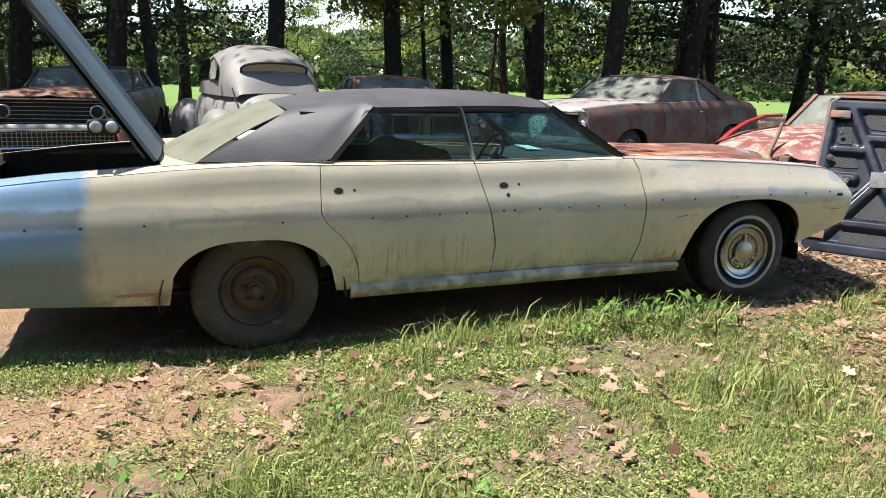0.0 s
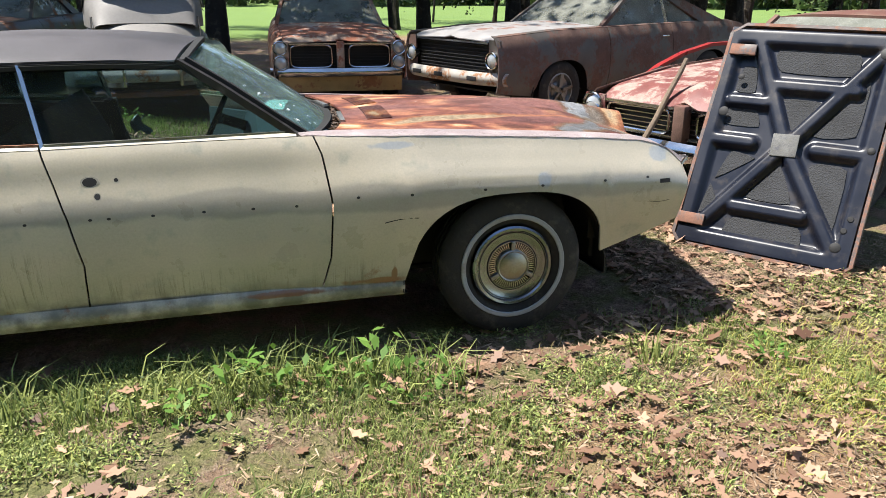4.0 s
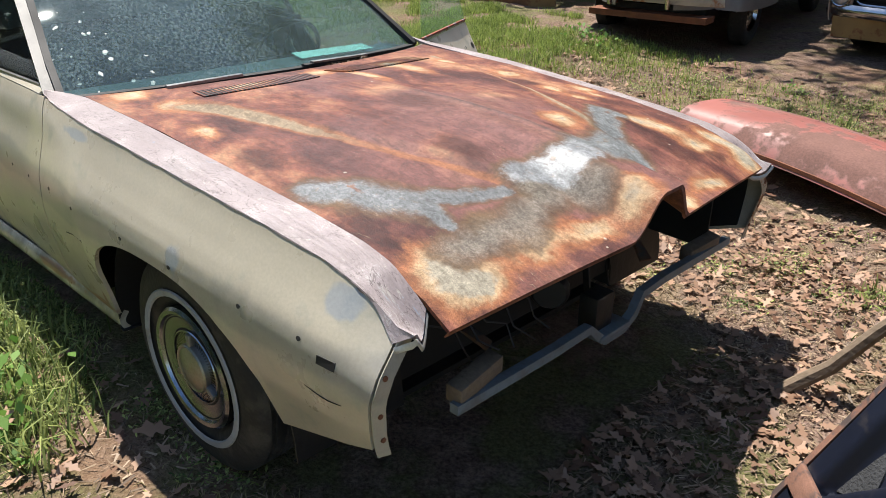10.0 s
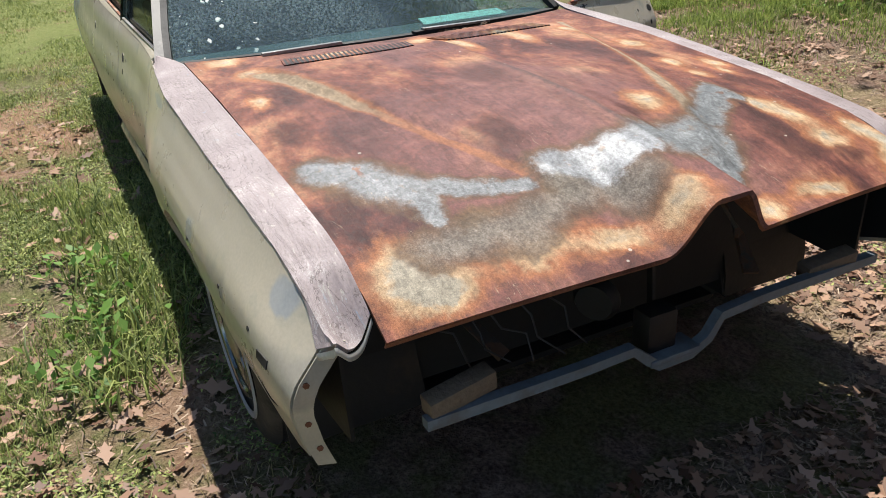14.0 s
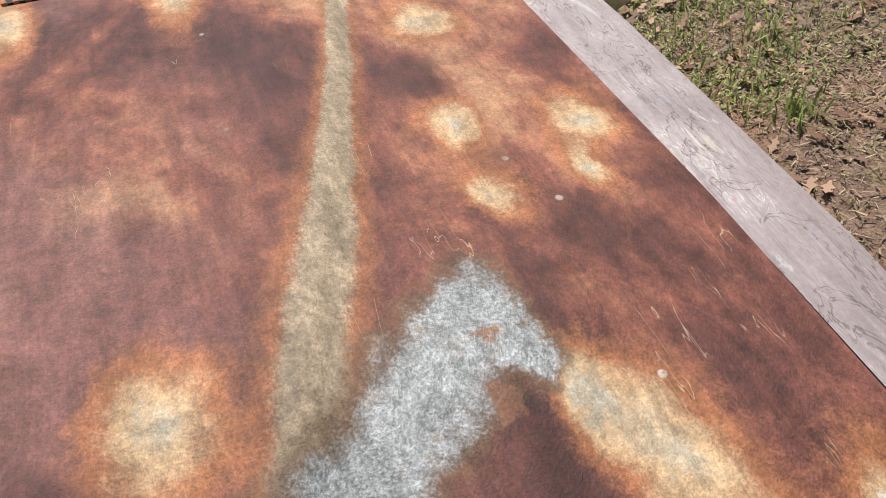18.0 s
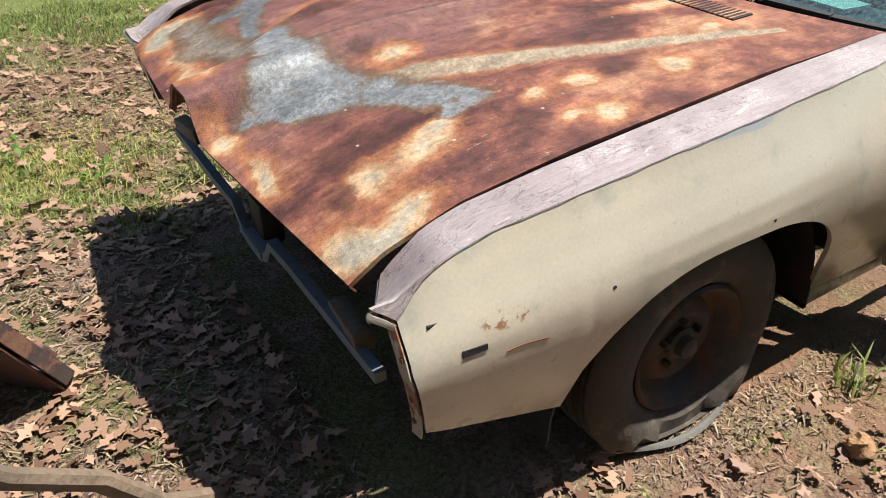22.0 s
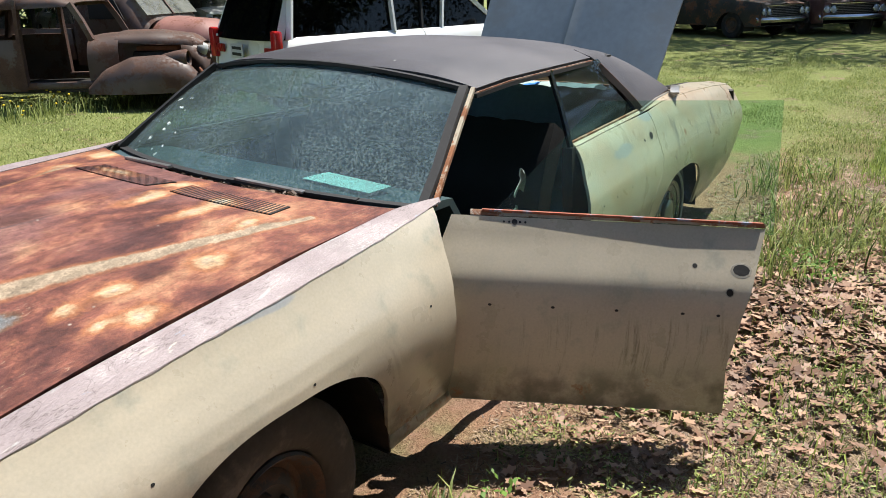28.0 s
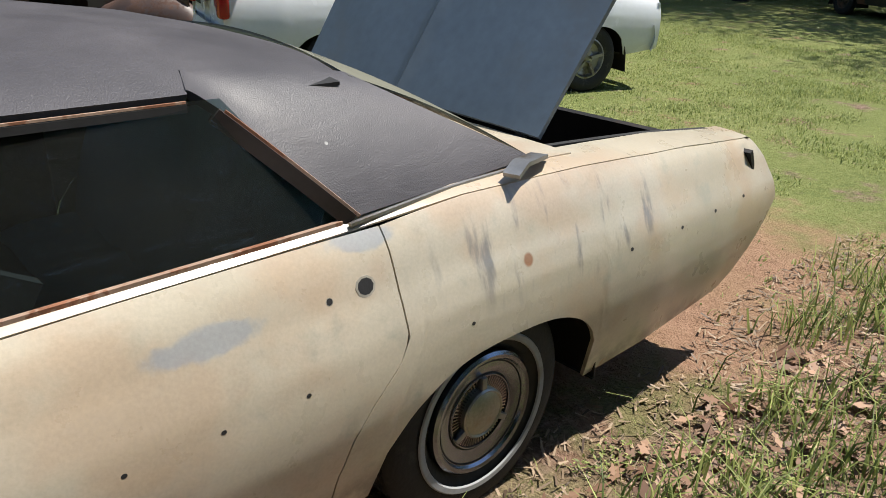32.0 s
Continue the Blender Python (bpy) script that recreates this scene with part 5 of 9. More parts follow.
        p("pillar_seal", Shape().ribbon([(2.27, YC + side * 0.715, 1.30), (2.45, YC + side * 0.765, 1.185), (2.62, YC + side * 0.815, 1.065), (2.77, YC + side * 0.85, 0.965)], 0.025 if side < 0 else 0.034, 0.024), BLACK, car, "black windshield seal")
        bar = p("window_bar", Shape().ribbon([(1.635, YC + side * 0.772, 1.293), (1.668, YC + side * 0.82, 1.13), (1.70, YC + side * 0.868, 0.965)], 0.016, 0.026), CHROME, car, "chrome upright between the side windows")
        if side > 0:
            p("latch_post", Shape().ribbon([(1.73, YC + 0.88, 0.30), (1.74, YC + 0.90, 0.62), (1.70, YC + 0.865, 0.97)], 0.07, 0.05), BLACK, car, "black door post")
        def pane(pts):
            def fn(u, v, side=side):
                a, b, c, d = pts
                x = (a[0] * (1 - u) + b[0] * u) * (1 - v) + (d[0] * (1 - u) + c[0] * u) * v
                z = (a[1] * (1 - u) + b[1] * u) * (1 - v) + (d[1] * (1 - u) + c[1] * u) * v
                return (x, YC + side * (0.852 - (z - 0.97) * 0.27 - 0.06 * max(0, z - 0.97) ** 2), z)
            return Shape().sheet(fn, 8, 6, 0.004)
        w = p("rear_side_window", pane([(0.835, 0.985), (1.70, 0.955), (1.635, 1.295), (1.06, 1.285)]), GLASS, rd, "dusty tinted side window")
        w.visible_shadow = False
        w = p("front_side_window", pane([(1.71, 0.955), (2.70, 0.955), (2.23, 1.30), (1.645, 1.295)]) if side < 0 else pane([(1.67, 0.95), (2.64, 0.965), (2.26, 1.366), (1.645, 1.388)]), GLASS if side < 0 else CLEAR, fd, "raised frameless door glass", twist if side < 0 else turned)
        w.visible_shadow = False
    # roof skin and sail panels, one vinyl cover
    def roof(u, v):
        d = 2 * v - 1
        front = 2.285 - 0.06 * abs(d) ** 2
        back = 0.60 + 0.05 * abs(d) ** 2
        x = back + (front - back) * u
        zr, hw = rail_z(x), roof_hw(x)
        # behind the side windows the skin hands over to the sail panels
        d *= 0.875 + 0.125 * float(smooth(x, 1.085, 1.125))
        return (x, YC + d * hw, zr + (roof_top(x) - zr) * (1 - abs(d) ** 3.2))
    s = Shape().sheet(roof, 80, 36, 0.025)
    p("vinyl_roof", s, VINYL, car, "faded black vinyl roof cover", sharp=60)
    for side in (-1, 1):
        def sail(u, v, side=side):
            # u: front edge to rear edge; v: from the crown of the roof round its shoulder and down to the belt
            x = 1.12 + (0.62 - 1.12) * u
            zr = rail_z(x)
            # the front edge starts at the rail, the rest laps onto the roof
            share, belly = 0.985 - 0.125 * float(smooth(u, 0.0, 0.07)), 0.010 + 0.025 * float(smooth(u, 0.0, 0.25))
            top = Vector((x, roof_hw(x) * share, zr + (roof_top(x) - zr) * (1 - share ** 3.2) + 0.003))
            knee = Vector((x - 0.02, roof_hw(x) * 1.0 + belly, zr + 0.012 * (1 - u)))
            bot = Vector((0.815 + (0.13 - 0.815) * u, 0.872 + (0.80 - 0.872) * u, crest(0.5) + 0.015))
            q = top.lerp(knee, v).lerp(knee.lerp(bot, v), v)
            return (q.x, YC + side * q.y, q.z)
        p("sail_panel", Shape().sheet(sail if side < 0 else (lambda u, v: sail(1 - u, v)), 16, 22, 0.02), VINYL, car, "faded vinyl on the rear pillar")
        p("vinyl_edge_trim", Shape().ribbon([(x, YC + side * (0.885 - 0.10 * (0.85 - x)), crest(x) + 0.016) for x in np.linspace(0.15, 0.85, 8)], 0.01, 0.008), DULL, car)
    rw = p("rear_window", Shape().sheet(lambda u, v: (0.63 - 0.03 * (1 - (2 * v - 1) ** 2) + (0.12 - 0.15 * (1 - (2 * v - 1) ** 2) - 0.63) * u, YC + (2 * v - 1) * (0.63 + 0.162 * u), 1.262 + 0.045 * (1 - (2 * v - 1) ** 2) * (1 - u) - (0.262) * u + 0.02 * math.sin(math.pi * u)), 12, 16, 0.006), REARPANE, car, "dust-caked rear window")
    rw.visible_shadow = False
    p("rear_window_frame", Shape().ribbon([(0.13, YC - 0.79, 1.0), (0.03, YC - 0.45, 1.0), (-0.02, YC, 1.0), (0.03, YC + 0.45, 1.0), (0.13, YC + 0.79, 1.0)], 0.03, 0.012), RUSTEDGE, rw)
    # windshield
    def ws(u, v):
        d = 2 * v - 1
        k = 1 - d * d
        top = Vector((2.245 + 0.05 * k, 0.715 * d, 1.288 + 0.065 * k))
        bot = Vector((2.745 + 0.16 * k, 0.845 * d, 0.958 + 0.015 * k))
        q = top.lerp(bot, u)
        return (q.x + 0.022 * math.sin(math.pi * u), YC + q.y, q.z + 0.012 * math.sin(math.pi * u))
    w = p("windshield", Shape().sheet(ws, 12, 24, 0.005), WSHIELD, car, "dirty windshield with white droppings and dust")
    w.visible_shadow = False
    p("windshield_header", Shape().ribbon([(ws(0, v)[0] + 0.012, ws(0, v)[1], ws(0, v)[2] + 0.004) for v in np.linspace(0, 1, 13)], 0.03, 0.014), BLACK, car, "black rubber windshield seal")
    p("windshield_seal", Shape().ribbon([(ws(1, v)[0] + 0.01, ws(1, v)[1], ws(1, v)[2] + 0.002) for v in np.linspace(0, 1, 15)], 0.035, 0.012), BLACK, car, "perished black rubber seal")
    p("cowl", Shape().sheet(lambda u, v: (ws(1, v)[0] - 0.02 + u * 0.13, YC + (2 * v - 1) * (0.86 - 0.03 * u), 0.945 + 0.004 * math.sin(40 * v)), 4, 30, 0.02), plain("cowl_litter", (0.07, 0.045, 0.03), 0.95, 0, 0.6, 14, 0.006, (0.15, 0.09, 0.05)), car, "cowl filled with leaf mould")
    p("wiper_arm", Shape().ribbon([(2.93, YC + 0.06, 0.985), (2.90, YC + 0.35, 0.982), (2.84, YC + 0.62, 0.972)], 0.03, 0.012), BLACK, car, "bent black wiper cover")
    p("wiper_arm", Shape().ribbon([(2.94, YC - 0.55, 0.99), (2.955, YC - 0.25, 0.995)], 0.022, 0.01), DULL, car, "bright wiper stub")
    p("wiper_arm", Shape().ribbon([(2.93, YC + 0.10, 0.995), (2.90, YC + 0.42, 0.985)], 0.022, 0.008), DULL, car, "bright wiper stub")
    # bonnet: skin, inner frame, vents
    def hood(u, v):
        d = (2 * v - 1) * 0.812
        back = 2.985 - 0.115 * (d / 0.812) ** 2
        x = back + (hood_front(d) - back) * u
        return (x, YC + d, hood_z(x, YC + d))
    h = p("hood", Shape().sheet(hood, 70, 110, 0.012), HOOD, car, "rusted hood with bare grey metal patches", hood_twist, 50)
    def lip(u, v):
        d = (2 * v - 1) * 0.812
        return (hood_front(d) - 0.002 - 0.012 * u, YC + d, hood_z(hood_front(d), YC + d) - 0.006 - 0.016 * u)
    p("hood_lip", Shape().sheet(lip, 2, 110, 0.004), RUST, h, "folded front lip", hood_twist)
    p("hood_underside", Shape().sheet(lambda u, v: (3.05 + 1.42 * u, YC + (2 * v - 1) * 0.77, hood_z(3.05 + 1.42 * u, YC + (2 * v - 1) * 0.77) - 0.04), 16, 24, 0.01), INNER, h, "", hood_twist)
    for c, n in ((-0.275, 27), (0.285, 27)):
        lean = 0.022 if c > 0 else -0.022
        for i in range(n):
            y = YC + c + (i - n / 2) * 0.0175
            x0 = 3.055 + 0.03 * (1 - ((y - YC) / 0.6) ** 2)
            spots = [(x0, y), (x0, y + 0.0085), (x0 + 0.115, y + 0.0085 + lean), (x0 + 0.115, y + lean)]
            rib = [(x0, y - 0.0085), (x0, y - 0.001), (x0 + 0.115, y - 0.001 + lean), (x0 + 0.115, y - 0.0085 + lean)]
            p("vent_rib", Shape().plate([(a, b, hood_z(a, b) + 0.0050) for a, b in rib], (0, 0, -0.006)), HOOD, h, "", hood_twist)
            p("vent_slot", Shape().plate([(a, b, hood_z(a, b) + 0.0038) for a, b in spots], (0, 0, -0.006)), BLACK, h, "", hood_twist)
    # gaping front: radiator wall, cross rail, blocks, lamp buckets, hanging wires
    # radiator wall and inner fenders near black, the nose's shade put into colour
    p("radiator_support", Shape().sheet(lambda u, v: (4.10, YC + (2 * v - 1) * 0.86, 0.30 + 0.52 * u), 4, 8, 0.02), BLACK, car, "near-black radiator wall")
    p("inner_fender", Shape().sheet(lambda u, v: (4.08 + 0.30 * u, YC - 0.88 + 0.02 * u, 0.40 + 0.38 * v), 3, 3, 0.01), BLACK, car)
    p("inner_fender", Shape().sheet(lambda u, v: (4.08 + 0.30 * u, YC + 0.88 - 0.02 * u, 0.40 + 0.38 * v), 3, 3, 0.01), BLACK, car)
    rail = plain("pale_blue_rail", (0.20, 0.24, 0.27), 0.55, 0, 0.35, 8, 0.001, (0.12, 0.12, 0.12))
    p("cross_rail", Shape().ribbon([(4.49, YC + d, z) for d, z in ((-0.72, 0.475), (-0.3, 0.47), (-0.14, 0.475), (-0.09, 0.43), (-0.05, 0.40), (0.06, 0.40), (0.12, 0.43), (0.16, 0.49), (0.3, 0.50), (0.78, 0.50))], 0.028, 0.028), rail, car, "bent pale blue cross rail")
    p("centre_bracket", Shape().box((4.44, YC - 0.02, 0.47), (0.07, 0.10, 0.14), None, 0.012), INNER, car)
    p("centre_bracket", Shape().box((4.47, YC + 0.0, 0.415), (0.08, 0.17, 0.022), None, 0.006), rail, car)
    p("hood_latch", Shape().ribbon([(4.30, YC + 0.06, 0.86), (4.33, YC + 0.05, 0.70), (4.38, YC + 0.02, 0.50)], 0.022, 0.010), INNER, car, "thin latch strap")
    p("horn", Shape().lathe([(0.0, 0), (0.05, 0.0), (0.062, 0.02), (0.062, 0.04), (0.03, 0.06), (0.02, 0.11), (0, 0.11)], Matrix.Translation((4.36, YC - 0.16, 0.55)) @ Euler((0, 0, 0.6)).to_matrix().to_4x4(), 18), INNER, car, "dull metal horn")
    for d, a in ((-0.62, 0.1), (0.60, -0.1)):
        p("wooden_block", Shape().box((4.47, YC + d, 0.515), (0.05, 0.18, 0.055), Euler((0.12, 0.1, a)).to_matrix().to_4x4(), 0.006), WOOD, car, "weathered wood block wedged in the nose")
        p("lamp_bracket", Shape().ribbon([(4.20, YC + d * 0.62, 0.76), (4.30, YC + d * 0.66, 0.62), (4.26, YC + d * 0.78, 0.55), (4.36, YC + d * 0.7, 0.48)], 0.045, 0.012), DRUM, car, "rusty lamp bracket")
    rng = random.Random(4)
    for i in range(5):
        a = Vector((4.25, YC - 0.66 + 0.08 * i, 0.70))
        pts = [a + Vector((0.03 * j, 0.03 * rng.uniform(-1, 1) + 0.025 * j, -0.045 * j + 0.02 * rng.uniform(-1, 1))) for j in range(6)]
        p("wire", Shape().tube(pts, 0.003, 5), plain("old_wire", (0.05, 0.042, 0.04), 0.7), car)
    # boot: lid up on its hinges, dark well, rear panel
    lm = Matrix.Translation((-0.09, YC, 1.0)) @ Euler((0, radians(56.5), 0)).to_matrix().to_4x4()
    blue = plain("dull_slate_blue_paint", (0.115, 0.155, 0.20), 0.42, 0, 0.35, 3, 0.0, (0.085, 0.105, 0.125))
    def lid(u, v):
        d = 2 * v - 1
        hw = 0.69 + 0.06 * u
        z = 0.028 * (1 - abs(d) ** 4) + 0.022 * float(smooth(abs(d), 0.05, 0.0)) * (1 - u * 0.3) - 0.012 * u * u
        return tuple(lm @ Vector((-1.05 * u, hw * d, z)))
    lidp = p("trunk_lid", Shape().sheet(lid, 24, 40, 0.02), blue, car, "raised slate-blue trunk lid", None)
    p("lid_inner", Shape().sheet(lambda u, v: tuple(lm @ Vector((-0.04 - 0.96 * u, 0.66 * (2 * v - 1), -0.035 - 0.01 * math.sin(9 * v) ** 2))), 8, 12, 0.012), plain("grey_lid_inside", (0.10, 0.105, 0.11), 0.6), lidp, "grey pressed inner frame", None)
    p("lid_lip", Shape().sheet(lambda u, v: tuple(lm @ Vector((-1.045 - 0.02 * u - 0.05 * u * u, 0.73 * (2 * v - 1), -0.012 - 0.06 * u))), 4, 16, 0.006), blue, lidp, "bent lid lip", None)
    for side in (-1, 1):
        p("lid_hinge", Shape().ribbon([(0.0, YC + side * 0.60, 0.86), (-0.06, YC + side * 0.60, 0.93), (-0.11, YC + side * 0.60, 1.02), (-0.22, YC + side * 0.60, 1.17)], 0.03, 0.035), BLACK, car, "black goose-neck lid hinge", None)
    p("deck_strip", Shape().sheet(lambda u, v: (0.12 - 0.15 * (1 - (2 * v - 1) ** 2) - (0.17 - 0.12 * (1 - (2 * v - 1) ** 2)) * u, YC + (2 * v - 1) * 0.80, 0.992 - 0.008 * u), 4, 16, 0.012), CREAM, car, "cream strip behind the rear window")
    p("trunk_floor", Shape().sheet(lambda u, v: (-0.05 - 1.02 * u, YC + (2 * v - 1) * 0.80, 0.42), 3, 3, 0.02), INNER, car)
    for side in (-1, 1):
        p("trunk_gutter", Shape().ribbon([(x, YC + side * 0.705, crest(x) + 0.002) for x in np.linspace(-1.06, -0.03, 8)], 0.02, 0.03), BLACK, car)
        p("trunk_wall", Shape().sheet(lambda u, v, side=side: (-0.05 - 1.02 * u, YC + side * 0.72, 0.42 + 0.48 * v), 3, 3, 0.01), INNER, car)
    p("trunk_front_wall", Shape().sheet(lambda u, v: (-0.03, YC + (2 * u - 1) * 0.75, 0.42 + 0.55 * v), 3, 3, 0.01), BLACK, car)
    p("tail_panel", Shape().sheet(lambda u, v: (ip(v, (0, -0.95), (0.5, -1.12), (0.85, -1.09), (1, -1.05)), YC + (2 * u - 1) * 0.9, 0.38 + 0.47 * v), 10, 8, 0.02), INNER, car, "bare dark tail panel")
    p("bent_trim", Shape().ribbon([(0.10, YC + 0.80, 1.012), (0.16, YC + 0.85, 1.035), (0.27, YC + 0.88, 1.04), (0.33, YC + 0.90, 1.02)], 0.05, 0.012), DULL, car, "bent trim scrap at the roof's foot")
    # cabin
    p("dashboard", Shape().sheet(lambda u, v: (2.86 - 0.42 * u, YC + (2 * v - 1) * 0.83, 0.93 - 0.02 * u - 0.30 * float(smooth(u, 0.72, 1.0))), 10, 10, 0.03), TEAL, car, "dark teal dashboard")
    paper = Shape().plate([(2.70, YC + 0.22, 0.952), (2.75, YC + 0.60, 0.952), (2.64, YC + 0.62, 0.955), (2.58, YC + 0.25, 0.955)], (0, 0, 0.003))
    p("firewall", Shape().sheet(lambda u, v: (2.84, YC + (2 * u - 1) * 0.88, 0.25 + 0.68 * v), 3, 3, 0.02), BLACK, car)
    p("cabin_floor", Shape().sheet(lambda u, v: (-1.0 + 5.1 * u, YC + (2 * v - 1) * 0.56, 0.235), 3, 3, 0.02), INNER, car, "dark floor pan")
    wheel = p("steering_wheel", Shape().tube([(2.33 + 0.085 * math.sin(a), YC + 0.40 + 0.19 * math.cos(a), 0.90 + 0.17 * math.sin(a)) for a in np.linspace(0, 2 * math.pi, 29)], 0.011, 8), BLACK, car, "thin black steering wheel")
    p("wheel_spoke", Shape().ribbon([(2.35, YC + 0.22, 0.90), (2.36, YC + 0.40, 0.90), (2.35, YC + 0.58, 0.90)], 0.03, 0.012), BLACK, wheel)
    p("steering_column", Shape().tube([(2.36, YC + 0.40, 0.90), (2.7, YC + 0.40, 0.78)], 0.03, 10), BLACK, wheel)
    # front bench near black though its vinyl is teal: cabin shade in colour
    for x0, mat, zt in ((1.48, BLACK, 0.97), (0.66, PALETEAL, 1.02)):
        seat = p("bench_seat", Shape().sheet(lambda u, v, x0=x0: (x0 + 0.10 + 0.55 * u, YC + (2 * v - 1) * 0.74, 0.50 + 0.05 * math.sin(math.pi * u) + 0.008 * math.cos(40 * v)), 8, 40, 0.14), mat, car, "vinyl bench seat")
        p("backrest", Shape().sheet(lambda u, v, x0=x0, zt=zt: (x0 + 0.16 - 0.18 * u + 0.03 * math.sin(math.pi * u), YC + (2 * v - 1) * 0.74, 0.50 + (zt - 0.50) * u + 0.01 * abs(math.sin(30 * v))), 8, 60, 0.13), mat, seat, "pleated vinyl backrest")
    p("seat_top", Shape().sheet(lambda u, v: (0.66 - 0.22 * u, YC + (2 * v - 1) * 0.56, 1.015 + 0.03 * math.sin(math.pi * u) + 0.006 * abs(math.sin(24 * v))), 8, 40, 0.03), PALETEAL, seat, "padded pale teal top of the rear seat")
    p("parcel_shelf", Shape().sheet(lambda u, v: (0.50 - 0.48 * u, YC + (2 * v - 1) * 0.76, 0.975), 3, 3, 0.015), BLACK, car)
    mir = p("rear_view_mirror", Shape().box((2.30, YC, 1.23), (0.03, 0.24, 0.06), None, 0.01), BLACK, car, "inside mirror on a stalk")
    p("mirror_stalk", Shape().tube([(2.30, YC, 1.24), (2.31, YC, 1.31)], 0.008, 6), DULL, mir)
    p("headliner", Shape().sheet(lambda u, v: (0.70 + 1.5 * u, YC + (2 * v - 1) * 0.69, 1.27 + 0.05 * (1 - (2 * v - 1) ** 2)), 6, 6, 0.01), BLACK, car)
    # wheels
    for kind, x, y, z, out, lean, sag in (("capped", 3.665, 4.255, 0.365, -1, 0.0, 0.012), ("black", 0.41, 4.335, 0.292, -1, 0.02, 0.02), ("flat", 3.65, 5.975, 0.268, 1, 0.0, 0.105), ("capped", 0.425, 6.005, 0.33, 1, 0.0, 0.02)):
        build_wheel(car, kind, x, y, z, out, lean, sag, CAR)
    p("axle", Shape().tube([(0.41, 4.4, 0.30), (0.41, 5.85, 0.32)], 0.045, 10), INNER, car, "", None)
    p("exhaust_pipe", Shape().tube([(-0.7, 4.55, 0.24), (-0.3, 4.5, 0.25), (0.0, 4.5, 0.30)], 0.03, 10), RUST, car, "rusty tailpipe", None)
    # the flat tyre's sidewall folded out on the ground
    p("tyre_fold", Shape().sheet(lambda u, v: (3.40 + 0.52 * u, 6.045 + 0.07 * math.sin(math.pi * u) ** 0.6 + 0.028 * v * math.sin(math.pi * u), 0.016 + 0.014 * math.sin(math.pi * v) + 0.006 * math.sin(9 * u)), 18, 4, 0.007), plain("pale_folded_rubber", (0.20, 0.19, 0.17), 0.8, 0, 0.35, 8, 0.002), car, "pale folded sidewall of the flat tyre", None)
    # torn vinyl hanging off the front bench, papers on the parcel shelf
    rng = random.Random(12)
    for cx, cy, cz, sz in ((1.87, 5.88, 0.815, 0.055), (1.93, 5.88, 0.69, 0.035), (2.0, 5.78, 0.60, 0.035), (2.05, 5.74, 0.53, 0.05), (2.14, 5.70, 0.50, 0.06)):
        a, b = rng.uniform(0, 6), rng.uniform(0.3, 1.2)
        def scrap(u, v, cx=cx, cy=cy, cz=cz, sz=sz, a=a, b=b):
            r = sz * (0.35 + 0.65 * u)
            return (cx + r * math.cos(a) * (2 * v - 1) + 0.02 * math.sin(5 * u + a), cy + 0.25 * r * math.sin(a + 3 * v), cz + sz * b * (1 - 2 * u) + 0.015 * math.sin(7 * v + a))
        p("torn_vinyl", Shape().sheet(scrap, 6, 6, 0.004), LINER, car, "torn strip of pale teal seat vinyl", None)
    p("shelf_junk", Shape().sheet(lambda u, v: (0.54 + 0.14 * u, 5.14 + 0.16 * v, 1.050 + 0.012 * u + 0.008 * math.sin(9 * v + 3 * u)), 8, 8, 0.004), plain("white_paper", (0.62, 0.64, 0.62), 0.7), car, "crumpled white sheets behind the seat", None)
    single("paper_sheet", paper, MINT, "pale mint paper lying on the dashboard", "paper")
    single("blue_rag", Shape().sheet(lambda u, v: (0.54 + 0.22 * u, YC - 0.02 + 0.22 * v, 1.085 + 0.02 * math.sin(7 * u + 5 * v) - 0.05 * u), 6, 6, 0.004), plain("bright_blue_plastic", (0.02, 0.22, 0.75), 0.5), "bright blue plastic sheet on the parcel shelf", "plastic sheet")
    # leaf mould and twigs in the cowl
    rng = np.random.default_rng(77)
    n = 900
    v = rng.uniform(0.08, 0.74, n)
    edge = np.array([ws(1, q) for q in v])
    c = np.stack([edge[:, 0] + 0.010 + 0.055 * rng.uniform(0, 1, n), edge[:, 1], np.full(n, 0.958) + rng.uniform(0, 0.014, n)], 1)
    az = rng.uniform(0, math.pi, n)
    d = np.stack([np.cos(az), np.sin(az), rng.normal(0, 0.25, n)], 1) * rng.uniform(0.004, 0.018, n)[:, None]
    s2 = np.stack([-np.sin(az), np.cos(az), rng.normal(0, 0.5, n)], 1) * rng.uniform(0.0015, 0.006, n)[:, None]
    bulk("leaf_mould", np.stack([c - d - s2, c + d - s2, c + d + s2, c - d + s2], 1).reshape(-1, 3), np.arange(4 * n).reshape(-1, 4), MOULD, "dead leaves and twigs caught under the windshield", "leaves")
    return car


def roof_hw(x):
    return ip(x, (0.55, 0.69), (0.7, 0.70), (1.1, 0.748), (1.7, 0.765), (2.25, 0.742), (2.3, 0.735))


def rail_z(x):
    return ip(x, (0.55, 1.235), (0.7, 1.262), (1.1, 1.298), (1.7, 1.308), (2.0, 1.306), (2.3, 1.288))


def roof_top(x):
    return ip(x, (0.55, 1.285), (0.65, 1.31), (0.85, 1.352), (1.15, 1.388), (1.5, 1.402), (1.9, 1.398), (2.15, 1.38), (2.3, 1.352))


build_car()


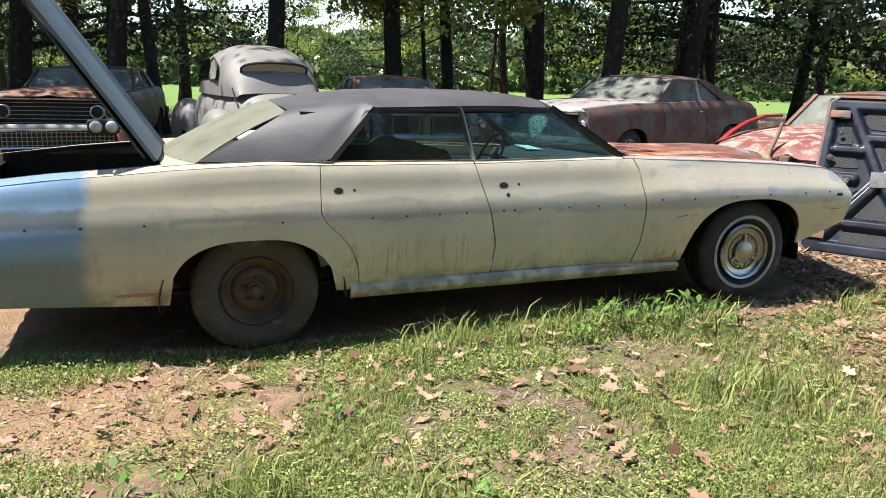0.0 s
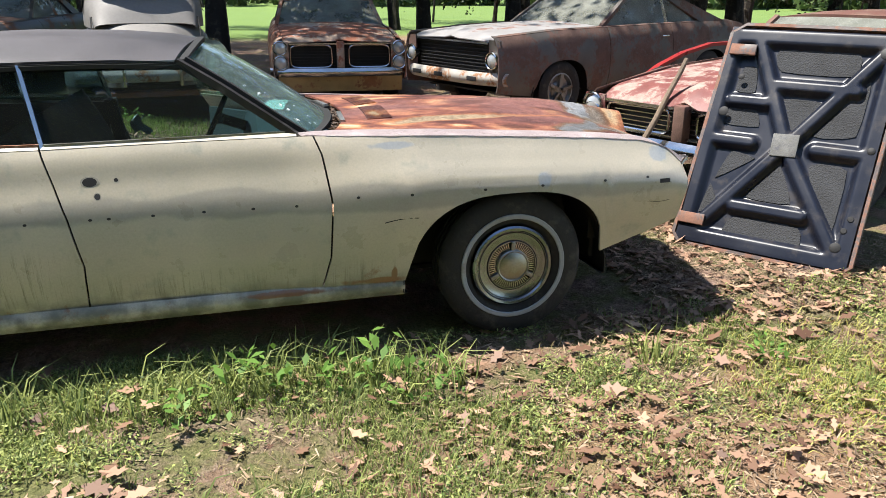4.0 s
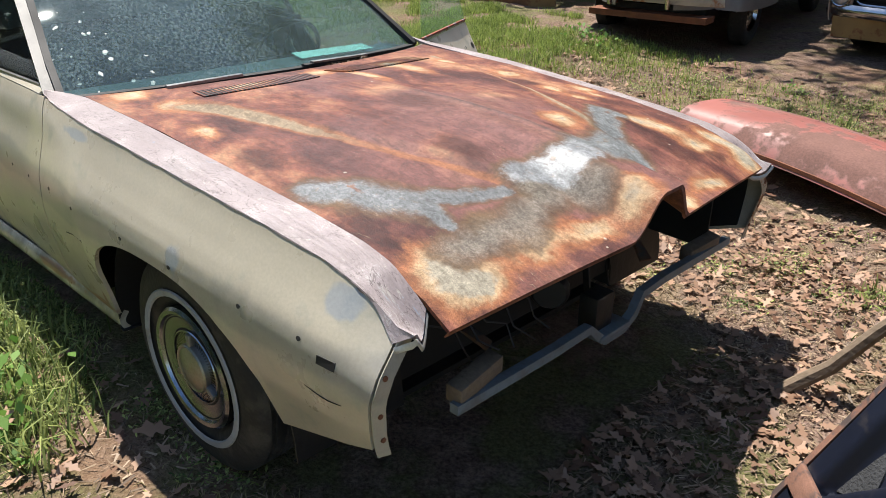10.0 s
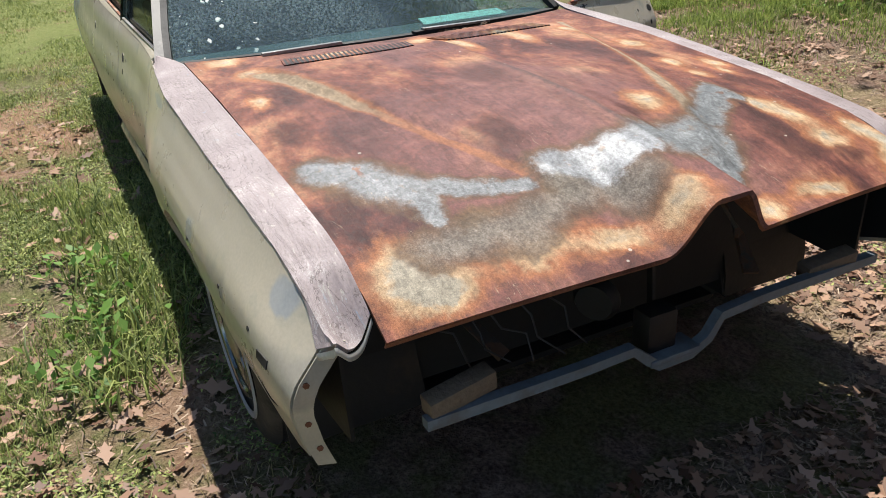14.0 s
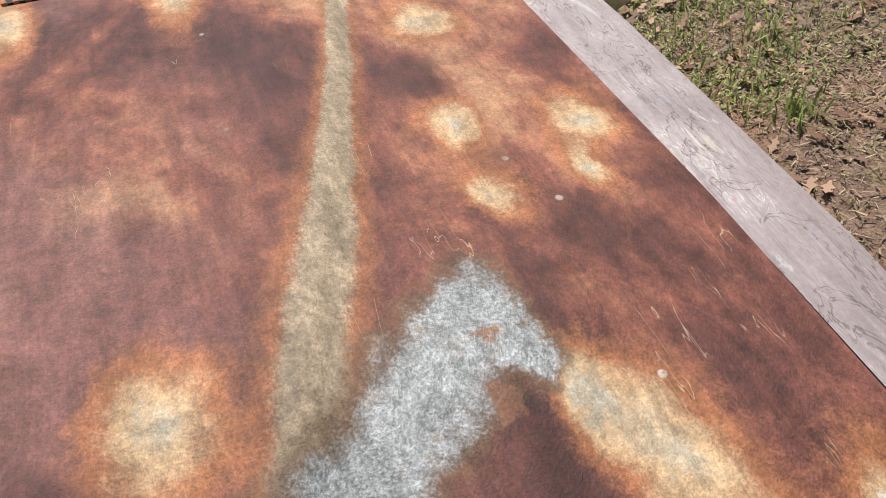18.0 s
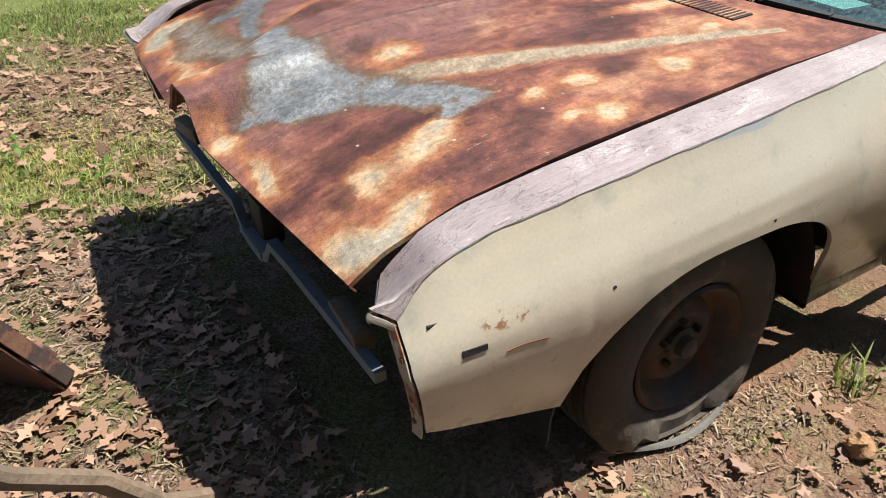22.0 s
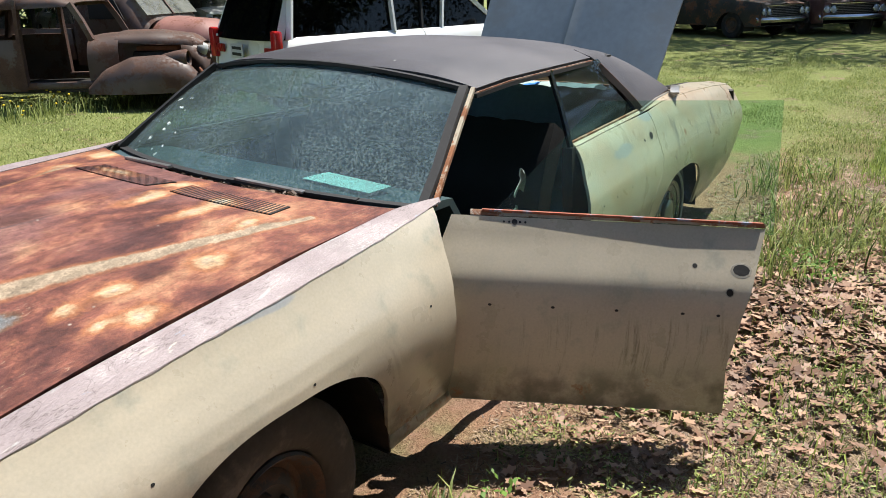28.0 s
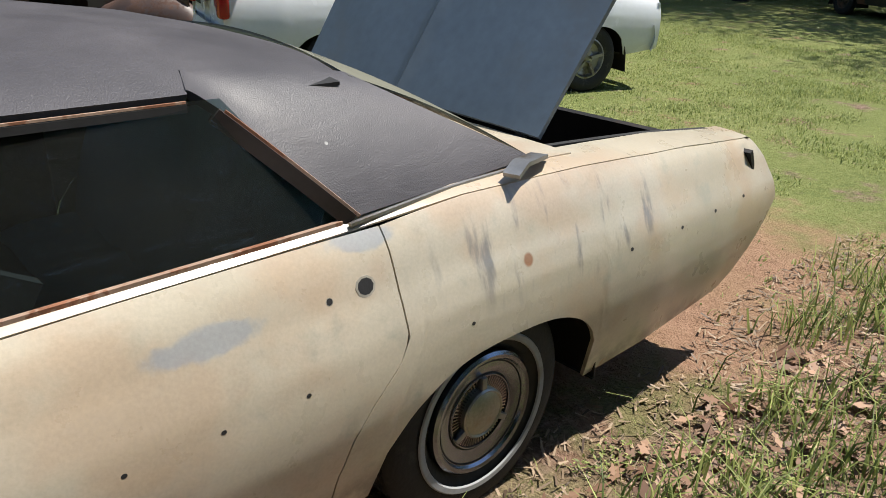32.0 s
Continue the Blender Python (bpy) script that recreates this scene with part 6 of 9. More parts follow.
# ---- other vehicles ----
def small_wheel(parent, x, y, z, r, w, out, tyre_mat, rim_mat, label="worn black tyre", spokes=0):
    m = Matrix.Translation((x, y, z)) @ Euler((0, 0, 0 if out < 0 else math.pi)).to_matrix().to_4x4()
    t = part("tyre", Shape().lathe([(r * 0.6, w * 0.3), (r * 0.6, -w * 0.4), (r * 0.75, -w * 0.52), (r * 0.93, -w * 0.47), (r, -w * 0.35), (r, w * 0.35), (r * 0.93, w * 0.47), (r * 0.7, w * 0.5)], m, 32), tyre_mat, parent, label)
    rim = part("rim", Shape().lathe([(r * 0.61, 0.02), (r * 0.61, -w * 0.40), (r * 0.56, -w * 0.42), (r * 0.50, -w * 0.2), (r * 0.30, -w * 0.14), (r * 0.24, -w * 0.26), (r * 0.1, -w * 0.3), (0, -w * 0.3)], m, 28), rim_mat, parent)
    for i in range(spokes):
        a = 2 * math.pi * i / spokes + 0.2
        part("spoke", Shape().ribbon([m @ Vector((r * q * math.cos(a), -w * 0.36, r * q * math.sin(a))) for q in (0.12, 0.35, 0.57)], 0.05, 0.03), rim_mat, rim)
    return t


def classic(name, label, category, m, s, group=""):
    """A car from a table of sizes: fenders, doors, quarters, hood, boot, glass house, wheels, lamps, bumpers."""
    car = thing(name, label, category, m, group)
    L, W, H = s["L"], s["W"], s["H"]
    belt, sill, nose_z, tail_z = s["belt"], s["sill"], s["nose_z"], s["tail_z"]
    fx, rx, cowl, wst, rwt, rwb = s["fx"], s["rx"], s["cowl"], s["wst"], s["rwt"], s["rwb"]
    paint, paint2, inner = s["paint"], s.get("paint2", s["paint"]), s.get("inner", INNER)
    glass, trim, r = s.get("glass", GLASS), s.get("trim", CHROME), s.get("r", 0.34)
    nose, tail = L / 2, -L / 2
    res = s.get("res", 1.0)
    N = lambda n: max(4, int(n * res))
    def crestz(x):
        return ip(x, (tail, tail_z), (tail + 0.25 * (rwb - tail), (tail_z + belt) / 2 + 0.02), (rwb, belt + s.get("hip", 0.0)), (cowl, belt), ((cowl + nose) / 2, belt - (belt - nose_z) * 0.25), (nose, nose_z))
    def hw(x, z):
        c = crestz(x)
        q = (z - sill) / max(c - sill, 0.1)
        p = ip(q, (0, 0.94), (0.2, 0.985), (0.45, 1.0), (0.65, 0.995), (0.8, s.get("shoulder", 0.975)), (0.92, s.get("shoulder", 0.975) - 0.03), (1, s.get("shoulder", 0.975) - 0.075))
        return W / 2 * p * ip(x, (tail, 0.90), (tail + 0.5, 0.965), (0, 1.0), (nose - 0.7, 0.985), (nose, s.get("taper", 0.94)))
    def low(x):
        z = sill
        for cx in (fx, rx):
            d = abs(x - cx) / (r * 1.25)
            if d < 1:
                z = max(z, sill + (r * 1.95 + s.get("lift", 0) - sill) * (1 - d ** 2.6) ** 0.45)
        return max(z, ip(x, (tail, sill + 0.10), (tail + 0.5, sill), (nose - 0.5, sill), (nose, sill + 0.06)))
    for side in (-1, 1):
        for nm, a, b, n in s.get("panels", (("front_fender", cowl - 0.05, nose, 34), ("door", (rwb + cowl) / 2 + s.get("bpost", 0.0), cowl - 0.06, 16), ("rear_quarter", tail, (rwb + cowl) / 2 + s.get("bpost", 0.0) - 0.01, 44))):
            if (nm, side) in s.get("missing", ()):
                continue
            def fn(u, v, a=a, b=b, side=side):
                x = a + (b - a) * (u if side > 0 else 1 - u)
                zb = low(x)
                z = zb + (crestz(x) - zb) * v
                return (x, side * hw(x, z), z)
            pn = part(nm, Shape().sheet(fn, N(n), N(14), 0.012), paint, car)
            if nm == "door":
                xm = a + 0.14
                part("door_handle", Shape().box((xm, side * (hw(xm, belt - 0.12) + 0.012), belt - 0.12), (0.14, 0.025, 0.025), None, 0.006), trim, pn, "pitted chrome handle")
        # shoulder to hood, boot and sill tops
        def top(u, v, side=side):
            x = tail + L * (u if side > 0 else 1 - u)
            h0 = hw(x, crestz(x))
            hi = ip(x, (tail, W * 0.40), (rwb, W * 0.43), (cowl, W * 0.43), (nose, W * 0.40))
            return (x, side * (h0 + (min(hi, h0 - 0.01) - h0) * v), crestz(x) + 0.003 + 0.012 * math.sin(1.57 * v))
        part("shoulder", Shape().sheet(top, N(40), 3, 0.01), paint, car)
        for cx in (fx, rx):
            part("wheel_housing", Shape().sheet(lambda u, v, side=side, cx=cx: (cx - r * 1.4 * math.cos(math.pi * u), side * (W * 0.28 + W * 0.20 * v), 0.2 + (r * 2.05) * math.sin(math.pi * u)), N(12), 2, 0.005), inner, car)
            if s.get("wheels", True):
                small_wheel(car, cx, side * (W / 2 - 0.14), r, r, 0.2, side, s.get("tyre", RUBBER), s.get("rim", DRUM), spokes=s.get("spokes", 0) if cx == fx else 0)
        # glass house
        rail, crown = s.get("rail", H - 0.07), H
        rhw = s.get("roof_w", W * 0.37)
        bhw = W * 0.43
        part("windshield_pillar", Shape().ribbon([(wst, side * rhw, rail), (cowl, side * (bhw - 0.01), belt)], 0.05, 0.05), paint2, car)
        part("rear_pillar", Shape().sheet(lambda u, v, side=side: tuple(Vector((rwt + s.get("cp", 0.25) * (1 - u), side * rhw, rail - 0.005)).lerp(Vector((rwb + (s.get("cp", 0.25) + s.get("cpb", 0.15)) * (1 - u), side * bhw, belt + 0.01)), v)), 4, 6, 0.03), paint2, car)
        post = (rwb + cowl) / 2 + s.get("bpost", 0.0)
        part("window_post", Shape().ribbon([(post + 0.05, side * (rhw + 0.004), rail), (post, side * (bhw + 0.002), belt)], 0.03, 0.04), trim, car)
        part("drip_rail", Shape().ribbon([(x, side * (rhw + 0.012), rail - 0.004) for x in np.linspace(rwt, wst, 6)], 0.02, 0.015), paint2, car)
        if not s.get("open_sides"):
            for a, b, a2, b2 in ((post + 0.03, cowl - 0.05, post + 0.07, wst - 0.02), (rwb + s.get("cp", 0.25) + s.get("cpb", 0.15), post - 0.02, rwt + s.get("cp", 0.25), post + 0.03)):
                g = part("side_window", Shape().sheet(lambda u, v, side=side, a=a, b=b, a2=a2, b2=b2: tuple(Vector((a + (b - a) * u, side * (bhw - 0.012), belt)).lerp(Vector((a2 + (b2 - a2) * u, side * (rhw - 0.006), rail)), v)), 4, 4, 0.004), glass, car)
    def rooff(u, v):
        d = 2 * v - 1
        x = rwt + (wst - rwt) * u
        e = (1 - abs(2 * u - 1) ** 4)
        return (x + 0.05 * (1 - d * d) * (2 * u - 1), d * s.get("roof_w", W * 0.37), s.get("rail", H - 0.07) + (H - s.get("rail", H - 0.07)) * (1 - abs(d) ** 3) * (0.55 + 0.45 * e))
    part("roof", Shape().sheet(rooff, N(16), N(16), 0.025), paint2, car)
    g = part("windshield", Shape().sheet(lambda u, v: tuple(Vector((wst + 0.04 * (1 - (2 * v - 1) ** 2), (2 * v - 1) * s.get("roof_w", W * 0.37), s.get("rail", H - 0.07) + 0.02 * (1 - (2 * v - 1) ** 2))).lerp(Vector((cowl + 0.13 * (1 - (2 * v - 1) ** 2), (2 * v - 1) * W * 0.425, belt - 0.005)), u)), 6, 12, 0.005), s.get("front_glass", WSHIELD), car, "dusty windshield")
    if s.get("rear_glass", True):
        part("rear_window", Shape().sheet(lambda u, v: tuple(Vector((rwt - 0.04 * (1 - (2 * v - 1) ** 2), (2 * v - 1) * s.get("roof_w", W * 0.37), s.get("rail", H - 0.07) + 0.02)).lerp(Vector((rwb - 0.10 * (1 - (2 * v - 1) ** 2), (2 * v - 1) * W * 0.42, belt - 0.005)), u)), 6, 10, 0.005), glass, car)
    # lids
    def hood(u, v):
        d = 2 * v - 1
        x = cowl - 0.02 + (nose - cowl - 0.01) * u
        w = ip(x, (cowl, W * 0.42), (nose, W * 0.40 * s.get("hood_w", 1.0)))
        return (x, d * w, crestz(x) + 0.01 + s.get("hood_up", 0.045) * (1 - d * d) * (1 - 0.6 * u ** 3) + s.get("prow", 0.02) * math.exp(-(d / 0.10) ** 2) * u - s.get("lip", 0.05) * (max(0, u - 0.86) / 0.14) ** 2)
    if s.get("hood", True):
        part("hood", Shape().sheet(hood, N(24), N(24), 0.012), s.get("hood_mat", paint), car, s.get("hood_label", ""))
    part("cowl", Shape().sheet(lambda u, v: (cowl - 0.12 + 0.3 * u, (2 * v - 1) * W * 0.43, belt - 0.012), 3, 6, 0.01), inner, car)
    def boot(u, v):
        d = 2 * v - 1
        x = tail + 0.01 + (rwb - tail + 0.05) * u
        return (x, d * ip(x, (tail, W * 0.40), (rwb, W * 0.42)), crestz(x) + 0.008 + 0.03 * (1 - d * d))
    part("trunk_lid", Shape().sheet(boot, N(12), N(10), 0.012), paint, car)
    part("tail_panel", Shape().sheet(lambda u, v: (tail + 0.02 + 0.03 * v, (2 * u - 1) * W * 0.44, sill + 0.1 + (tail_z - sill - 0.1) * v), 6, 4, 0.012), paint, car)
    part("floor_pan", Shape().sheet(lambda u, v: (tail + 0.2 + (L - 0.5) * u, (2 * v - 1) * W * 0.42, sill + 0.02), 2, 2, 0.02), inner, car)
    part("bulkhead", Shape().sheet(lambda u, v: (cowl + 0.05, (2 * u - 1) * W * 0.43, sill + (belt - sill - 0.02) * v), 2, 2, 0.02), inner, car)
    if s.get("cabin", True):
        for x0 in ((wst + rwt) / 2 + 0.1, rwt + 0.2):
            part("bench_seat", Shape().box((x0, 0, belt - 0.12), (0.16, W * 0.72, 0.5), Euler((0, -0.2, 0)).to_matrix().to_4x4(), 0.05), s.get("seat", BLACK), car)
        part("steering_wheel", Shape().tube([(cowl - 0.45 + 0.06 * math.sin(a), 0.36 + 0.19 * math.cos(a), belt + 0.02 + 0.17 * math.sin(a)) for a in np.linspace(0, 2 * math.pi, 17)], 0.012, 6), BLACK, car)
    # face
    face = s.get("face")
    hz = nose_z - 0.05
    if face:
        gl, gh = sill + 0.20, hz
        part("grille_recess", Shape().sheet(lambda u, v: (nose - 0.10, (2 * u - 1) * W * 0.45, gl + (gh - gl) * v), 2, 2, 0.01), BLACK, car)
        gr = part("grille", Shape().ribbon([(nose - 0.03, y, gh - 0.005) for y in np.linspace(-W * 0.36, W * 0.36, 5)], 0.03, 0.02), trim, car, "rusty grille surround")
        part("grille_bar", Shape().ribbon([(nose - 0.03, y, gl + 0.0) for y in np.linspace(-W * 0.36, W * 0.36, 5)], 0.03, 0.02), trim, gr)
        for i in range(s.get("bars", 7)):
            z = gl + (gh - gl) * (i + 1) / (s.get("bars", 7) + 1)
            part("grille_bar", Shape().ribbon([(nose - 0.07, -W * 0.35, z), (nose - 0.055, 0, z), (nose - 0.07, W * 0.35, z)], 0.012, 0.008), s.get("bar_mat", DULL), gr)
        if s.get("split", False):
            part("grille_nose", Shape().box((nose - 0.02, 0, (gl + gh) / 2), (0.10, 0.10, gh - gl + 0.06), None, 0.02), paint, gr)
            for sd in (-1, 1):
                part("grille_ring", Shape().tube([(nose - 0.03, sd * (W * 0.205 + W * 0.145 * math.copysign(abs(math.cos(a)) ** 0.35, math.cos(a))), (gl + gh) / 2 + (gh - gl) * 0.44 * math.copysign(abs(math.sin(a)) ** 0.35, math.sin(a))) for a in np.linspace(0, 2 * math.pi, 25)], 0.010, 6), trim, gr)
        for side in (-1, 1):
            spots = {"stacked": ((0.42, gh - 0.055), (0.42, gl + 0.085)), "single": ((0.405, (gl + gh) / 2 + 0.01),), "dual": ((0.41, (gl + gh) / 2 + 0.02), (0.315, (gl + gh) / 2 + 0.02))}[face]
            for fy, z in spots:
                lamp = part("headlight", Shape().lathe([(0.0, -0.02), (0.05, -0.017), (0.078, 0.0), (0.082, 0.02)], Matrix.Translation((nose - 0.01, side * W * fy, z)) @ Euler((0, 0, math.pi / 2)).to_matrix().to_4x4(), 20), s.get("lamp", plain("headlight_glass", (0.55, 0.57, 0.58), 0.12, 0.4, 0.2, 8)), car, "round glass headlight")
                part("headlight_ring", Shape().lathe([(0.080, -0.012), (0.088, -0.02), (0.097, -0.012), (0.099, 0.05)], Matrix.Translation((nose - 0.01, side * W * fy, z)) @ Euler((0, 0, math.pi / 2)).to_matrix().to_4x4(), 24), trim, lamp)
            part("lamp_surround", Shape().sheet(lambda u, v, side=side: (nose - 0.045 + 0.015 * v, side * (W * 0.362 + W * 0.10 * u), gl - 0.02 + (gh - gl + 0.05) * v), 2, 2, 0.02), s.get("surround", paint), car)
    def bump(x, z, bend, mat, lab):
        hb = s.get("bumper_h", 0.13)
        fn = lambda u, v: (x * 1 + (1 if x > 0 else -1) * (0.05 + 0.035 * math.sin(math.pi * v) - bend * abs(2 * u - 1) ** 4), (2 * u - 1) * W * 0.495 * (1 if x > 0 else -1), z + hb * (v - 0.5))
        b = part("bumper", Shape().sheet(fn, 26, 6, 0.006), mat, car, lab)
        return b
    if s.get("bumpers", True):
        b = bump(nose, s.get("bumper_z", sill + 0.18), 0.16, s.get("bumper_mat", CHROME), "dented chrome bumper")
        for y in s.get("slots", ()):
            part("bumper_slot", Shape().box((nose + 0.085, y * W, s.get("bumper_z", sill + 0.18)), (0.012, 0.16, 0.05), None, 0.008), BLACK, b)
        if s.get("apron"):
            part("apron", Shape().sheet(lambda u, v: (nose + 0.0 - 0.05 * (1 - v), (2 * u - 1) * W * 0.44, sill - 0.10 + 0.2 * v), 8, 3, 0.008), s["apron"], car, "yellow-brown valance")
        bump(tail, sill + 0.22, 0.14, s.get("bumper_mat", CHROME), "dented chrome bumper")
    for side in (-1, 1):
        part("tail_light", Shape().box((tail - 0.004, side * W * 0.36, tail_z - 0.14), (0.03, 0.24, 0.10), None, 0.012), plain("red_lens", (0.30, 0.015, 0.012), 0.25), car, "red tail light")
    return car


def at(x, y, yaw, up=0.0):
    return pose(x, y, float(gz(x, y)) + up, 0, 0, yaw)


P_TEMPEST = rusty("faded_orange_white_paint", (0.40, 0.29, 0.22), (0.24, 0.09, 0.05), 0.55, 2.2)
P_NOVA = rusty("rusty_grey_red_paint", (0.10, 0.088, 0.08), (0.115, 0.066, 0.052), 0.5, 2.6)
P_RED = rusty("flaking_red_paint", (0.20, 0.068, 0.060), (0.28, 0.195, 0.165), 0.46, 7.0)
P_REDBODY = rusty("dull_red_brown_paint", (0.16, 0.075, 0.06), (0.13, 0.075, 0.055), 0.5, 3.0)
P_GREY = plain("flat_grey_primer", (0.20, 0.19, 0.18), 0.6, 0, 0.25, 4, 0.0, (0.15, 0.14, 0.135))
# kept extra dark: the tree shade over hulk and pickup is in the colour
P_BROWN = rusty("rusty_brown_hulk", (0.080, 0.050, 0.040), (0.070, 0.034, 0.023), 0.5, 2.5)
P_FORD = rusty("black_rust_paint", (0.045, 0.04, 0.038), (0.15, 0.07, 0.04), 0.4, 2.0)
P_WHITE = plain("white_car_paint", (0.70, 0.72, 0.73), 0.22, 0, 0.08, 3)
P_MAROON = rusty("maroon_paint", (0.11, 0.045, 0.042), (0.17, 0.09, 0.065), 0.35, 2.0)
P_PALE = rusty("pale_tan_paint", (0.42, 0.37, 0.29), (0.24, 0.11, 0.06), 0.3, 2.5)
DUSTGLASS = glassy("dust_dimmed_glass", (0.40, 0.44, 0.42), 0.35, (0.36, 0.37, 0.33))
DARKGLASS = glassy("dark_privacy_glass", (0.08, 0.085, 0.09), 0.01, (0.2, 0.2, 0.2), 0, 0.02, 1.2)
YELLOWISH = rusty("mustard_bumper", (0.34, 0.24, 0.10), (0.20, 0.10, 0.05), 0.4, 3)
RUSTCHROME = rusty("rust_flecked_chrome", (0.42, 0.40, 0.36), (0.24, 0.12, 0.06), 0.35, 3.5, 0.4)

MIDSIZE = dict(L=5.05, W=1.88, H=1.40, belt=0.98, sill=0.30, nose_z=0.88, tail_z=0.90, fx=1.55, rx=-1.35, cowl=0.72, wst=0.18, rwt=-0.95, rwb=-1.55, hip=0.02)
classic("muscle_coupe", "faded orange coupe with a split grille under the trees", "car", at(3.86, 14.0, -92, 0.0), dict(MIDSIZE, paint=P_TEMPEST, face="stacked", split=True, bars=8, bar_mat=BLACK, glass=DUSTGLASS, front_glass=DUSTGLASS, apron=YELLOWISH, bumper_z=0.46, bumper_h=0.11))
classic("compact_coupe", "rust-red and grey compact coupe with dusty glass", "car", at(6.98, 10.62, -157, 0.0), dict(MIDSIZE, L=4.75, W=1.84, H=1.42, belt=1.0, nose_z=0.93, fx=1.42, rx=-1.38, rwt=-0.75, rwb=-1.75, hip=0.03, cpb=0.3, paint=P_NOVA, hood_mat=rusty("bleached_grey_hood", (0.30, 0.29, 0.29), (0.17, 0.085, 0.06), 0.32, 2.4), face="single", bars=9, bar_mat=BLACK, glass=DUSTGLASS, front_glass=DUSTGLASS, bumper_mat=RUSTCHROME, bumper_z=0.50, bumper_h=0.14, slots=(-0.28, 0.28, -0.05), spokes=5, rim=DULL, r=0.33, lift=0.03))
red = classic("convertible", "dull red convertible wreck with a flaking hood", "car", at(7.97, 6.88, -156.5, -0.02), dict(MIDSIZE, L=5.45, W=1.96, H=1.36, belt=0.93, sill=0.32, nose_z=0.78, tail_z=0.88, fx=1.75, rx=-1.45, cowl=0.85, wst=0.35, rwt=-0.9, rwb=-1.45, paint=P_REDBODY, hood_mat=P_RED, hood_label="flaking red hood with pale primer", face="stacked", split=True, bars=5, bar_mat=CHROME, prow=0.05, hood_up=0.06, lip=0.09, glass=DUSTGLASS, front_glass=DUSTGLASS, bumper_z=0.44, bumper_h=0.13, surround=P_RED, taper=0.90))
classic("hardtop_sedan", "black and rust hardtop with hooded headlights", "car", at(-1.28, 14.9, -97, -0.08), dict(MIDSIZE, L=5.2, W=1.98, H=1.42, belt=1.02, sill=0.34, nose_z=0.99, tail_z=0.95, paint=P_FORD, hood_mat=rusty("copper_rust_hood", (0.22, 0.13, 0.09), (0.17, 0.07, 0.04), 0.5, 2.0), face="dual", bars=6, bar_mat=RUSTCHROME, trim=RUSTCHROME, glass=DUSTGLASS, front_glass=DUSTGLASS, bumper_mat=RUSTCHROME, lamp=BLACK, hood_up=0.06, shoulder=1.0))
classic("old_sedan", "pale rusty sedan far under the trees", "car", at(-5.2, 15.6, -80, 0.0), dict(MIDSIZE, paint=P_PALE, face="dual", glass=DUSTGLASS, front_glass=DUSTGLASS, res=0.5))
classic("brown_sedan", "dull maroon sedan with a whitewall tyre at the lawn's edge", "car", at(3.3, -7.9, 160, 0.0), dict(MIDSIZE, L=5.3, W=1.95, H=1.38, paint=P_MAROON, face="dual", rim=CHROME, glass=DUSTGLASS, front_glass=DUSTGLASS, res=0.6))
for px, py, yaw, mat, lab, hh in ((-18.5, 1.2, 60, P_FORD, "black wreck at the wood's edge", 1.4), (-20.5, 3.2, 40, P_MAROON, "rusty maroon wreck at the wood's edge", 1.55), (-13.2, -13.4, 60, P_WHITE, "white car far off in the shade", 1.4), (-9.5, -15.4, 70, P_PALE, "tan car far off in the shade", 1.4), (-15.5, -7.5, 60, P_TEMPEST, "red car far off in the shade", 1.4), (-3.2, -16.5, 70, P_GREY, "pale car far off in the shade", 1.4)):
    classic("far_car", lab, "car", at(px, py, yaw), dict(MIDSIZE, H=hh, paint=mat, face="dual", glass=DUSTGLASS, front_glass=DUSTGLASS, res=0.35, cabin=False), "cars at the edge of the wood")
classic("van", "grey van with a wide chrome grille", "van", at(-21.0, 6.3, 18, 0.0), dict(MIDSIZE, L=4.9, W=2.0, H=2.0, belt=1.25, nose_z=1.12, tail_z=1.25, cowl=1.55, wst=1.15, rwt=-2.2, rwb=-2.4, paint=P_GREY, face="single", bars=6, bar_mat=CHROME, glass=DUSTGLASS, front_glass=DUSTGLASS, res=0.4, cabin=False, roof_w=0.84, r=0.36))
SUV = dict(L=4.75, W=1.84, H=1.66, belt=1.07, sill=0.38, nose_z=0.95, tail_z=1.08, fx=1.45, rx=-1.35, cowl=1.05, wst=0.35, rwt=-2.15, rwb=-2.36, paint=P_WHITE, face="single", bars=3, glass=DARKGLASS, front_glass=DARKGLASS, trim=BLACK, bumper_mat=P_WHITE, bumper_z=0.56, bumper_h=0.28, r=0.36, roof_w=0.70, cp=0.08, cpb=0.02, bpost=0.35, rim=DULL, spokes=5, tyre=RUBBER, hood_up=0.05, seat=BLACK)
suv = classic("suv", "clean white modern SUV with dark privacy glass", "car", at(-3.95, 0.97, 163, 0.0), SUV)
for side in (-1, 1):
    part("roof_rack_bar", Shape().ribbon([(-2.0, side * 0.60, 1.63), (-1.9, side * 0.60, 1.68), (0.0, side * 0.60, 1.69), (0.15, side * 0.60, 1.63)], 0.03, 0.03), DULL, suv, "grey roof rail")
    part("tail_lamp", Shape().box((-2.37, side * 0.82, 1.0), (0.10, 0.14, 0.36), None, 0.03), plain("bright_red_lens", (0.45, 0.02, 0.02), 0.2), suv, "tall red tail lamp")
    part("window_divider", Shape().ribbon([(-0.75, side * 0.715, 1.60), (-0.75, side * 0.80, 1.08)], 0.03, 0.09), P_WHITE, suv)
    part("side_mirror", Shape().box((0.75, side * 1.02, 1.15), (0.14, 0.16, 0.14), None, 0.03), P_WHITE, suv)
part("rear_spoiler", Shape().box((-2.22, 0, 1.645), (0.28, 1.35, 0.05), None, 0.02), P_WHITE, suv)
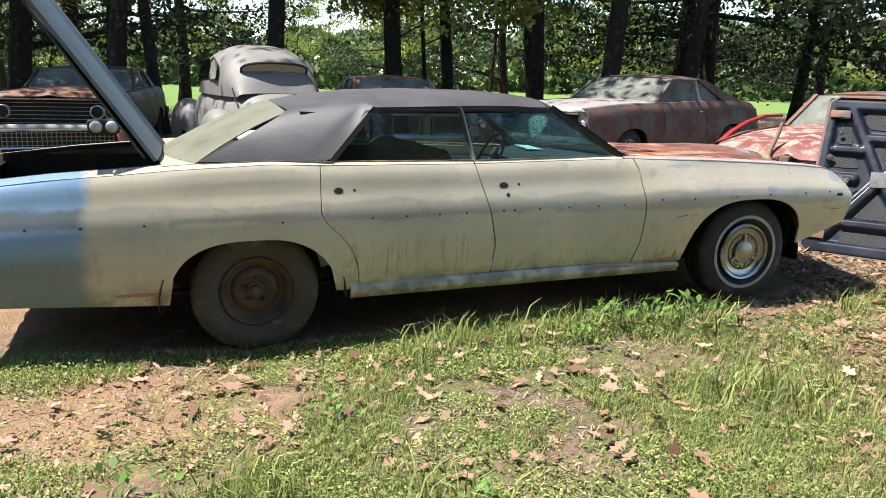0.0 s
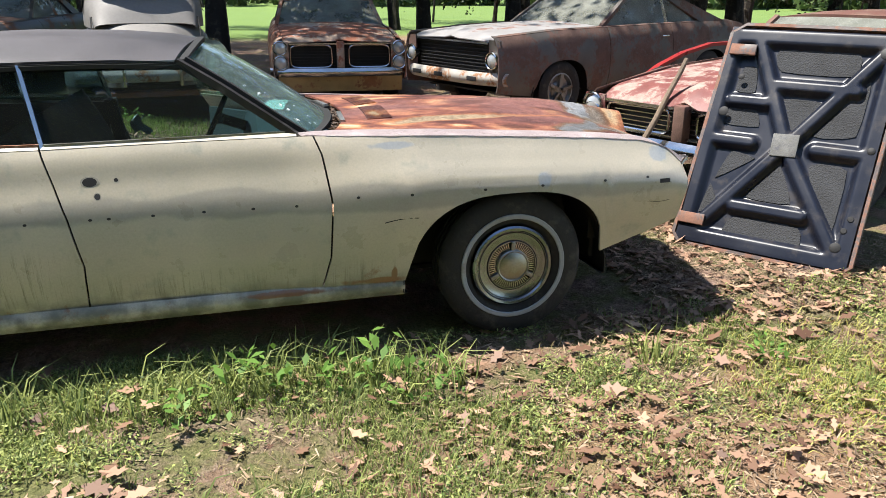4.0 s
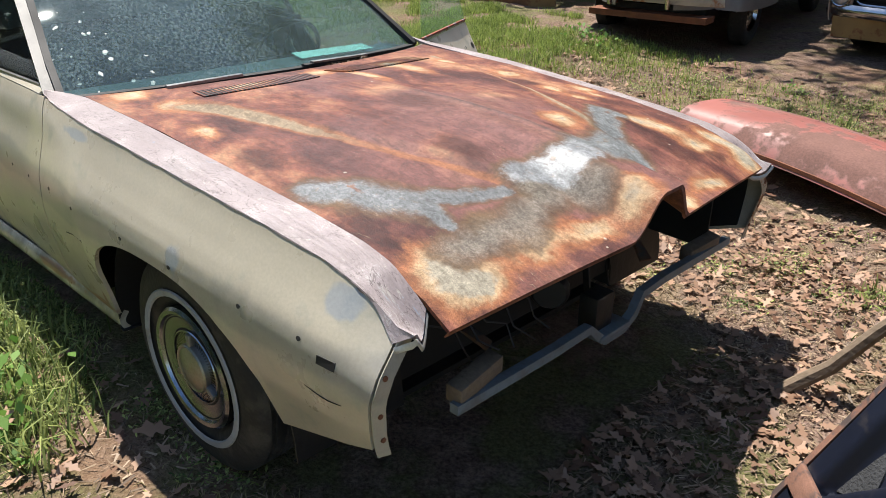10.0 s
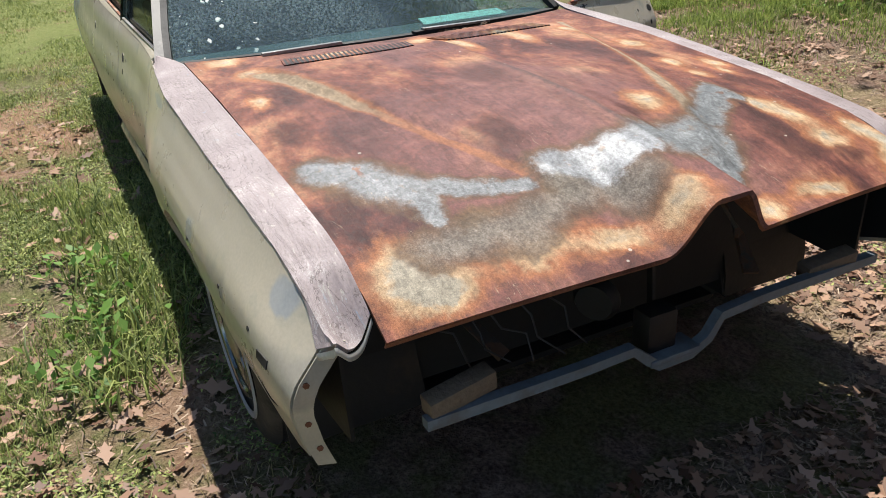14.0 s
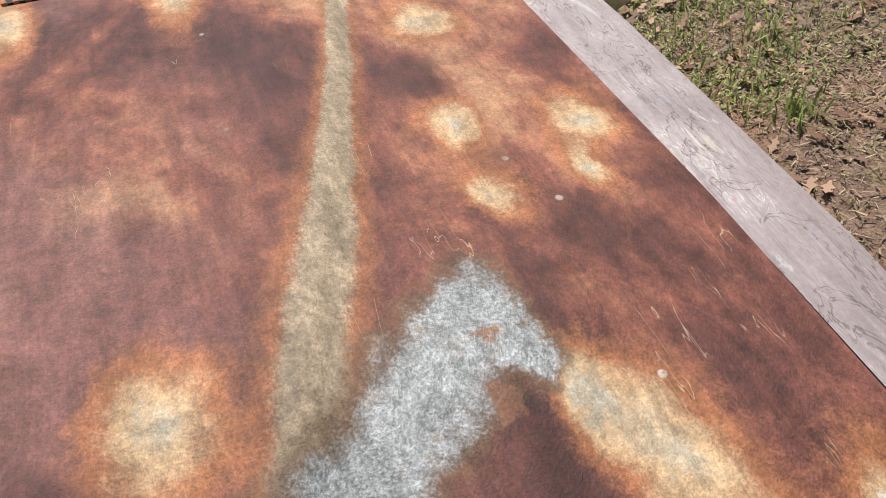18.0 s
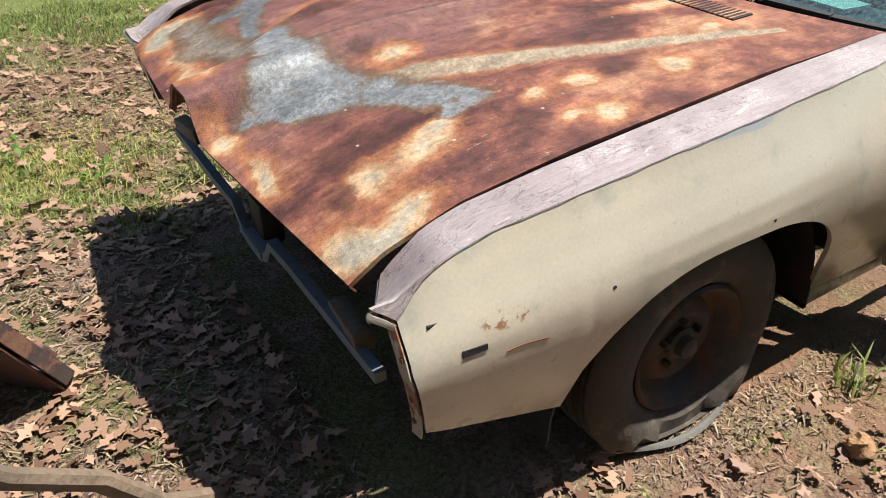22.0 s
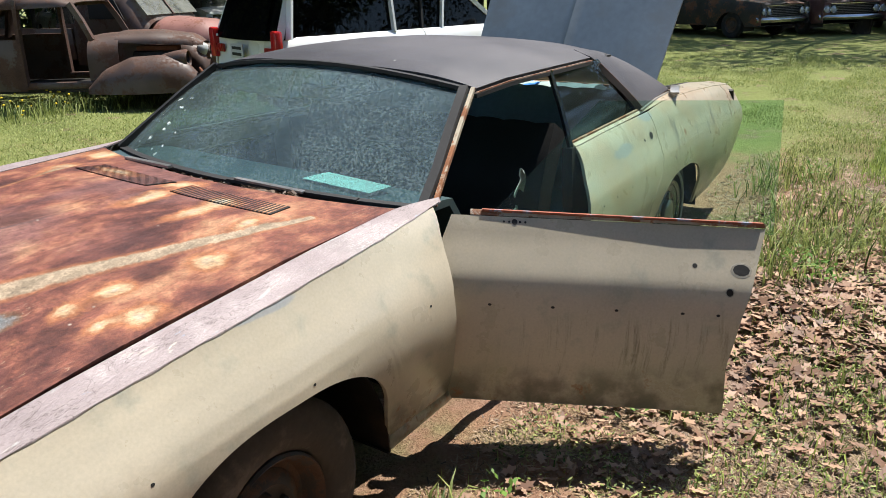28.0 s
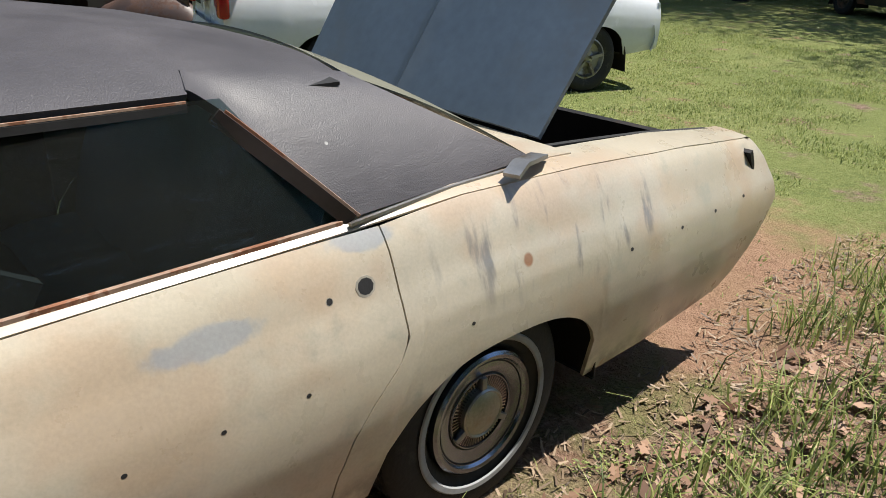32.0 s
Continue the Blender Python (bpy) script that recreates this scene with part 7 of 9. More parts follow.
for side in (-1, 1):
    part("roof_side", Shape().sheet(lambda u, v, side=side: (-2.2 + 2.65 * u, side * (0.715 + 0.035 * v), 1.60 - 0.085 * v), 12, 3, 0.02), P_WHITE, suv)
    for x in (-2.22, 0.0):
        part("body_pillar", Shape().ribbon([(x + 0.10, side * 0.722, 1.58), (x, side * 0.812, 1.07)], 0.03, 0.17 if x < -1 else 0.05), P_WHITE, suv)
part("hatch_window", Shape().sheet(lambda u, v: (-2.215 - 0.155 * u, (2 * v - 1) * (0.56 + 0.06 * u), 1.55 - 0.42 * u), 4, 6, 0.02), DARKGLASS, suv, "black rear hatch glass")
plate = part("number_plate", Shape().box((-2.42, 0.1, 0.92), (0.012, 0.32, 0.16), None, 0.004), plain("plate_white", (0.6, 0.6, 0.6), 0.5), suv, "small white plate with dark bars")
for i in range(2):
    part("plate_bar", Shape().box((-2.428, 0.1, 0.96 - 0.07 * i), (0.004, 0.24, 0.035)), BLACK, plate)


def loft(w, bottom, top, x0, x1, n, m, p=2.4):
    """A rounded body: superellipse ribs along x."""
    def fn(u, v):
        x = x0 + (x1 - x0) * u
        a = math.pi * v
        c, si = math.cos(a), math.sin(a)
        return (x, w(x) * math.copysign(abs(c) ** (2 / p), c), bottom(x) + (top(x) - bottom(x)) * abs(si) ** (2 / p))
    return Shape().sheet(fn, n, m, 0.012)


def pod(c, rx, ry, rz, cut=0.0):
    """A bulging wing: the upper part of an ellipsoid."""
    def fn(u, v):
        a, b = math.pi * u, math.pi * (v - 0.5)
        z = rz * math.sin(a) ** 0.8
        return (c[0] - rx * math.cos(a), c[1] + ry * math.sin(b) * (0.35 + 0.65 * math.sin(a)), c[2] + cut + z * math.cos(b) ** 0.6)
    return Shape().sheet(fn, 22, 14, 0.01)


def build_coupe():
    """The round-backed forties coupe, seen from behind."""
    m = at(1.22, 12.66, 97, -0.07)
    car = thing("round_back_coupe", "flat grey forties coupe with an oval rear window", "car", m)
    low = lambda x: 0.42
    w = lambda x: ip(x, (-2.25, 0.30), (-2.1, 0.52), (-1.8, 0.66), (-1.2, 0.76), (-0.4, 0.80), (0.6, 0.78), (1.2, 0.62), (2.1, 0.40), (2.3, 0.30))
    deckz = lambda x: ip(x, (-2.25, 0.62), (-2.15, 0.82), (-1.95, 1.02), (-1.7, 1.14), (-1.4, 1.2), (-0.4, 1.22), (0.6, 1.2), (0.9, 1.19), (1.8, 1.12), (2.2, 0.98), (2.3, 0.8))
    part("body", loft(w, low, deckz, -2.25, 2.3, 46, 30, 3.0), P_GREY, car, "grey primer body shell")
    cw = lambda x: ip(x, (-1.75, 0.55), (-1.4, 0.66), (-0.8, 0.71), (0.2, 0.70), (0.6, 0.66))
    ct = lambda x: ip(x, (-1.8, 1.10), (-1.65, 1.32), (-1.45, 1.52), (-1.2, 1.65), (-0.9, 1.73), (-0.5, 1.765), (0.0, 1.74), (0.25, 1.66), (0.65, 1.22))
    part("cabin_top", loft(cw, lambda x: 1.05, ct, -1.8, 0.65, 34, 26, 2.9), P_GREY, car, "rounded grey roof")
    # oval rear pane lying on the slope of the back
    slope = Matrix.Translation((-1.60, 0, 1.42)) @ Euler((0, radians(-27), 0)).to_matrix().to_4x4()
    oval = [slope @ Vector((-0.022 - 0.10 * (1 - (math.cos(a)) ** 2) * 0, 0.46 * math.copysign(abs(math.cos(a)) ** 0.75, math.cos(a)), 0.115 * math.copysign(abs(math.sin(a)) ** 0.75, math.sin(a)))) for a in np.linspace(0, 2 * math.pi, 37)]
    oval = [Vector((q.x + 0.28 * q.y * q.y, q.y, q.z)) for q in oval]
    part("rear_window_seal", Shape().tube(oval, 0.017, 8), BLACK, car, "black oval rubber seal")
    part("rear_window", Shape().plate([q + Vector((0.004, 0, 0)) for q in oval[:-1]], (0.006, 0, 0.003)), plain("dusty_tan_pane", (0.30, 0.29, 0.22), 0.3, 0, 0.15, 5), car, "dusty tan oval pane")
    for side in (-1, 1):
        side_win = [(x, side * (0.705 - 0.12 * max(0, z - 1.25)), z) for x, z in ((-1.12, 1.27), (-0.62, 1.26), (-0.60, 1.52), (-0.78, 1.58), (-1.0, 1.52), (-1.12, 1.40))]
        part("side_window", Shape().plate([(x, y + side * 0.012, z) for x, y, z in side_win], (0, -side * 0.01, 0)), plain("pale_side_pane", (0.30, 0.33, 0.24), 0.25), car, "small side window")
        part("side_window_seal", Shape().tube([(x, y + side * 0.014, z) for x, y, z in side_win + side_win[:1]], 0.014, 6), BLACK, car)
        door = [(x, side * (0.705 - 0.12 * max(0, z - 1.25)), z) for x, z in ((-0.5, 1.26), (0.42, 1.24), (0.15, 1.53), (-0.48, 1.56))]
        part("door_window", Shape().plate([(x, y + side * 0.012, z) for x, y, z in door], (0, -side * 0.01, 0)), DARKGLASS, car)
        wing = part("rear_wing", pod((-1.35, side * 0.74, 0.42), 0.62, 0.24, 0.46), P_GREY, car, "bulging grey rear fender")
        part("tail_light", Shape().ball((-1.90, side * 0.80, 0.72), (0.05, 0.05, 0.055), 12, 8), plain("dark_red_lens", (0.12, 0.02, 0.02), 0.3), wing, "small round tail light")
        part("front_wing", pod((1.45, side * 0.72, 0.42), 0.85, 0.26, 0.50), P_GREY, car)
        for x in (-1.35, 1.45):
            small_wheel(car, x, side * 0.74, 0.33, 0.33, 0.17, side, RUBBER, CHROME, "black tyre with bright rim")
        part("running_board", Shape().box((0.05, side * 0.80, 0.40), (1.6, 0.16, 0.05), None, 0.015), BLACK, car)
    lid = [(-1.72, -0.50), (-1.72, 0.50), (-2.12, 0.44), (-2.235, 0.22), (-2.235, -0.22), (-2.12, -0.44)]
    part("trunk_seam", Shape().tube([(-1.62 - 0.10 * (1 - (y / 0.6) ** 2), y, 1.185 - 0.02 * (y / 0.6) ** 2) for y in np.linspace(-0.6, 0.6, 15)], 0.008, 5), BLACK, car, "trunk lid seam")
    for side in (-1, 1):
        part("trunk_seam", Shape().tube([(-1.62, side * 0.60, 1.165), (-1.85, side * 0.60, 0.98), (-2.05, side * 0.54, 0.72), (-2.16, side * 0.47, 0.55)], 0.008, 5), BLACK, car)
    for z in (0.98, 0.80):
        part("lid_hole", Shape().ball((ip(z, (0.80, -2.165), (0.98, -2.0)), 0.02, z), (0.03, 0.022, 0.022), 10, 6), BLACK, car)
    b = part("bumper", Shape().sheet(lambda u, v: (-2.36 + 0.10 * abs(2 * u - 1) ** 3 - 0.025 * math.sin(math.pi * v), (2 * u - 1) * 0.80, 0.50 + 0.11 * v), 24, 6, 0.02), RUSTCHROME, car, "pitted chrome rear bumper")
    for y in (-0.30, 0.30):
        part("overrider", Shape().box((-2.41, y, 0.57), (0.05, 0.04, 0.26), None, 0.015), CHROME, b, "upright chrome overrider")
        part("bumper_iron", Shape().ribbon([(-2.05, y * 1.3, 0.42), (-2.34, y * 1.3, 0.52)], 0.04, 0.02), RUST, b)
    part("tail_pan", Shape().sheet(lambda u, v: (-2.2 + 0.25 * u, (2 * v - 1) * 0.62, 0.36), 2, 4, 0.06), RUST, car, "rusty lower pan")
    part("chassis", Shape().box((0, 0, 0.36), (4.0, 1.1, 0.12)), INNER, car)


build_coupe()


def build_pickup():
    """The old round-nosed pickup truck at the edge of the lawn."""
    m = at(-3.78, -4.56, 102, -0.05)
    t = thing("pickup_truck", "rusty maroon forties pickup with a barred grille", "truck", m)
    part("cab", loft(lambda x: ip(x, (-0.75, 0.74), (-0.3, 0.80), (0.5, 0.80), (0.75, 0.74)), lambda x: 0.5, lambda x: ip(x, (-0.75, 1.55), (-0.6, 1.72), (0.0, 1.80), (0.35, 1.74), (0.75, 1.22)), -0.75, 0.75, 24, 24, 4.0), P_BROWN, t, "rounded rusty cab")
    part("windshield", Shape().sheet(lambda u, v: (0.44 + 0.30 * u, (2 * v - 1) * 0.62, 1.66 - 0.36 * u), 3, 6, 0.01), DUSTGLASS, t, "split dusty windshield")
    part("windshield_bar", Shape().ribbon([(0.45, 0, 1.67), (0.76, 0, 1.30)], 0.03, 0.02), P_BROWN, t)
    for s in (-1, 1):
        part("side_window", Shape().plate([(-0.3, s * 0.80, 1.25), (0.42, s * 0.80, 1.25), (0.25, s * 0.79, 1.56), (-0.3, s * 0.79, 1.58)], (0, s * 0.012, 0)), BLACK, t)
        part("front_wing", pod((1.35, s * 0.74, 0.42), 0.62, 0.26, 0.52), P_BROWN, t, "bulbous rusty fender")
        part("headlight", Shape().ball((1.84, s * 0.72, 0.78), (0.10, 0.11, 0.11), 14, 9), plain("pale_lamp", (0.5, 0.52, 0.5), 0.2), t, "round headlight")
        part("bed_side", Shape().box((-1.75, s * 0.72, 0.85), (1.9, 0.05, 0.5), None, 0.01), P_BROWN, t)
        part("rear_wing", pod((-1.75, s * 0.85, 0.42), 0.5, 0.2, 0.42), P_BROWN, t)
        for x in (1.35, -1.75):
            small_wheel(t, x, s * 0.78, 0.36, 0.36, 0.18, s, RUBBER, DRUM)
    part("hood", loft(lambda x: ip(x, (0.7, 0.62), (1.6, 0.50), (1.9, 0.36), (1.98, 0.2)), lambda x: 0.75, lambda x: ip(x, (0.7, 1.25), (1.5, 1.20), (1.85, 1.06), (1.98, 0.9)), 0.7, 1.98, 18, 18, 2.6), rusty("pinkish_rust_hood", (0.27, 0.13, 0.11), (0.15, 0.06, 0.04), 0.35, 2.6), t, "pinkish rusty hood")
    g = part("grille", Shape().sheet(lambda u, v: (1.78, (2 * u - 1) * 0.52, 0.46 + 0.42 * v), 3, 3, 0.03), BLACK, t)
    for i in range(5):
        part("grille_bar", Shape().ribbon([(1.82, -0.55, 0.50 + 0.085 * i), (1.92, 0, 0.50 + 0.085 * i), (1.82, 0.55, 0.50 + 0.085 * i)], 0.05, 0.035), P_BROWN, g)
    part("bumper", Shape().ribbon([(1.90, -0.85, 0.40), (2.04, -0.4, 0.40), (2.04, 0.4, 0.40), (1.90, 0.85, 0.40)], 0.04, 0.14), CHROME, t, "bright chrome bumper")
    part("bed_floor", Shape().box((-1.75, 0, 0.6), (1.9, 1.4, 0.05)), P_BROWN, t)
    part("chassis", Shape().box((0, 0, 0.4), (4.0, 0.8, 0.12)), INNER, t)


build_pickup()


def build_hulk():
    """The stripped thirties hulk beside the pickup: arched cab shell, long bonnet top, one teardrop wing with an empty lamp pod."""
    m = at(-2.1, -3.7, 124, -0.05)
    t = thing("stripped_hulk", "stripped rusty thirties car hulk sunk in weeds", "car", m)
    # cab: a rounded roof on thin posts over a cowl and low door sills
    part("roof", loft(lambda x: ip(x, (-1.5, 0.50), (-1.1, 0.62), (-0.5, 0.68), (0.1, 0.66), (0.24, 0.62)), lambda x: ip(x, (-1.5, 1.30), (-1.2, 1.46), (0.24, 1.50)), lambda x: ip(x, (-1.5, 1.34), (-1.2, 1.58), (-0.6, 1.68), (0.0, 1.64), (0.24, 1.55)), -1.5, 0.24, 20, 18, 3.4), P_BROWN, t, "rusty arched roof shell")
    part("back_panel", Shape().sheet(lambda u, v: (-1.5 - 0.28 * math.sin(math.pi * 0.5 * v), (2 * u - 1) * (0.52 + 0.12 * v), 1.34 - 0.95 * v), 12, 10, 0.02), P_BROWN, t, "rounded rusty back")
    part("cowl", loft(lambda x: ip(x, (0.35, 0.70), (0.75, 0.58)), lambda x: 0.40, lambda x: ip(x, (0.35, 1.08), (0.75, 1.10)), 0.35, 0.75, 6, 16, 4.5), P_BROWN, t, "rusty cowl")
    for s in (-1, 1):
        part("front_post", Shape().ribbon([(0.20, s * 0.63, 1.54), (0.34, s * 0.65, 1.30), (0.46, s * 0.68, 1.04)], 0.06, 0.08), P_BROWN, t, "slanting windshield post")
        part("door_post", Shape().ribbon([(-0.55, s * 0.66, 1.60), (-0.56, s * 0.70, 1.05), (-0.56, s * 0.72, 0.40)], 0.05, 0.09), P_BROWN, t)
        part("rear_post", Shape().ribbon([(-1.28, s * 0.58, 1.46), (-1.40, s * 0.64, 1.05)], 0.05, 0.20), P_BROWN, t)
        part("rear_side", Shape().sheet(lambda u, v, s=s: (-1.75 + 1.18 * u, s * (0.58 + 0.14 * math.sin(math.pi * 0.5 * min(1, u * 1.4)) + 0.03 * math.sin(math.pi * v)), 0.35 + 0.72 * v), 10, 8, 0.02), P_BROWN, t, "rusty rear side panel")
        part("sill", Shape().box((-0.05, s * 0.70, 0.42), (1.05, 0.08, 0.10), None, 0.02), P_BROWN, t)
        # bonnet hinge panel over the open engine bay
        part("hood_side", Shape().ribbon([(0.70, s * 0.40, 1.02), (1.3, s * 0.33, 1.00), (1.75, s * 0.26, 0.93)], 0.02, 0.07), P_BROWN, t)
        def wing(u, v, s=s):
            x = 0.35 + 1.55 * u
            w = 0.30 * math.sin(math.pi * min(1.0, 0.12 + 0.80 * u)) ** 0.7
            top = ip(u, (0, 0.40), (0.15, 0.62), (0.4, 0.78), (0.7, 0.80), (0.9, 0.70), (1.0, 0.52))
            a = math.pi * v
            return (x, s * (0.66 - w * math.cos(a) * (1.0 if math.cos(a) > 0 else 1.05)), 0.30 + (top - 0.30) * math.sin(a) ** 0.7)
        part("front_wing", Shape().sheet(wing, 24, 14, 0.012), P_BROWN, t, "teardrop rusty fender")
        pod_m = Matrix.Translation((1.72, s * 0.60, 0.74)) @ Euler((0, 0, math.pi / 2)).to_matrix().to_4x4()
        lamp = part("lamp_pod", Shape().lathe([(0.02, 0.42), (0.08, 0.30), (0.125, 0.10), (0.135, -0.02), (0.12, -0.05), (0.105, -0.03), (0.09, 0.06)], pod_m, 20), P_BROWN, t, "bullet-shaped lamp pod with its lamp gone")
        part("lamp_hole", Shape().lathe([(0.104, -0.028), (0.09, 0.05), (0.0, 0.06)], pod_m, 20), BLACK, lamp)
    part("hood_top", loft(lambda x: ip(x, (0.70, 0.50), (1.3, 0.40), (1.75, 0.28), (1.86, 0.16)), lambda x: ip(x, (0.7, 0.98), (1.86, 0.90)), lambda x: ip(x, (0.70, 1.12), (1.2, 1.12), (1.7, 1.05), (1.86, 0.94)), 0.70, 1.86, 18, 16, 2.4), P_BROWN, t, "long rusty bonnet top")
    part("engine_block", Shape().box((1.15, 0, 0.66), (0.72, 0.34, 0.34), None, 0.04), INNER, t, "dark engine block")
    part("engine_head", Shape().box((1.15, 0, 0.86), (0.62, 0.20, 0.08), None, 0.02), RUST, t, "rusty cylinder head")
    grille_m = Matrix.Translation((1.93, 0.02, 0.68)) @ Euler((0.10, 0.30, 0.22)).to_matrix().to_4x4()
    shell = part("grille_shell", Shape().sheet(lambda u, v: tuple(grille_m @ Vector((0.13 * (1 - (2 * u - 1) ** 2), (2 * u - 1) * (0.26 - 0.10 * v), -0.36 + 0.70 * v))), 12, 12, 0.02), P_BROWN, t, "battered pointed grille shell")
    for i in range(9):
        z = -0.28 + 0.06 * i
        part("grille_bar", Shape().ribbon([grille_m @ Vector((0.03, -0.17, z)), grille_m @ Vector((0.145, 0, z)), grille_m @ Vector((0.03, 0.17, z))], 0.02, 0.014), RUST, shell)
    part("crumpled_apron", Shape().sheet(lambda u, v: (2.02 + 0.10 * math.sin(5 * u + 3 * v), -0.85 + 0.75 * u, 0.16 + 0.42 * v + 0.06 * math.sin(9 * u)), 12, 10, 0.02), rusty("orange_rust_scrap", (0.20, 0.11, 0.08), (0.20, 0.075, 0.04), 0.6, 5), t, "crumpled orange-rust apron")
    part("torn_door", Shape().box((-1.55, 0.98, 0.55), (0.95, 0.05, 0.80), Euler((0.22, 0, 0.12)).to_matrix().to_4x4(), 0.03), P_BROWN, t, "door leaning against the side")
    part("floor_frame", Shape().box((0.1, 0, 0.34), (3.6, 0.9, 0.10)), INNER, t)


build_hulk()


def build_front_clip():
    """A torn-off front end with a mesh grille and twin headlights, in front of the dark hardtop."""
    m = at(-1.42, 11.6, -84, -0.19)
    t = thing("front_clip", "torn-off front end with silver mesh grille and twin headlights", "car part", m)
    g = part("grille_frame", Shape().tube([(0.05, y, z) for y, z in ((-0.72, 0.42), (0.72, 0.42), (0.70, 0.66), (-0.70, 0.66), (-0.72, 0.42))], 0.018, 6), CHROME, t)
    part("grille_back", Shape().box((0.0, 0, 0.54), (0.02, 1.42, 0.24)), BLACK, t)
    for i in range(24):
        part("grille_bar", Shape().box((0.03, -0.68 + 1.36 * i / 23, 0.54), (0.012, 0.010, 0.23)), DULL, g)
    for i in range(4):
        part("grille_bar", Shape().box((0.032, 0, 0.455 + 0.055 * i), (0.012, 1.38, 0.009)), DULL, g)
    part("bumper_beam", Shape().sheet(lambda u, v: (0.12 - 0.10 * abs(2 * u - 1) ** 3, (2 * u - 1) * 0.95, 0.16 + 0.2 * v), 16, 4, 0.03), rusty("ochre_bumper_beam", (0.30, 0.17, 0.07), (0.20, 0.09, 0.04), 0.5, 3), t, "ochre rusty bumper beam")
    part("lamp_box", Shape().box((-0.02, 0.56, 0.70), (0.24, 0.42, 0.20), None, 0.05), INNER, t, "dark lamp housing")
    for y in (0.46, 0.66):
        part("headlight", Shape().ball((0.10, y, 0.70), (0.05, 0.085, 0.085), 14, 8), plain("lamp_glass", (0.5, 0.52, 0.55), 0.12, 0.3), t, "round headlight")
    part("red_scrap", Shape().box((-0.25, 0.85, 0.50), (0.5, 0.10, 0.42), Euler((0.2, 0.1, 0.3)).to_matrix().to_4x4(), 0.02), P_RED, t, "red fender scrap")


build_front_clip()


# ---- the loose hood leaning on the red car ----
def build_loose_hood():
    a, b = Vector((5.045, 5.06, 0.10)), Vector((5.66, 4.29, 0.09))
    tl = Vector((5.49, 5.59, 1.44))
    ex = (b - a).normalized()
    up = (tl - a)
    up = (up - ex * up.dot(ex)).normalized()
    nrm = ex.cross(up).normalized()
    m = Matrix.Translation(a) @ Matrix((ex, up, nrm)).transposed().to_4x4()
    w, h = (b - a).length * 1.04, 1.45
    t = thing("loose_hood", "loose car hood propped upright, dark blue pressed underside", "car part", m)
    navy = plain("glossy_navy_paint", (0.011, 0.014, 0.026), 0.34, 0, 0.3, 9, 0, (0.035, 0.032, 0.034), 0.4)
    pad = plain("grey_felt_pad", (0.055, 0.057, 0.062), 0.95, 0, 0.5, 16, 0.006)
    edge = rusty("rusty_hood_edge", (0.10, 0.075, 0.07), (0.19, 0.095, 0.065), 0.5, 6)
    part("outer_skin", Shape().sheet(lambda u, v: (w * u, h * v, -0.05 - 0.03 * math.sin(math.pi * u)), 12, 12, 0.006), P_REDBODY, t, "red outer skin")
    rim = [(0.05, 0.0), (w - 0.05, 0.0), (w, 0.05), (w, h - 0.06), (w - 0.06, h), (0.10, h), (0.02, h - 0.06), (0.0, 0.06), (0.05, 0.0)]
    part("edge_flange", Shape().ribbon([(x, y, -0.02) for x, y in rim], 0.020, 0.045), edge, t, "rusty folded edge")
    cx, cy = 0.50, 0.48
    ribs = [(p, q, 0.055) for p, q in (((0.06, 0.03), (cx, cy)), ((0.93, 0.03), (cx, cy)), ((0.20, 0.93), (cx, cy)), ((0.92, 0.93), (cx, cy)), ((0.30, 0.20), (0.68, 0.20)), ((0.36, 0.74), (0.80, 0.74)), ((0.0, cy), (0.30, cy)), ((0.66, cy), (1.0, cy)), ((0.13, 0.66), (0.33, 0.66)))]
    ribs += [(p, q, 0.075) for p, q in (((0.04, 0.03), (0.04, 0.97)), ((0.95, 0.03), (0.95, 0.97)), ((0.03, 0.04), (0.97, 0.04)), ((0.03, 0.95), (0.97, 0.95)))]
    def relief(u, v):
        x, y = 0.02 + (w - 0.04) * u, 0.02 + (h - 0.04) * v
        z = -0.04
        for (ax, ay), (bx, by), wd in ribs:
            ax, ay, bx, by = ax * w, ay * h, bx * w, by * h
            t2 = max(0.0, min(1.0, ((x - ax) * (bx - ax) + (y - ay) * (by - ay)) / ((bx - ax) ** 2 + (by - ay) ** 2)))
            d = math.hypot(x - ax - (bx - ax) * t2, y - ay - (by - ay) * t2)
            z = max(z, -0.04 + 0.042 * float(smooth(d, wd, wd * 0.45)))
        return (x, y, z)
    part("inner_panel", Shape().sheet(relief, 84, 110, 0.004), navy, t, "glossy navy pressed inner panel", sharp=70)
    def fill(ring, nm, mat):
        c = Vector((sum(p[0] for p in ring) / len(ring), sum(p[1] for p in ring) / len(ring)))
        pts = []
        n = len(ring)
        for i in range(n):
            p0, p1, p2 = (Vector(ring[(i + k) % n]) for k in (-1, 0, 1))
            for s in (0.25, 0.12, 0.0, -0.12, -0.25):
                k = abs(s) / 0.25
                qd = p1.lerp(p0 if s > 0 else p2, 0.28 * k)
                pts.append(qd.lerp(c, 0.10 * (1 - k)))
        part(nm, Shape().plate([(x * w, y * h, -0.034) for x, y in pts], (0, 0, -0.01)), mat, t, "grey felt sound pad" if mat is pad else "")
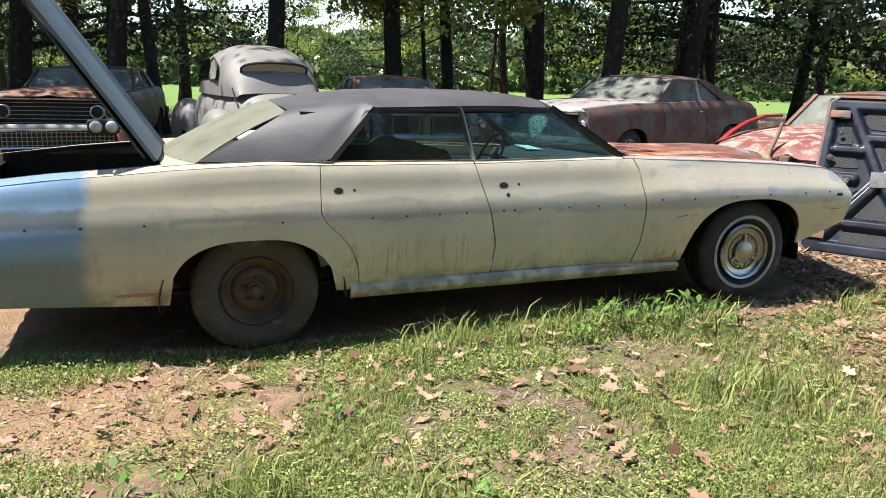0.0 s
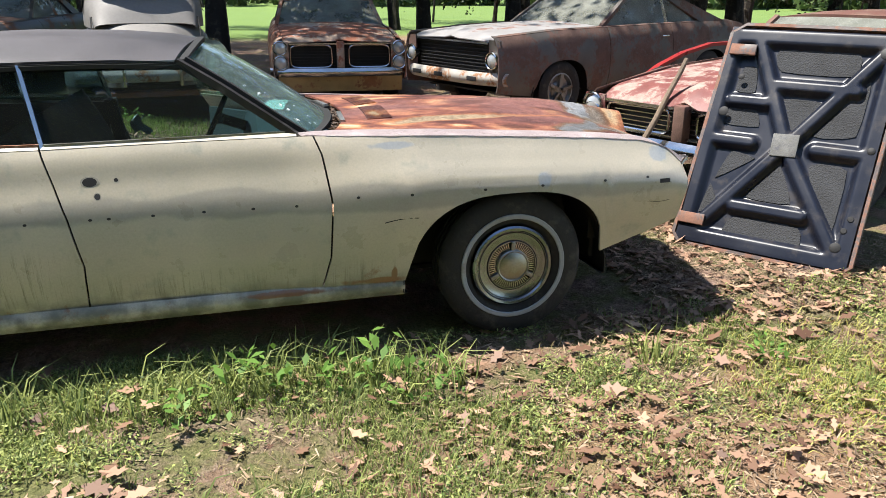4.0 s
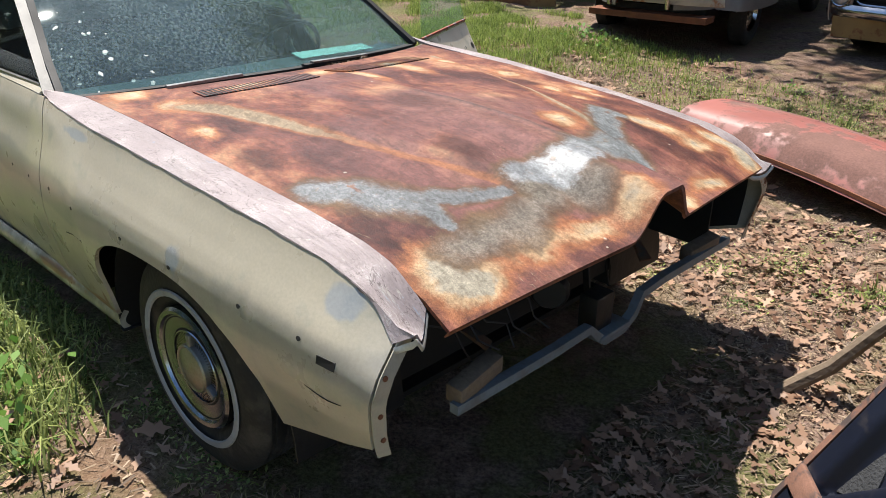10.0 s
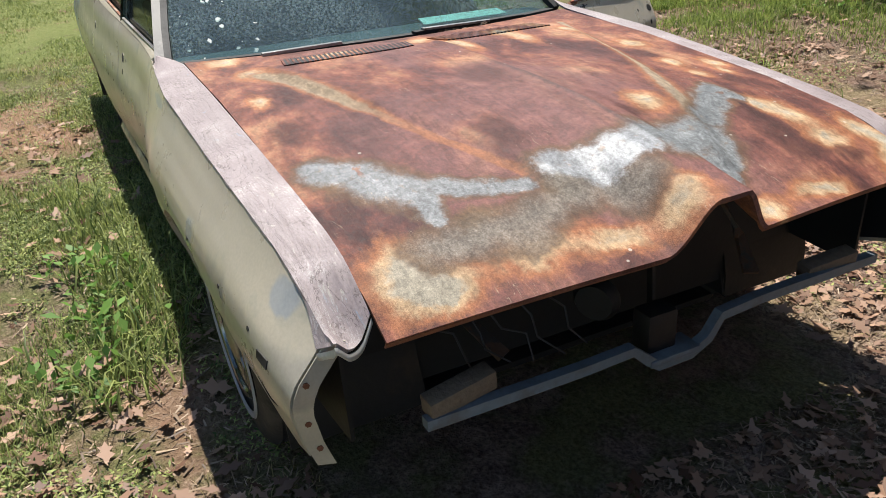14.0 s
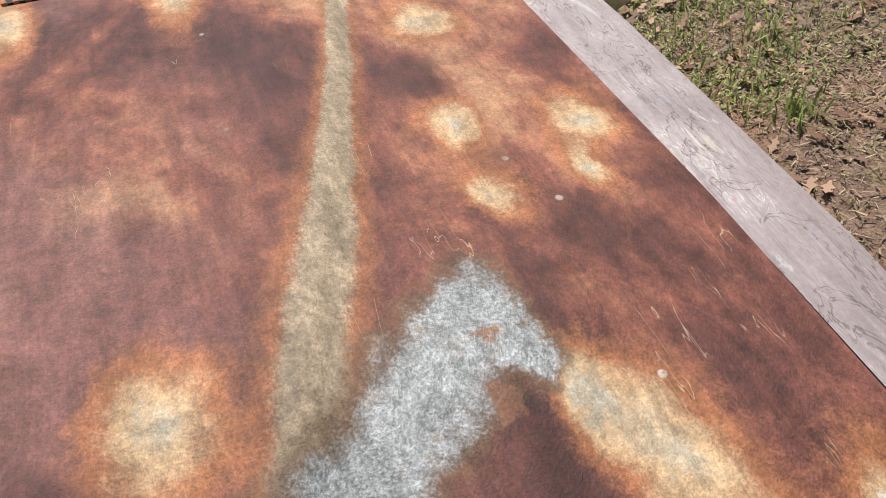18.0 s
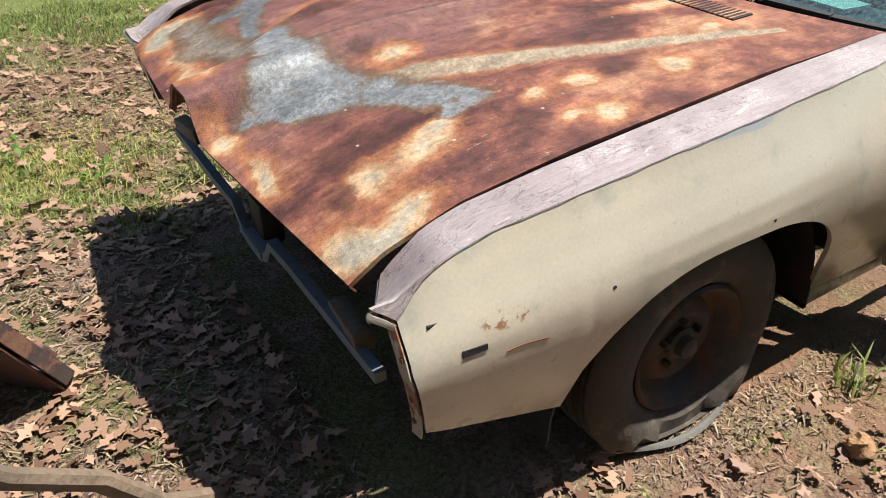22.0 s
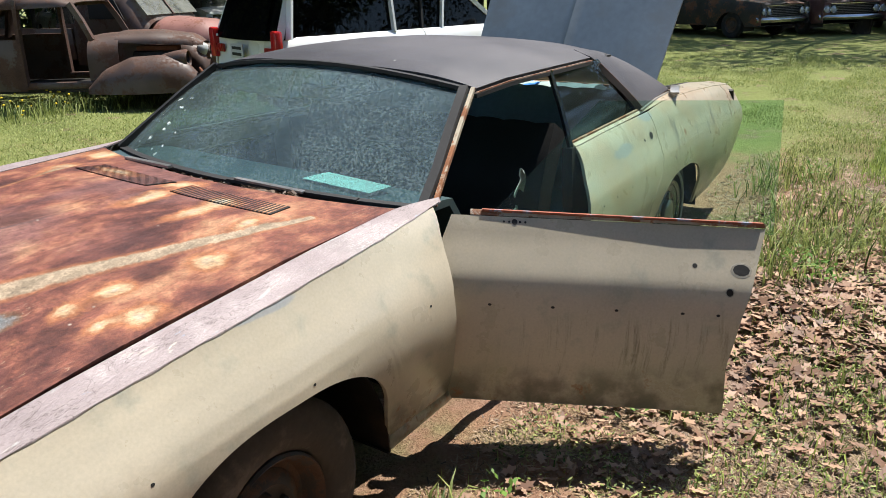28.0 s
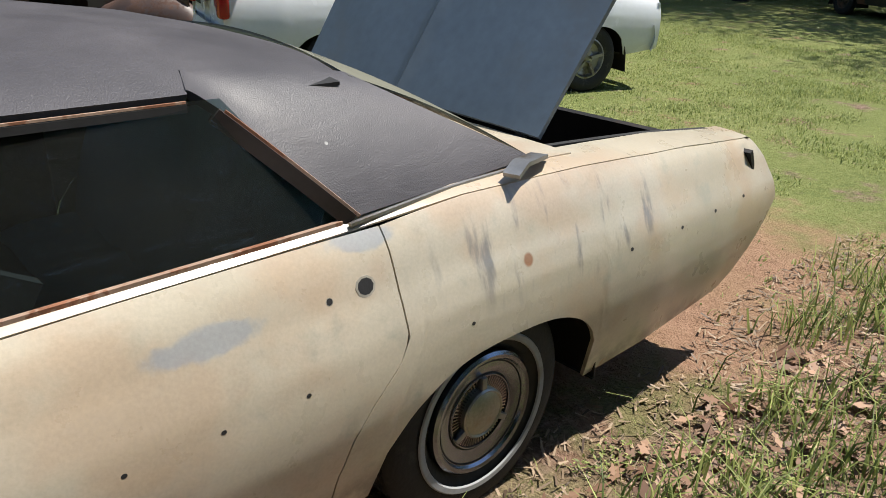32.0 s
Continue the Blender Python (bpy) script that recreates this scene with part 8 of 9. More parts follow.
    for ring in (((0.34, 0.80), (0.78, 0.80), (0.78, 0.91), (0.30, 0.91)), ((0.42, 0.57), (0.50, 0.53), (0.66, 0.69), (0.38, 0.69)), ((0.62, 0.53), (0.86, 0.55), (0.86, 0.82), (0.70, 0.62)), ((0.64, 0.43), (0.86, 0.43), (0.86, 0.12), (0.74, 0.22)), ((0.34, 0.24), (0.62, 0.24), (0.50, 0.41)), ((0.26, 0.06), (0.72, 0.06), (0.70, 0.16), (0.30, 0.16)), ((0.14, 0.30), (0.36, 0.42), (0.20, 0.44)), ((0.10, 0.14), (0.20, 0.20), (0.13, 0.29)), ((0.10, 0.55), (0.33, 0.55), (0.28, 0.64), (0.12, 0.64)), ((0.12, 0.70), (0.25, 0.70), (0.22, 0.82), (0.14, 0.82))):
        fill(ring, "felt_pad", pad)
    part("latch_plate", Shape().box((cx * w, cy * h, 0.004), (0.15, 0.14, 0.012), Euler((0, 0, 0.05)).to_matrix().to_4x4(), 0.004), plain("flaking_grey_plate", (0.20, 0.20, 0.19), 0.8, 0, 0.5, 30, 0.002, (0.09, 0.09, 0.10)), t, "grey centre plate with flaking edges")
    for x, y in ((0.09, 0.88), (0.06, 0.11)):
        part("hinge_plate", Shape().box((x * w + 0.03, y * h, 0.012), (0.16, 0.07, 0.02), None, 0.005), edge, t, "rusty hinge plate")
    for x, y, r in ((0.90, 0.90, 0.035), (0.90, 0.10, 0.03), (0.92, 0.17, 0.018), (0.94, 0.22, 0.018), (0.10, 0.60, 0.03), (0.15, 0.76, 0.02), (0.95, 0.50, 0.022)):
        part("hole", Shape().lathe([(r, 0.004), (r * 0.8, 0.007), (0, 0.0075)], Matrix.Translation((x * w, y * h, 0.0)) @ Euler((math.pi / 2, 0, 0)).to_matrix().to_4x4(), 14), BLACK, t)


build_loose_hood()
stick = Shape().tube([(4.84, 5.66, 0.06), (4.98, 5.74, 0.20), (5.08, 5.77, 0.37), (5.22, 5.86, 0.55), (5.34, 5.90, 0.72), (5.46, 5.98, 0.87), (5.56, 6.01, 1.02), (5.63, 6.05, 1.12)], 0.027, 8, 0.017)
single("prop_stick", stick, WOOD, "crooked bare branch propping up the loose hood", "branch")

# red panel lying on the ground beyond
pm = Matrix.Translation((4.15, 8.02, 0.20)) @ Euler((radians(-6), radians(3), radians(-14))).to_matrix().to_4x4()
P_PANEL = rusty("red_panel_paint", (0.34, 0.12, 0.10), (0.15, 0.075, 0.06), 0.55, 2.0)
panel_fn = lambda u, v: (-0.82 + 1.64 * u, -0.42 + 0.84 * v, 0.10 * math.sin(math.pi * v) ** 0.5 + 0.04 * math.sin(math.pi * u) - 0.10 * float(smooth(v, 0.1, 0.0)))
panel = thing("red_panel", "dented red body panel lying on wood blocks", "car part", pm)
part("skin", Shape().sheet(panel_fn, 20, 14, 0.01), P_PANEL, panel, "faded red dented skin")
for v in (0.02, 0.98):
    part("folded_edge", Shape().ribbon([Vector(panel_fn(u, v)) + Vector((0, 0, -0.012)) for u in np.linspace(0, 1, 9)], 0.03, 0.02), RUST, panel, "rusty folded edge")
part("brace", Shape().ribbon([(-0.7, 0.0, 0.04), (0.0, 0.0, 0.08), (0.7, 0.0, 0.04)], 0.08, 0.03), RUST, panel, "rusty brace under the skin")
single("wood_block", Shape().box((3.62, 7.85, 0.10), (0.16, 0.3, 0.2), None, 0.01), WOOD, "grey wood block under the red panel", "block")
single("wood_block", Shape().box((4.72, 8.0, 0.08), (0.16, 0.3, 0.16), None, 0.01), WOOD, "grey wood block under the red panel", "block")
single("red_trim", Shape().ribbon([(5.95, 7.35, 0.80), (6.2, 7.44, 0.93), (6.5, 7.55, 1.03), (6.85, 7.66, 1.10), (7.2, 7.78, 1.10)], 0.06, 0.03), plain("bright_red_enamel", (0.35, 0.03, 0.03), 0.35), "bright red metal strip standing against the red car", "car part")


# ---- trees ----
def leaf_cloud(rng, tips, per, spread, size, flat=0.55):
    """Small four-cornered leaves scattered round twig tips."""
    n = len(tips) * per
    c = np.repeat(np.asarray(tips, float), per, axis=0) + rng.normal(0, 1, (n, 3)) * np.array([spread, spread, spread * flat])
    a = rng.normal(0, 1, (n, 3))
    a /= np.linalg.norm(a, axis=1, keepdims=True)
    b = np.cross(a, rng.normal(0, 1, (n, 3)))
    b /= np.maximum(np.linalg.norm(b, axis=1, keepdims=True), 1e-6)
    s = size * rng.uniform(0.6, 1.4, (n, 1))
    v = np.stack([c - a * s, c + b * s * 0.55, c + a * s, c - b * s * 0.55], 1).reshape(-1, 3)
    return v, np.arange(n * 4).reshape(-1, 4)


def make_tree(name, label, m, seed, height, girth, crown_from, reach, leaf, leaf_mat, per, droop=0.0, lean=0.0, group="trees"):
    """A tapered, slightly crooked trunk, limbs that fork, and a ragged crown of leaves."""
    rng = np.random.default_rng(seed)
    tree = thing(name, label, "tree", m, group)
    pts = [Vector((lean * z + 0.12 * math.sin(z * 0.9 + seed), 0.10 * math.cos(z * 0.7 + seed), z)) for z in np.linspace(-0.15, height, 11)]
    sh = Shape().tube(pts, girth, 9, girth * 0.18)
    n = 9
    sh.v[:n] = [(x * 1.35, y * 1.35, z) for x, y, z in sh.v[:n]]
    trunk = part("trunk", sh, BARK, tree, "dark rough trunk")
    tips, limbs = [], Shape()
    count = 15
    for i in range(count):
        z0 = crown_from + (height * 0.96 - crown_from) * (i / count) ** 0.9
        k = (z0 + 0.15) / (height + 0.15) * 10
        base = pts[int(min(9, k))].lerp(pts[int(min(9, k)) + 1], k - int(min(9, k)))
        az = 2.4 * i + rng.uniform(-0.5, 0.5)
        ln = reach * (1.0 - 0.55 * i / count) * rng.uniform(0.7, 1.15)
        rise = rng.uniform(0.15, 0.55) - droop
        limb = []
        for j in range(5):
            t = j / 4
            limb.append(base + Vector((math.cos(az + 0.3 * t) * ln * t, math.sin(az + 0.3 * t) * ln * t, ln * rise * t + 0.15 * math.sin(3 * t + i))))
        limbs.tube(limb, girth * 0.36 * (1 - 0.5 * i / count), 6, 0.012)
        for j in range(7):
            t = rng.uniform(0.35, 1.0)
            b = limb[0].lerp(limb[-1], t)
            b.z = limb[int(t * 4)].z
            az2 = az + rng.uniform(-1.3, 1.3)
            l2 = ln * rng.uniform(0.2, 0.42)
            e = b + Vector((math.cos(az2) * l2, math.sin(az2) * l2, l2 * rng.uniform(-0.15, 0.5) - droop * l2))
            if j < 3:
                limbs.tube([b, b.lerp(e, 0.5) + Vector((0, 0, 0.06)), e], 0.02, 5, 0.006)
            tips += [e, b.lerp(e, 0.6)]
        tips.append(limb[-1])
    part("branchwork", limbs, BARK, tree, "dark forking limbs")["kind"] = "stuff"
    v, f = leaf_cloud(rng, tips, per, reach * 0.13, leaf)
    me = bpy.data.meshes.new("crown")
    me.from_pydata(v.tolist(), [], f.tolist())
    me.materials.append(leaf_mat)
    part("crown", me, None, tree, "ragged leafy crown")
    return tree


def along(px, dist, yaw=-19.3):
    """A place seen from the start of the walk, by its bearing."""
    a = radians(yaw) + math.atan((784 - px) / 1360)
    return (-math.sin(a) * dist, math.cos(a) * dist)


def spot(x, y, turn=0.0, size=1.0):
    return pose(x, y, float(gz(x, y)) - 0.03, 0, 0, turn) @ Matrix.Diagonal((size, size, size, 1))


def put_copy(src, x, y, turn, size):
    c = copy_thing(src, Matrix())
    c.matrix_world = spot(x, y, turn, size)
    return c


oak = make_tree("oak_tree", "tall dark-trunked oak at the edge of the field", spot(*along(1083, 16.8)), 11, 13.0, 0.15, 3.4, 4.2, 0.085, GREENLEAF, 36)
cedar = make_tree("cedar_tree", "dark bushy cedar with low drooping boughs", spot(*along(1195, 22.5)), 5, 11.0, 0.24, 1.6, 3.9, 0.075, PINELEAF, 44, droop=0.22)
young = make_tree("young_tree", "slender tree with bright spring leaves", spot(*along(745, 17.5)), 8, 9.0, 0.055, 2.0, 2.6, 0.075, BRIGHTLEAF, 34, lean=0.03)
pine = make_tree("pine_tree", "bare-stemmed pine with thin dead boughs", spot(*along(285, 17.0)), 21, 14.0, 0.135, 3.0, 3.4, 0.07, PINELEAF, 26, droop=0.10)
for src, px, d, turn, size in ((oak, 505, 16.5, 40, 1.3), (young, 210, 21.5, 150, 1.2), (cedar, 60, 19.0, 20, 1.1), (oak, 785, 18.8, 200, 1.05), (young, 690, 16.5, 300, 1.0), (oak, 935, 20.7, 120, 0.95), (cedar, 1245, 23.5, 80, 1.0), (pine, 1560, 17.0, 10, 0.9), (oak, 1400, 21.0, 260, 1.0), (cedar, 150, 24.0, 230, 1.05), (young, 870, 25.0, 130, 1.2), (oak, -150, 18.0, 70, 1.1), (cedar, -330, 21.0, 10, 1.1), (oak, 1700, 18.0, 75, 1.0), (pine, 1850, 21.0, 35, 1.0), (cedar, 2000, 23.0, 95, 1.0), (oak, 2300, 20.0, 140, 1.1)):
    put_copy(src, *along(px, d), turn, size)
# a second, looser row across the field's edge
for i in range(20):
    put_copy((cedar, young, young, cedar, young)[i % 5], *along(-330 + 118 * i + 37 * (i % 3), 27.0 + 3.1 * (i * 7 % 5)), 53 * i % 360, 0.62 + 0.08 * (i * 3 % 4))
# overhanging canopy trees beside the parked row
for src, x, y, turn, size in ((oak, -0.8, 16.6, 15, 1.3), (oak, 4.7, 16.4, 80, 1.3), (oak, 8.25, 13.4, 10, 1.2), (oak, 7.4, 15.3, 215, 1.05), (oak, 9.6, 12.8, 330, 1.0), (cedar, 13.0, 9.2, 50, 1.0), (oak, -5.6, 18.2, 100, 1.15), (pine, 12.4, 5.4, 20, 1.0)):
    put_copy(src, x, y, turn, size)
# woods on the lawn side
rng = np.random.default_rng(2)
for i in range(44):
    t = i / 43
    x = -27 + 38 * t + rng.uniform(-1, 1)
    y = (-14.5 if i % 2 else -19.0) + rng.uniform(-1.5, 1.5) + (9.5 if x < -19 else 0) + (2.2 if -9 < x < 2 and i % 2 else 0)
    put_copy((oak, cedar, oak, young)[i % 4], x, y, 47 * i % 360, rng.uniform(0.85, 1.2))
for i in range(13):
    put_copy((oak, young, cedar)[i % 3], -26.5 + rng.uniform(-2, 2), -6 + 1.9 * i, 61 * i % 360, rng.uniform(0.9, 1.2))
for src, x, y, turn, size in ((oak, -8.2, -9.4, 30, 1.3), (oak, -10.4, -9.0, 90, 1.2), (oak, -12.5, -8.0, 150, 1.15), (oak, -19.4, -3.4, 60, 1.2), (oak, -19.0, 5.0, 10, 1.2), (oak, -5.0, -8.6, 200, 1.15), (oak, -1.6, -8.6, 320, 1.2), (oak, -3.6, -9.0, 10, 1.1), (oak, 1.6, -12.4, 75, 1.1), (oak, -21.5, 0.6, 140, 1.1), (oak, -24.0, 4.2, 250, 1.1)):
    put_copy(src, x, y, turn, size)


def far_woods():
    """The hedge line beyond the field and thick undergrowth behind the wood's first trees."""
    rng = np.random.default_rng(9)
    vs, fs, n = [], [], 0
    def mass(cx, cy, r, h, leaf, cnt, z0=0.0):
        nonlocal n
        u = rng.uniform(0, 1, cnt)
        a = rng.uniform(0, 2 * np.pi, cnt)
        z = z0 + h * (1 - u ** 1.6)
        rad = r * np.sqrt(np.clip(1 - ((z - z0 - h * 0.45) / (h * 0.56)) ** 2, 0.02, 1)) * rng.uniform(0.7, 1.05, cnt)
        tips = np.stack([cx + rad * np.cos(a), cy + rad * np.sin(a), z], 1)
        v, f = leaf_cloud(rng, tips, 1, 0.12, leaf)
        vs.append(v)
        fs.append(f + n)
        n += len(v)
    for i in range(58):
        a = radians(-75 + 125 * i / 57)
        d = rng.uniform(62, 82)
        mass(-math.sin(-a) * d * -1, math.cos(a) * d, rng.uniform(3.0, 5.0), rng.uniform(3.6, 7.0), 0.45, 800)
    for i in range(46):
        x = -30 + 44 * i / 45 + rng.uniform(-0.6, 0.6)
        mass(x, -21.5 + rng.uniform(-1.5, 1.5), rng.uniform(1.6, 2.8), rng.uniform(3.5, 6.5), 0.22, 900)
    for i in range(16):
        mass(-30 + rng.uniform(-1, 1), -10 + 1.9 * i, rng.uniform(1.8, 2.6), rng.uniform(3.5, 6.0), 0.22, 800)
    bulk("far_woods", np.concatenate(vs), np.concatenate(fs), FARLEAF, "dense green woods beyond the lawn and field", "woods")


far_woods()


# ---- grass, weeds, fallen leaves ----
def patch(x, y, cell, seed):
    """Smooth value noise in the plane, 0..1."""
    g = np.random.default_rng(seed).uniform(0, 1, (64, 64))
    fx, fy = x / cell, y / cell
    ix, iy = np.floor(fx).astype(int), np.floor(fy).astype(int)
    tx, ty = fx - ix, fy - iy
    tx, ty = tx * tx * (3 - 2 * tx), ty * ty * (3 - 2 * ty)
    at2 = lambda i, j: g[i % 64, j % 64]
    return (at2(ix, iy) * (1 - tx) + at2(ix + 1, iy) * tx) * (1 - ty) + (at2(ix, iy + 1) * (1 - tx) + at2(ix + 1, iy + 1) * tx) * ty


def blades(name, x, y, height, width, mat, label, seed, bend=0.5):
    """Grass blades: two-step tapering strips that bend over."""
    rng = np.random.default_rng(seed)
    n = len(x)
    az, lean = rng.uniform(0, 2 * np.pi, n), rng.uniform(0.15, 1.0, n) * bend
    h = height * rng.uniform(0.5, 1.25, n)
    w = width * rng.uniform(0.7, 1.3, n)
    d = np.stack([np.cos(az), np.sin(az), np.zeros(n)], 1)
    s = np.stack([-np.sin(az + 0.6), np.cos(az + 0.6), np.zeros(n)], 1) * w[:, None]
    base = np.stack([x, y, gz(x, y) - 0.008], 1)
    up = np.array([0, 0, 1.0])
    mid = base + d * (h * lean * 0.35)[:, None] + up * (h * 0.6)[:, None]
    tip = base + d * (h * lean)[:, None] + up * (h * (1 - 0.35 * lean))[:, None]
    v = np.stack([base - s, base + s, mid + s * 0.7, mid - s * 0.7, tip + s * 0.12, tip - s * 0.12], 1).reshape(-1, 3)
    i = np.arange(n)[:, None] * 6
    f = np.concatenate([i + np.array([[0, 1, 2, 3]]), i + np.array([[3, 2, 4, 5]])], 1).reshape(-1, 4)
    return bulk(name, v, f, mat, label, "grass")


def under_car(x, y):
    return ((x > -1.1) & (x < 4.5) & (y > 4.25) & (y < 6.0)) | ((x > 5.3) & (y > 4.9) & (y < 6.7)) | ((y > 10.6) & (x > 0.3) & (x < 9.0))


def scatter(n, x0, x1, y0, y1, keep, seed):
    rng = np.random.default_rng(seed)
    x, y = rng.uniform(x0, x1, n), rng.uniform(y0, y1, n)
    k = (rng.uniform(0, 1, n) < keep(x, y)) & ~under_car(x, y)
    return x[k], y[k]


def inside(v, a, b, c, d):
    return smooth(v, a, b) * smooth(v, d, c)


def dry_zone(x, y):
    """1 on the trodden, littered soil in front of and beyond the car."""
    a = np.exp(-(((x - 4.5) / 1.9) ** 2 + ((y - 2.4) / 1.5) ** 2) * 1.2)
    b = smooth(x, 3.6, 4.4) * smooth(y, 3.6, 4.4)
    c = smooth(y, 6.0, 6.4) * 0.72
    d = np.exp(-(((x + 1.5) / 1.3) ** 2 + ((y - 5.6) / 1.0) ** 2)) + np.exp(-(((x + 0.5) / 0.9) ** 2 + ((y - 3.5) / 0.5) ** 2))
    return np.clip(np.maximum.reduce([a, b, c, d]), 0, 1)


x, y = scatter(560000, -3.5, 7.4, -0.6, 4.3, lambda x, y: smooth(patch(x, y, 0.33, 1) * 0.6 + patch(x, y, 1.1, 2) * 0.4, 0.40, 0.62) * (1 - 0.92 * dry_zone(x, y)) * inside(x, -3.5, -1.6, 4.8, 7.4) * inside(y, -0.6, 1.0, 5.0, 6.0), 1)
blades("short_grass", x, y, 0.058, 0.0028, GRASS, "thin green grass beside the cream sedan", 1, 1.1)
x, y = scatter(70000, -2.8, 7.0, 0.3, 4.3, lambda x, y: smooth(patch(x, y, 0.4, 5), 0.45, 0.8) * 0.5, 2)
blades("dry_grass", x, y, 0.05, 0.002, DRYGRASS, "dry straw-coloured grass", 2, 1.2)
x, y = scatter(110000, -4.0, 7.0, 6.15, 10.6, lambda x, y: smooth(patch(x, y, 0.45, 7) * 0.6 + patch(x, y, 1.3, 8) * 0.4, 0.42, 0.72) * (0.55 + 0.45 * smooth(x, 2.0, 0.0)) * (1 - 0.80 * inside(x, 1.3, 2.2, 5.2, 6.5) * inside(y, 5.8, 6.1, 7.6, 9.2)) * (1 - 0.75 * np.exp(-(((x - 0.7) / 0.85) ** 2 + ((y - 7.05) / 0.5) ** 2))), 3)
blades("patchy_grass", x, y, 0.06, 0.0024, GRASS, "patchy grass on the trodden soil", 3, 0.9)
x, y = scatter(260000, -5.0, 4.6, 6.9, 11.2, lambda x, y: smooth(patch(x, y, 0.35, 81) * 0.55 + patch(x, y, 1.2, 82) * 0.45, 0.36, 0.62) * (0.10 + 0.90 * smooth(y + 0.55 * (1.0 - x), 8.2, 9.8) * smooth(x, 2.4, 0.8)) * smooth(x, 4.6, 2.6), 80)
blades("green_grass", x, y, 0.09, 0.0032, LUSH, "fresh green grass near the dumped parts", 80, 0.9)
x, y = scatter(50000, -4.0, 7.0, 6.15, 10.6, lambda x, y: smooth(patch(x, y, 0.5, 9), 0.4, 0.8) * 0.45, 4)
blades("dry_straw", x, y, 0.04, 0.002, DRYGRASS, "flattened dry straw", 4, 1.5)
x, y = scatter(330000, -15.0, 8.0, -8.0, 3.8, lambda x, y: np.maximum(smooth(y, 3.4, 1.6), smooth(x, -1.4, -2.8)) * inside(x, -15.0, -9.0, 4.0, 8.0) * inside(y, -8.0, -4.0, 3.0, 3.8) * (0.35 + 0.65 * smooth(patch(x, y, 0.9, 12), 0.2, 0.6)) * (1 - 0.93 * dry_zone(x, y)), 5)
blades("lawn_grass", x, y, 0.038, 0.0055, LAWNBLADE, "sunlit short lawn grass", 5, 1.4)
x, y = scatter(150000, -15.0, -1.0, 2.6, 8.6, lambda x, y: smooth(patch(x, y, 0.7, 13), 0.3, 0.7) * inside(x, -15.0, -9.0, -2.0, -1.0) * inside(y, 2.6, 3.8, 6.2, 8.6) * (1 - 0.95 * np.exp(-(((x + 1.7) / 1.3) ** 2 + ((y - 5.7) / 1.1) ** 2))), 6)
blades("lawn_grass", x, y, 0.045, 0.005, LAWNBLADE, "sunlit short lawn grass", 6, 1.4)


def low_weeds(name, x, y, label, seed, size=0.0085):
    """Clover and other small flat leaves close to the soil."""
    rng = np.random.default_rng(seed)
    n = len(x)
    az, el = rng.uniform(0, 2 * np.pi, n), rng.normal(0.1, 0.45, n)
    d = np.stack([np.cos(az) * np.cos(el), np.sin(az) * np.cos(el), np.sin(el)], 1) * (size * rng.uniform(0.6, 1.7, n))[:, None]
    s = np.stack([-np.sin(az), np.cos(az), rng.normal(0, 0.3, n)], 1) * (size * rng.uniform(0.3, 0.6, n))[:, None]
    c = np.stack([x, y, gz(x, y) + rng.uniform(0.008, 0.05, n)], 1)
    v = np.stack([c - d, c + s, c + d, c - s], 1).reshape(-1, 3)
    return bulk(name, v, np.arange(n * 4).reshape(-1, 4), WEEDLEAF, label, "weeds")


WEEDLEAF = leafy("clover_leaves", (0.035, 0.075, 0.016), (0.40, 0.44, 0.14), 0.3)
x, y = scatter(280000, -2.8, 6.5, 0.2, 4.3, lambda x, y: smooth(patch(x, y, 0.22, 71) * 0.55 + patch(x, y, 0.8, 72) * 0.45, 0.42, 0.62) * (1 - 0.85 * dry_zone(x, y)), 71)
low_weeds("low_weeds", x, y, "clumps of low green weeds in the grass", 71)
x, y = scatter(90000, -1.5, 5.5, 6.2, 10.0, lambda x, y: smooth(patch(x, y, 0.25, 73) * 0.6 + patch(x, y, 0.9, 74) * 0.4, 0.55, 0.72), 73)
low_weeds("low_weeds", x, y, "clumps of low green weeds on the soil", 73)
x, y = scatter(16000, 4.2, 6.2, 2.4, 4.2, lambda x, y: np.exp(-(((x - 5.1) / 0.5) ** 2 + ((y - 3.3) / 0.4) ** 2)), 75)
blades("yellow_grass", x, y, 0.06, 0.0028, YELLOWBLADE, "yellowed grass at the edge of the litter", 75, 1.4)
x, y = scatter(9000, -2.6, 2.4, 0.5, 4.2, lambda x, y: smooth(patch(x, y, 0.3, 76), 0.62, 0.85), 76)
blades("yellow_grass", x, y, 0.06, 0.0028, YELLOWBLADE, "yellow-green grass wisps", 76, 1.4)


def tufts(name, spots, mat, label, seed, height, n, spread=0.12, width=0.0045):
    rng = np.random.default_rng(seed)
    xs, ys = [], []
    for a, b, r in spots:
        xs.append(a + rng.normal(0, spread * r, int(n * r)))
        ys.append(b + rng.normal(0, spread * r, int(n * r)))
    return blades(name, np.concatenate(xs), np.concatenate(ys), height, width, mat, label, seed, 1.05)


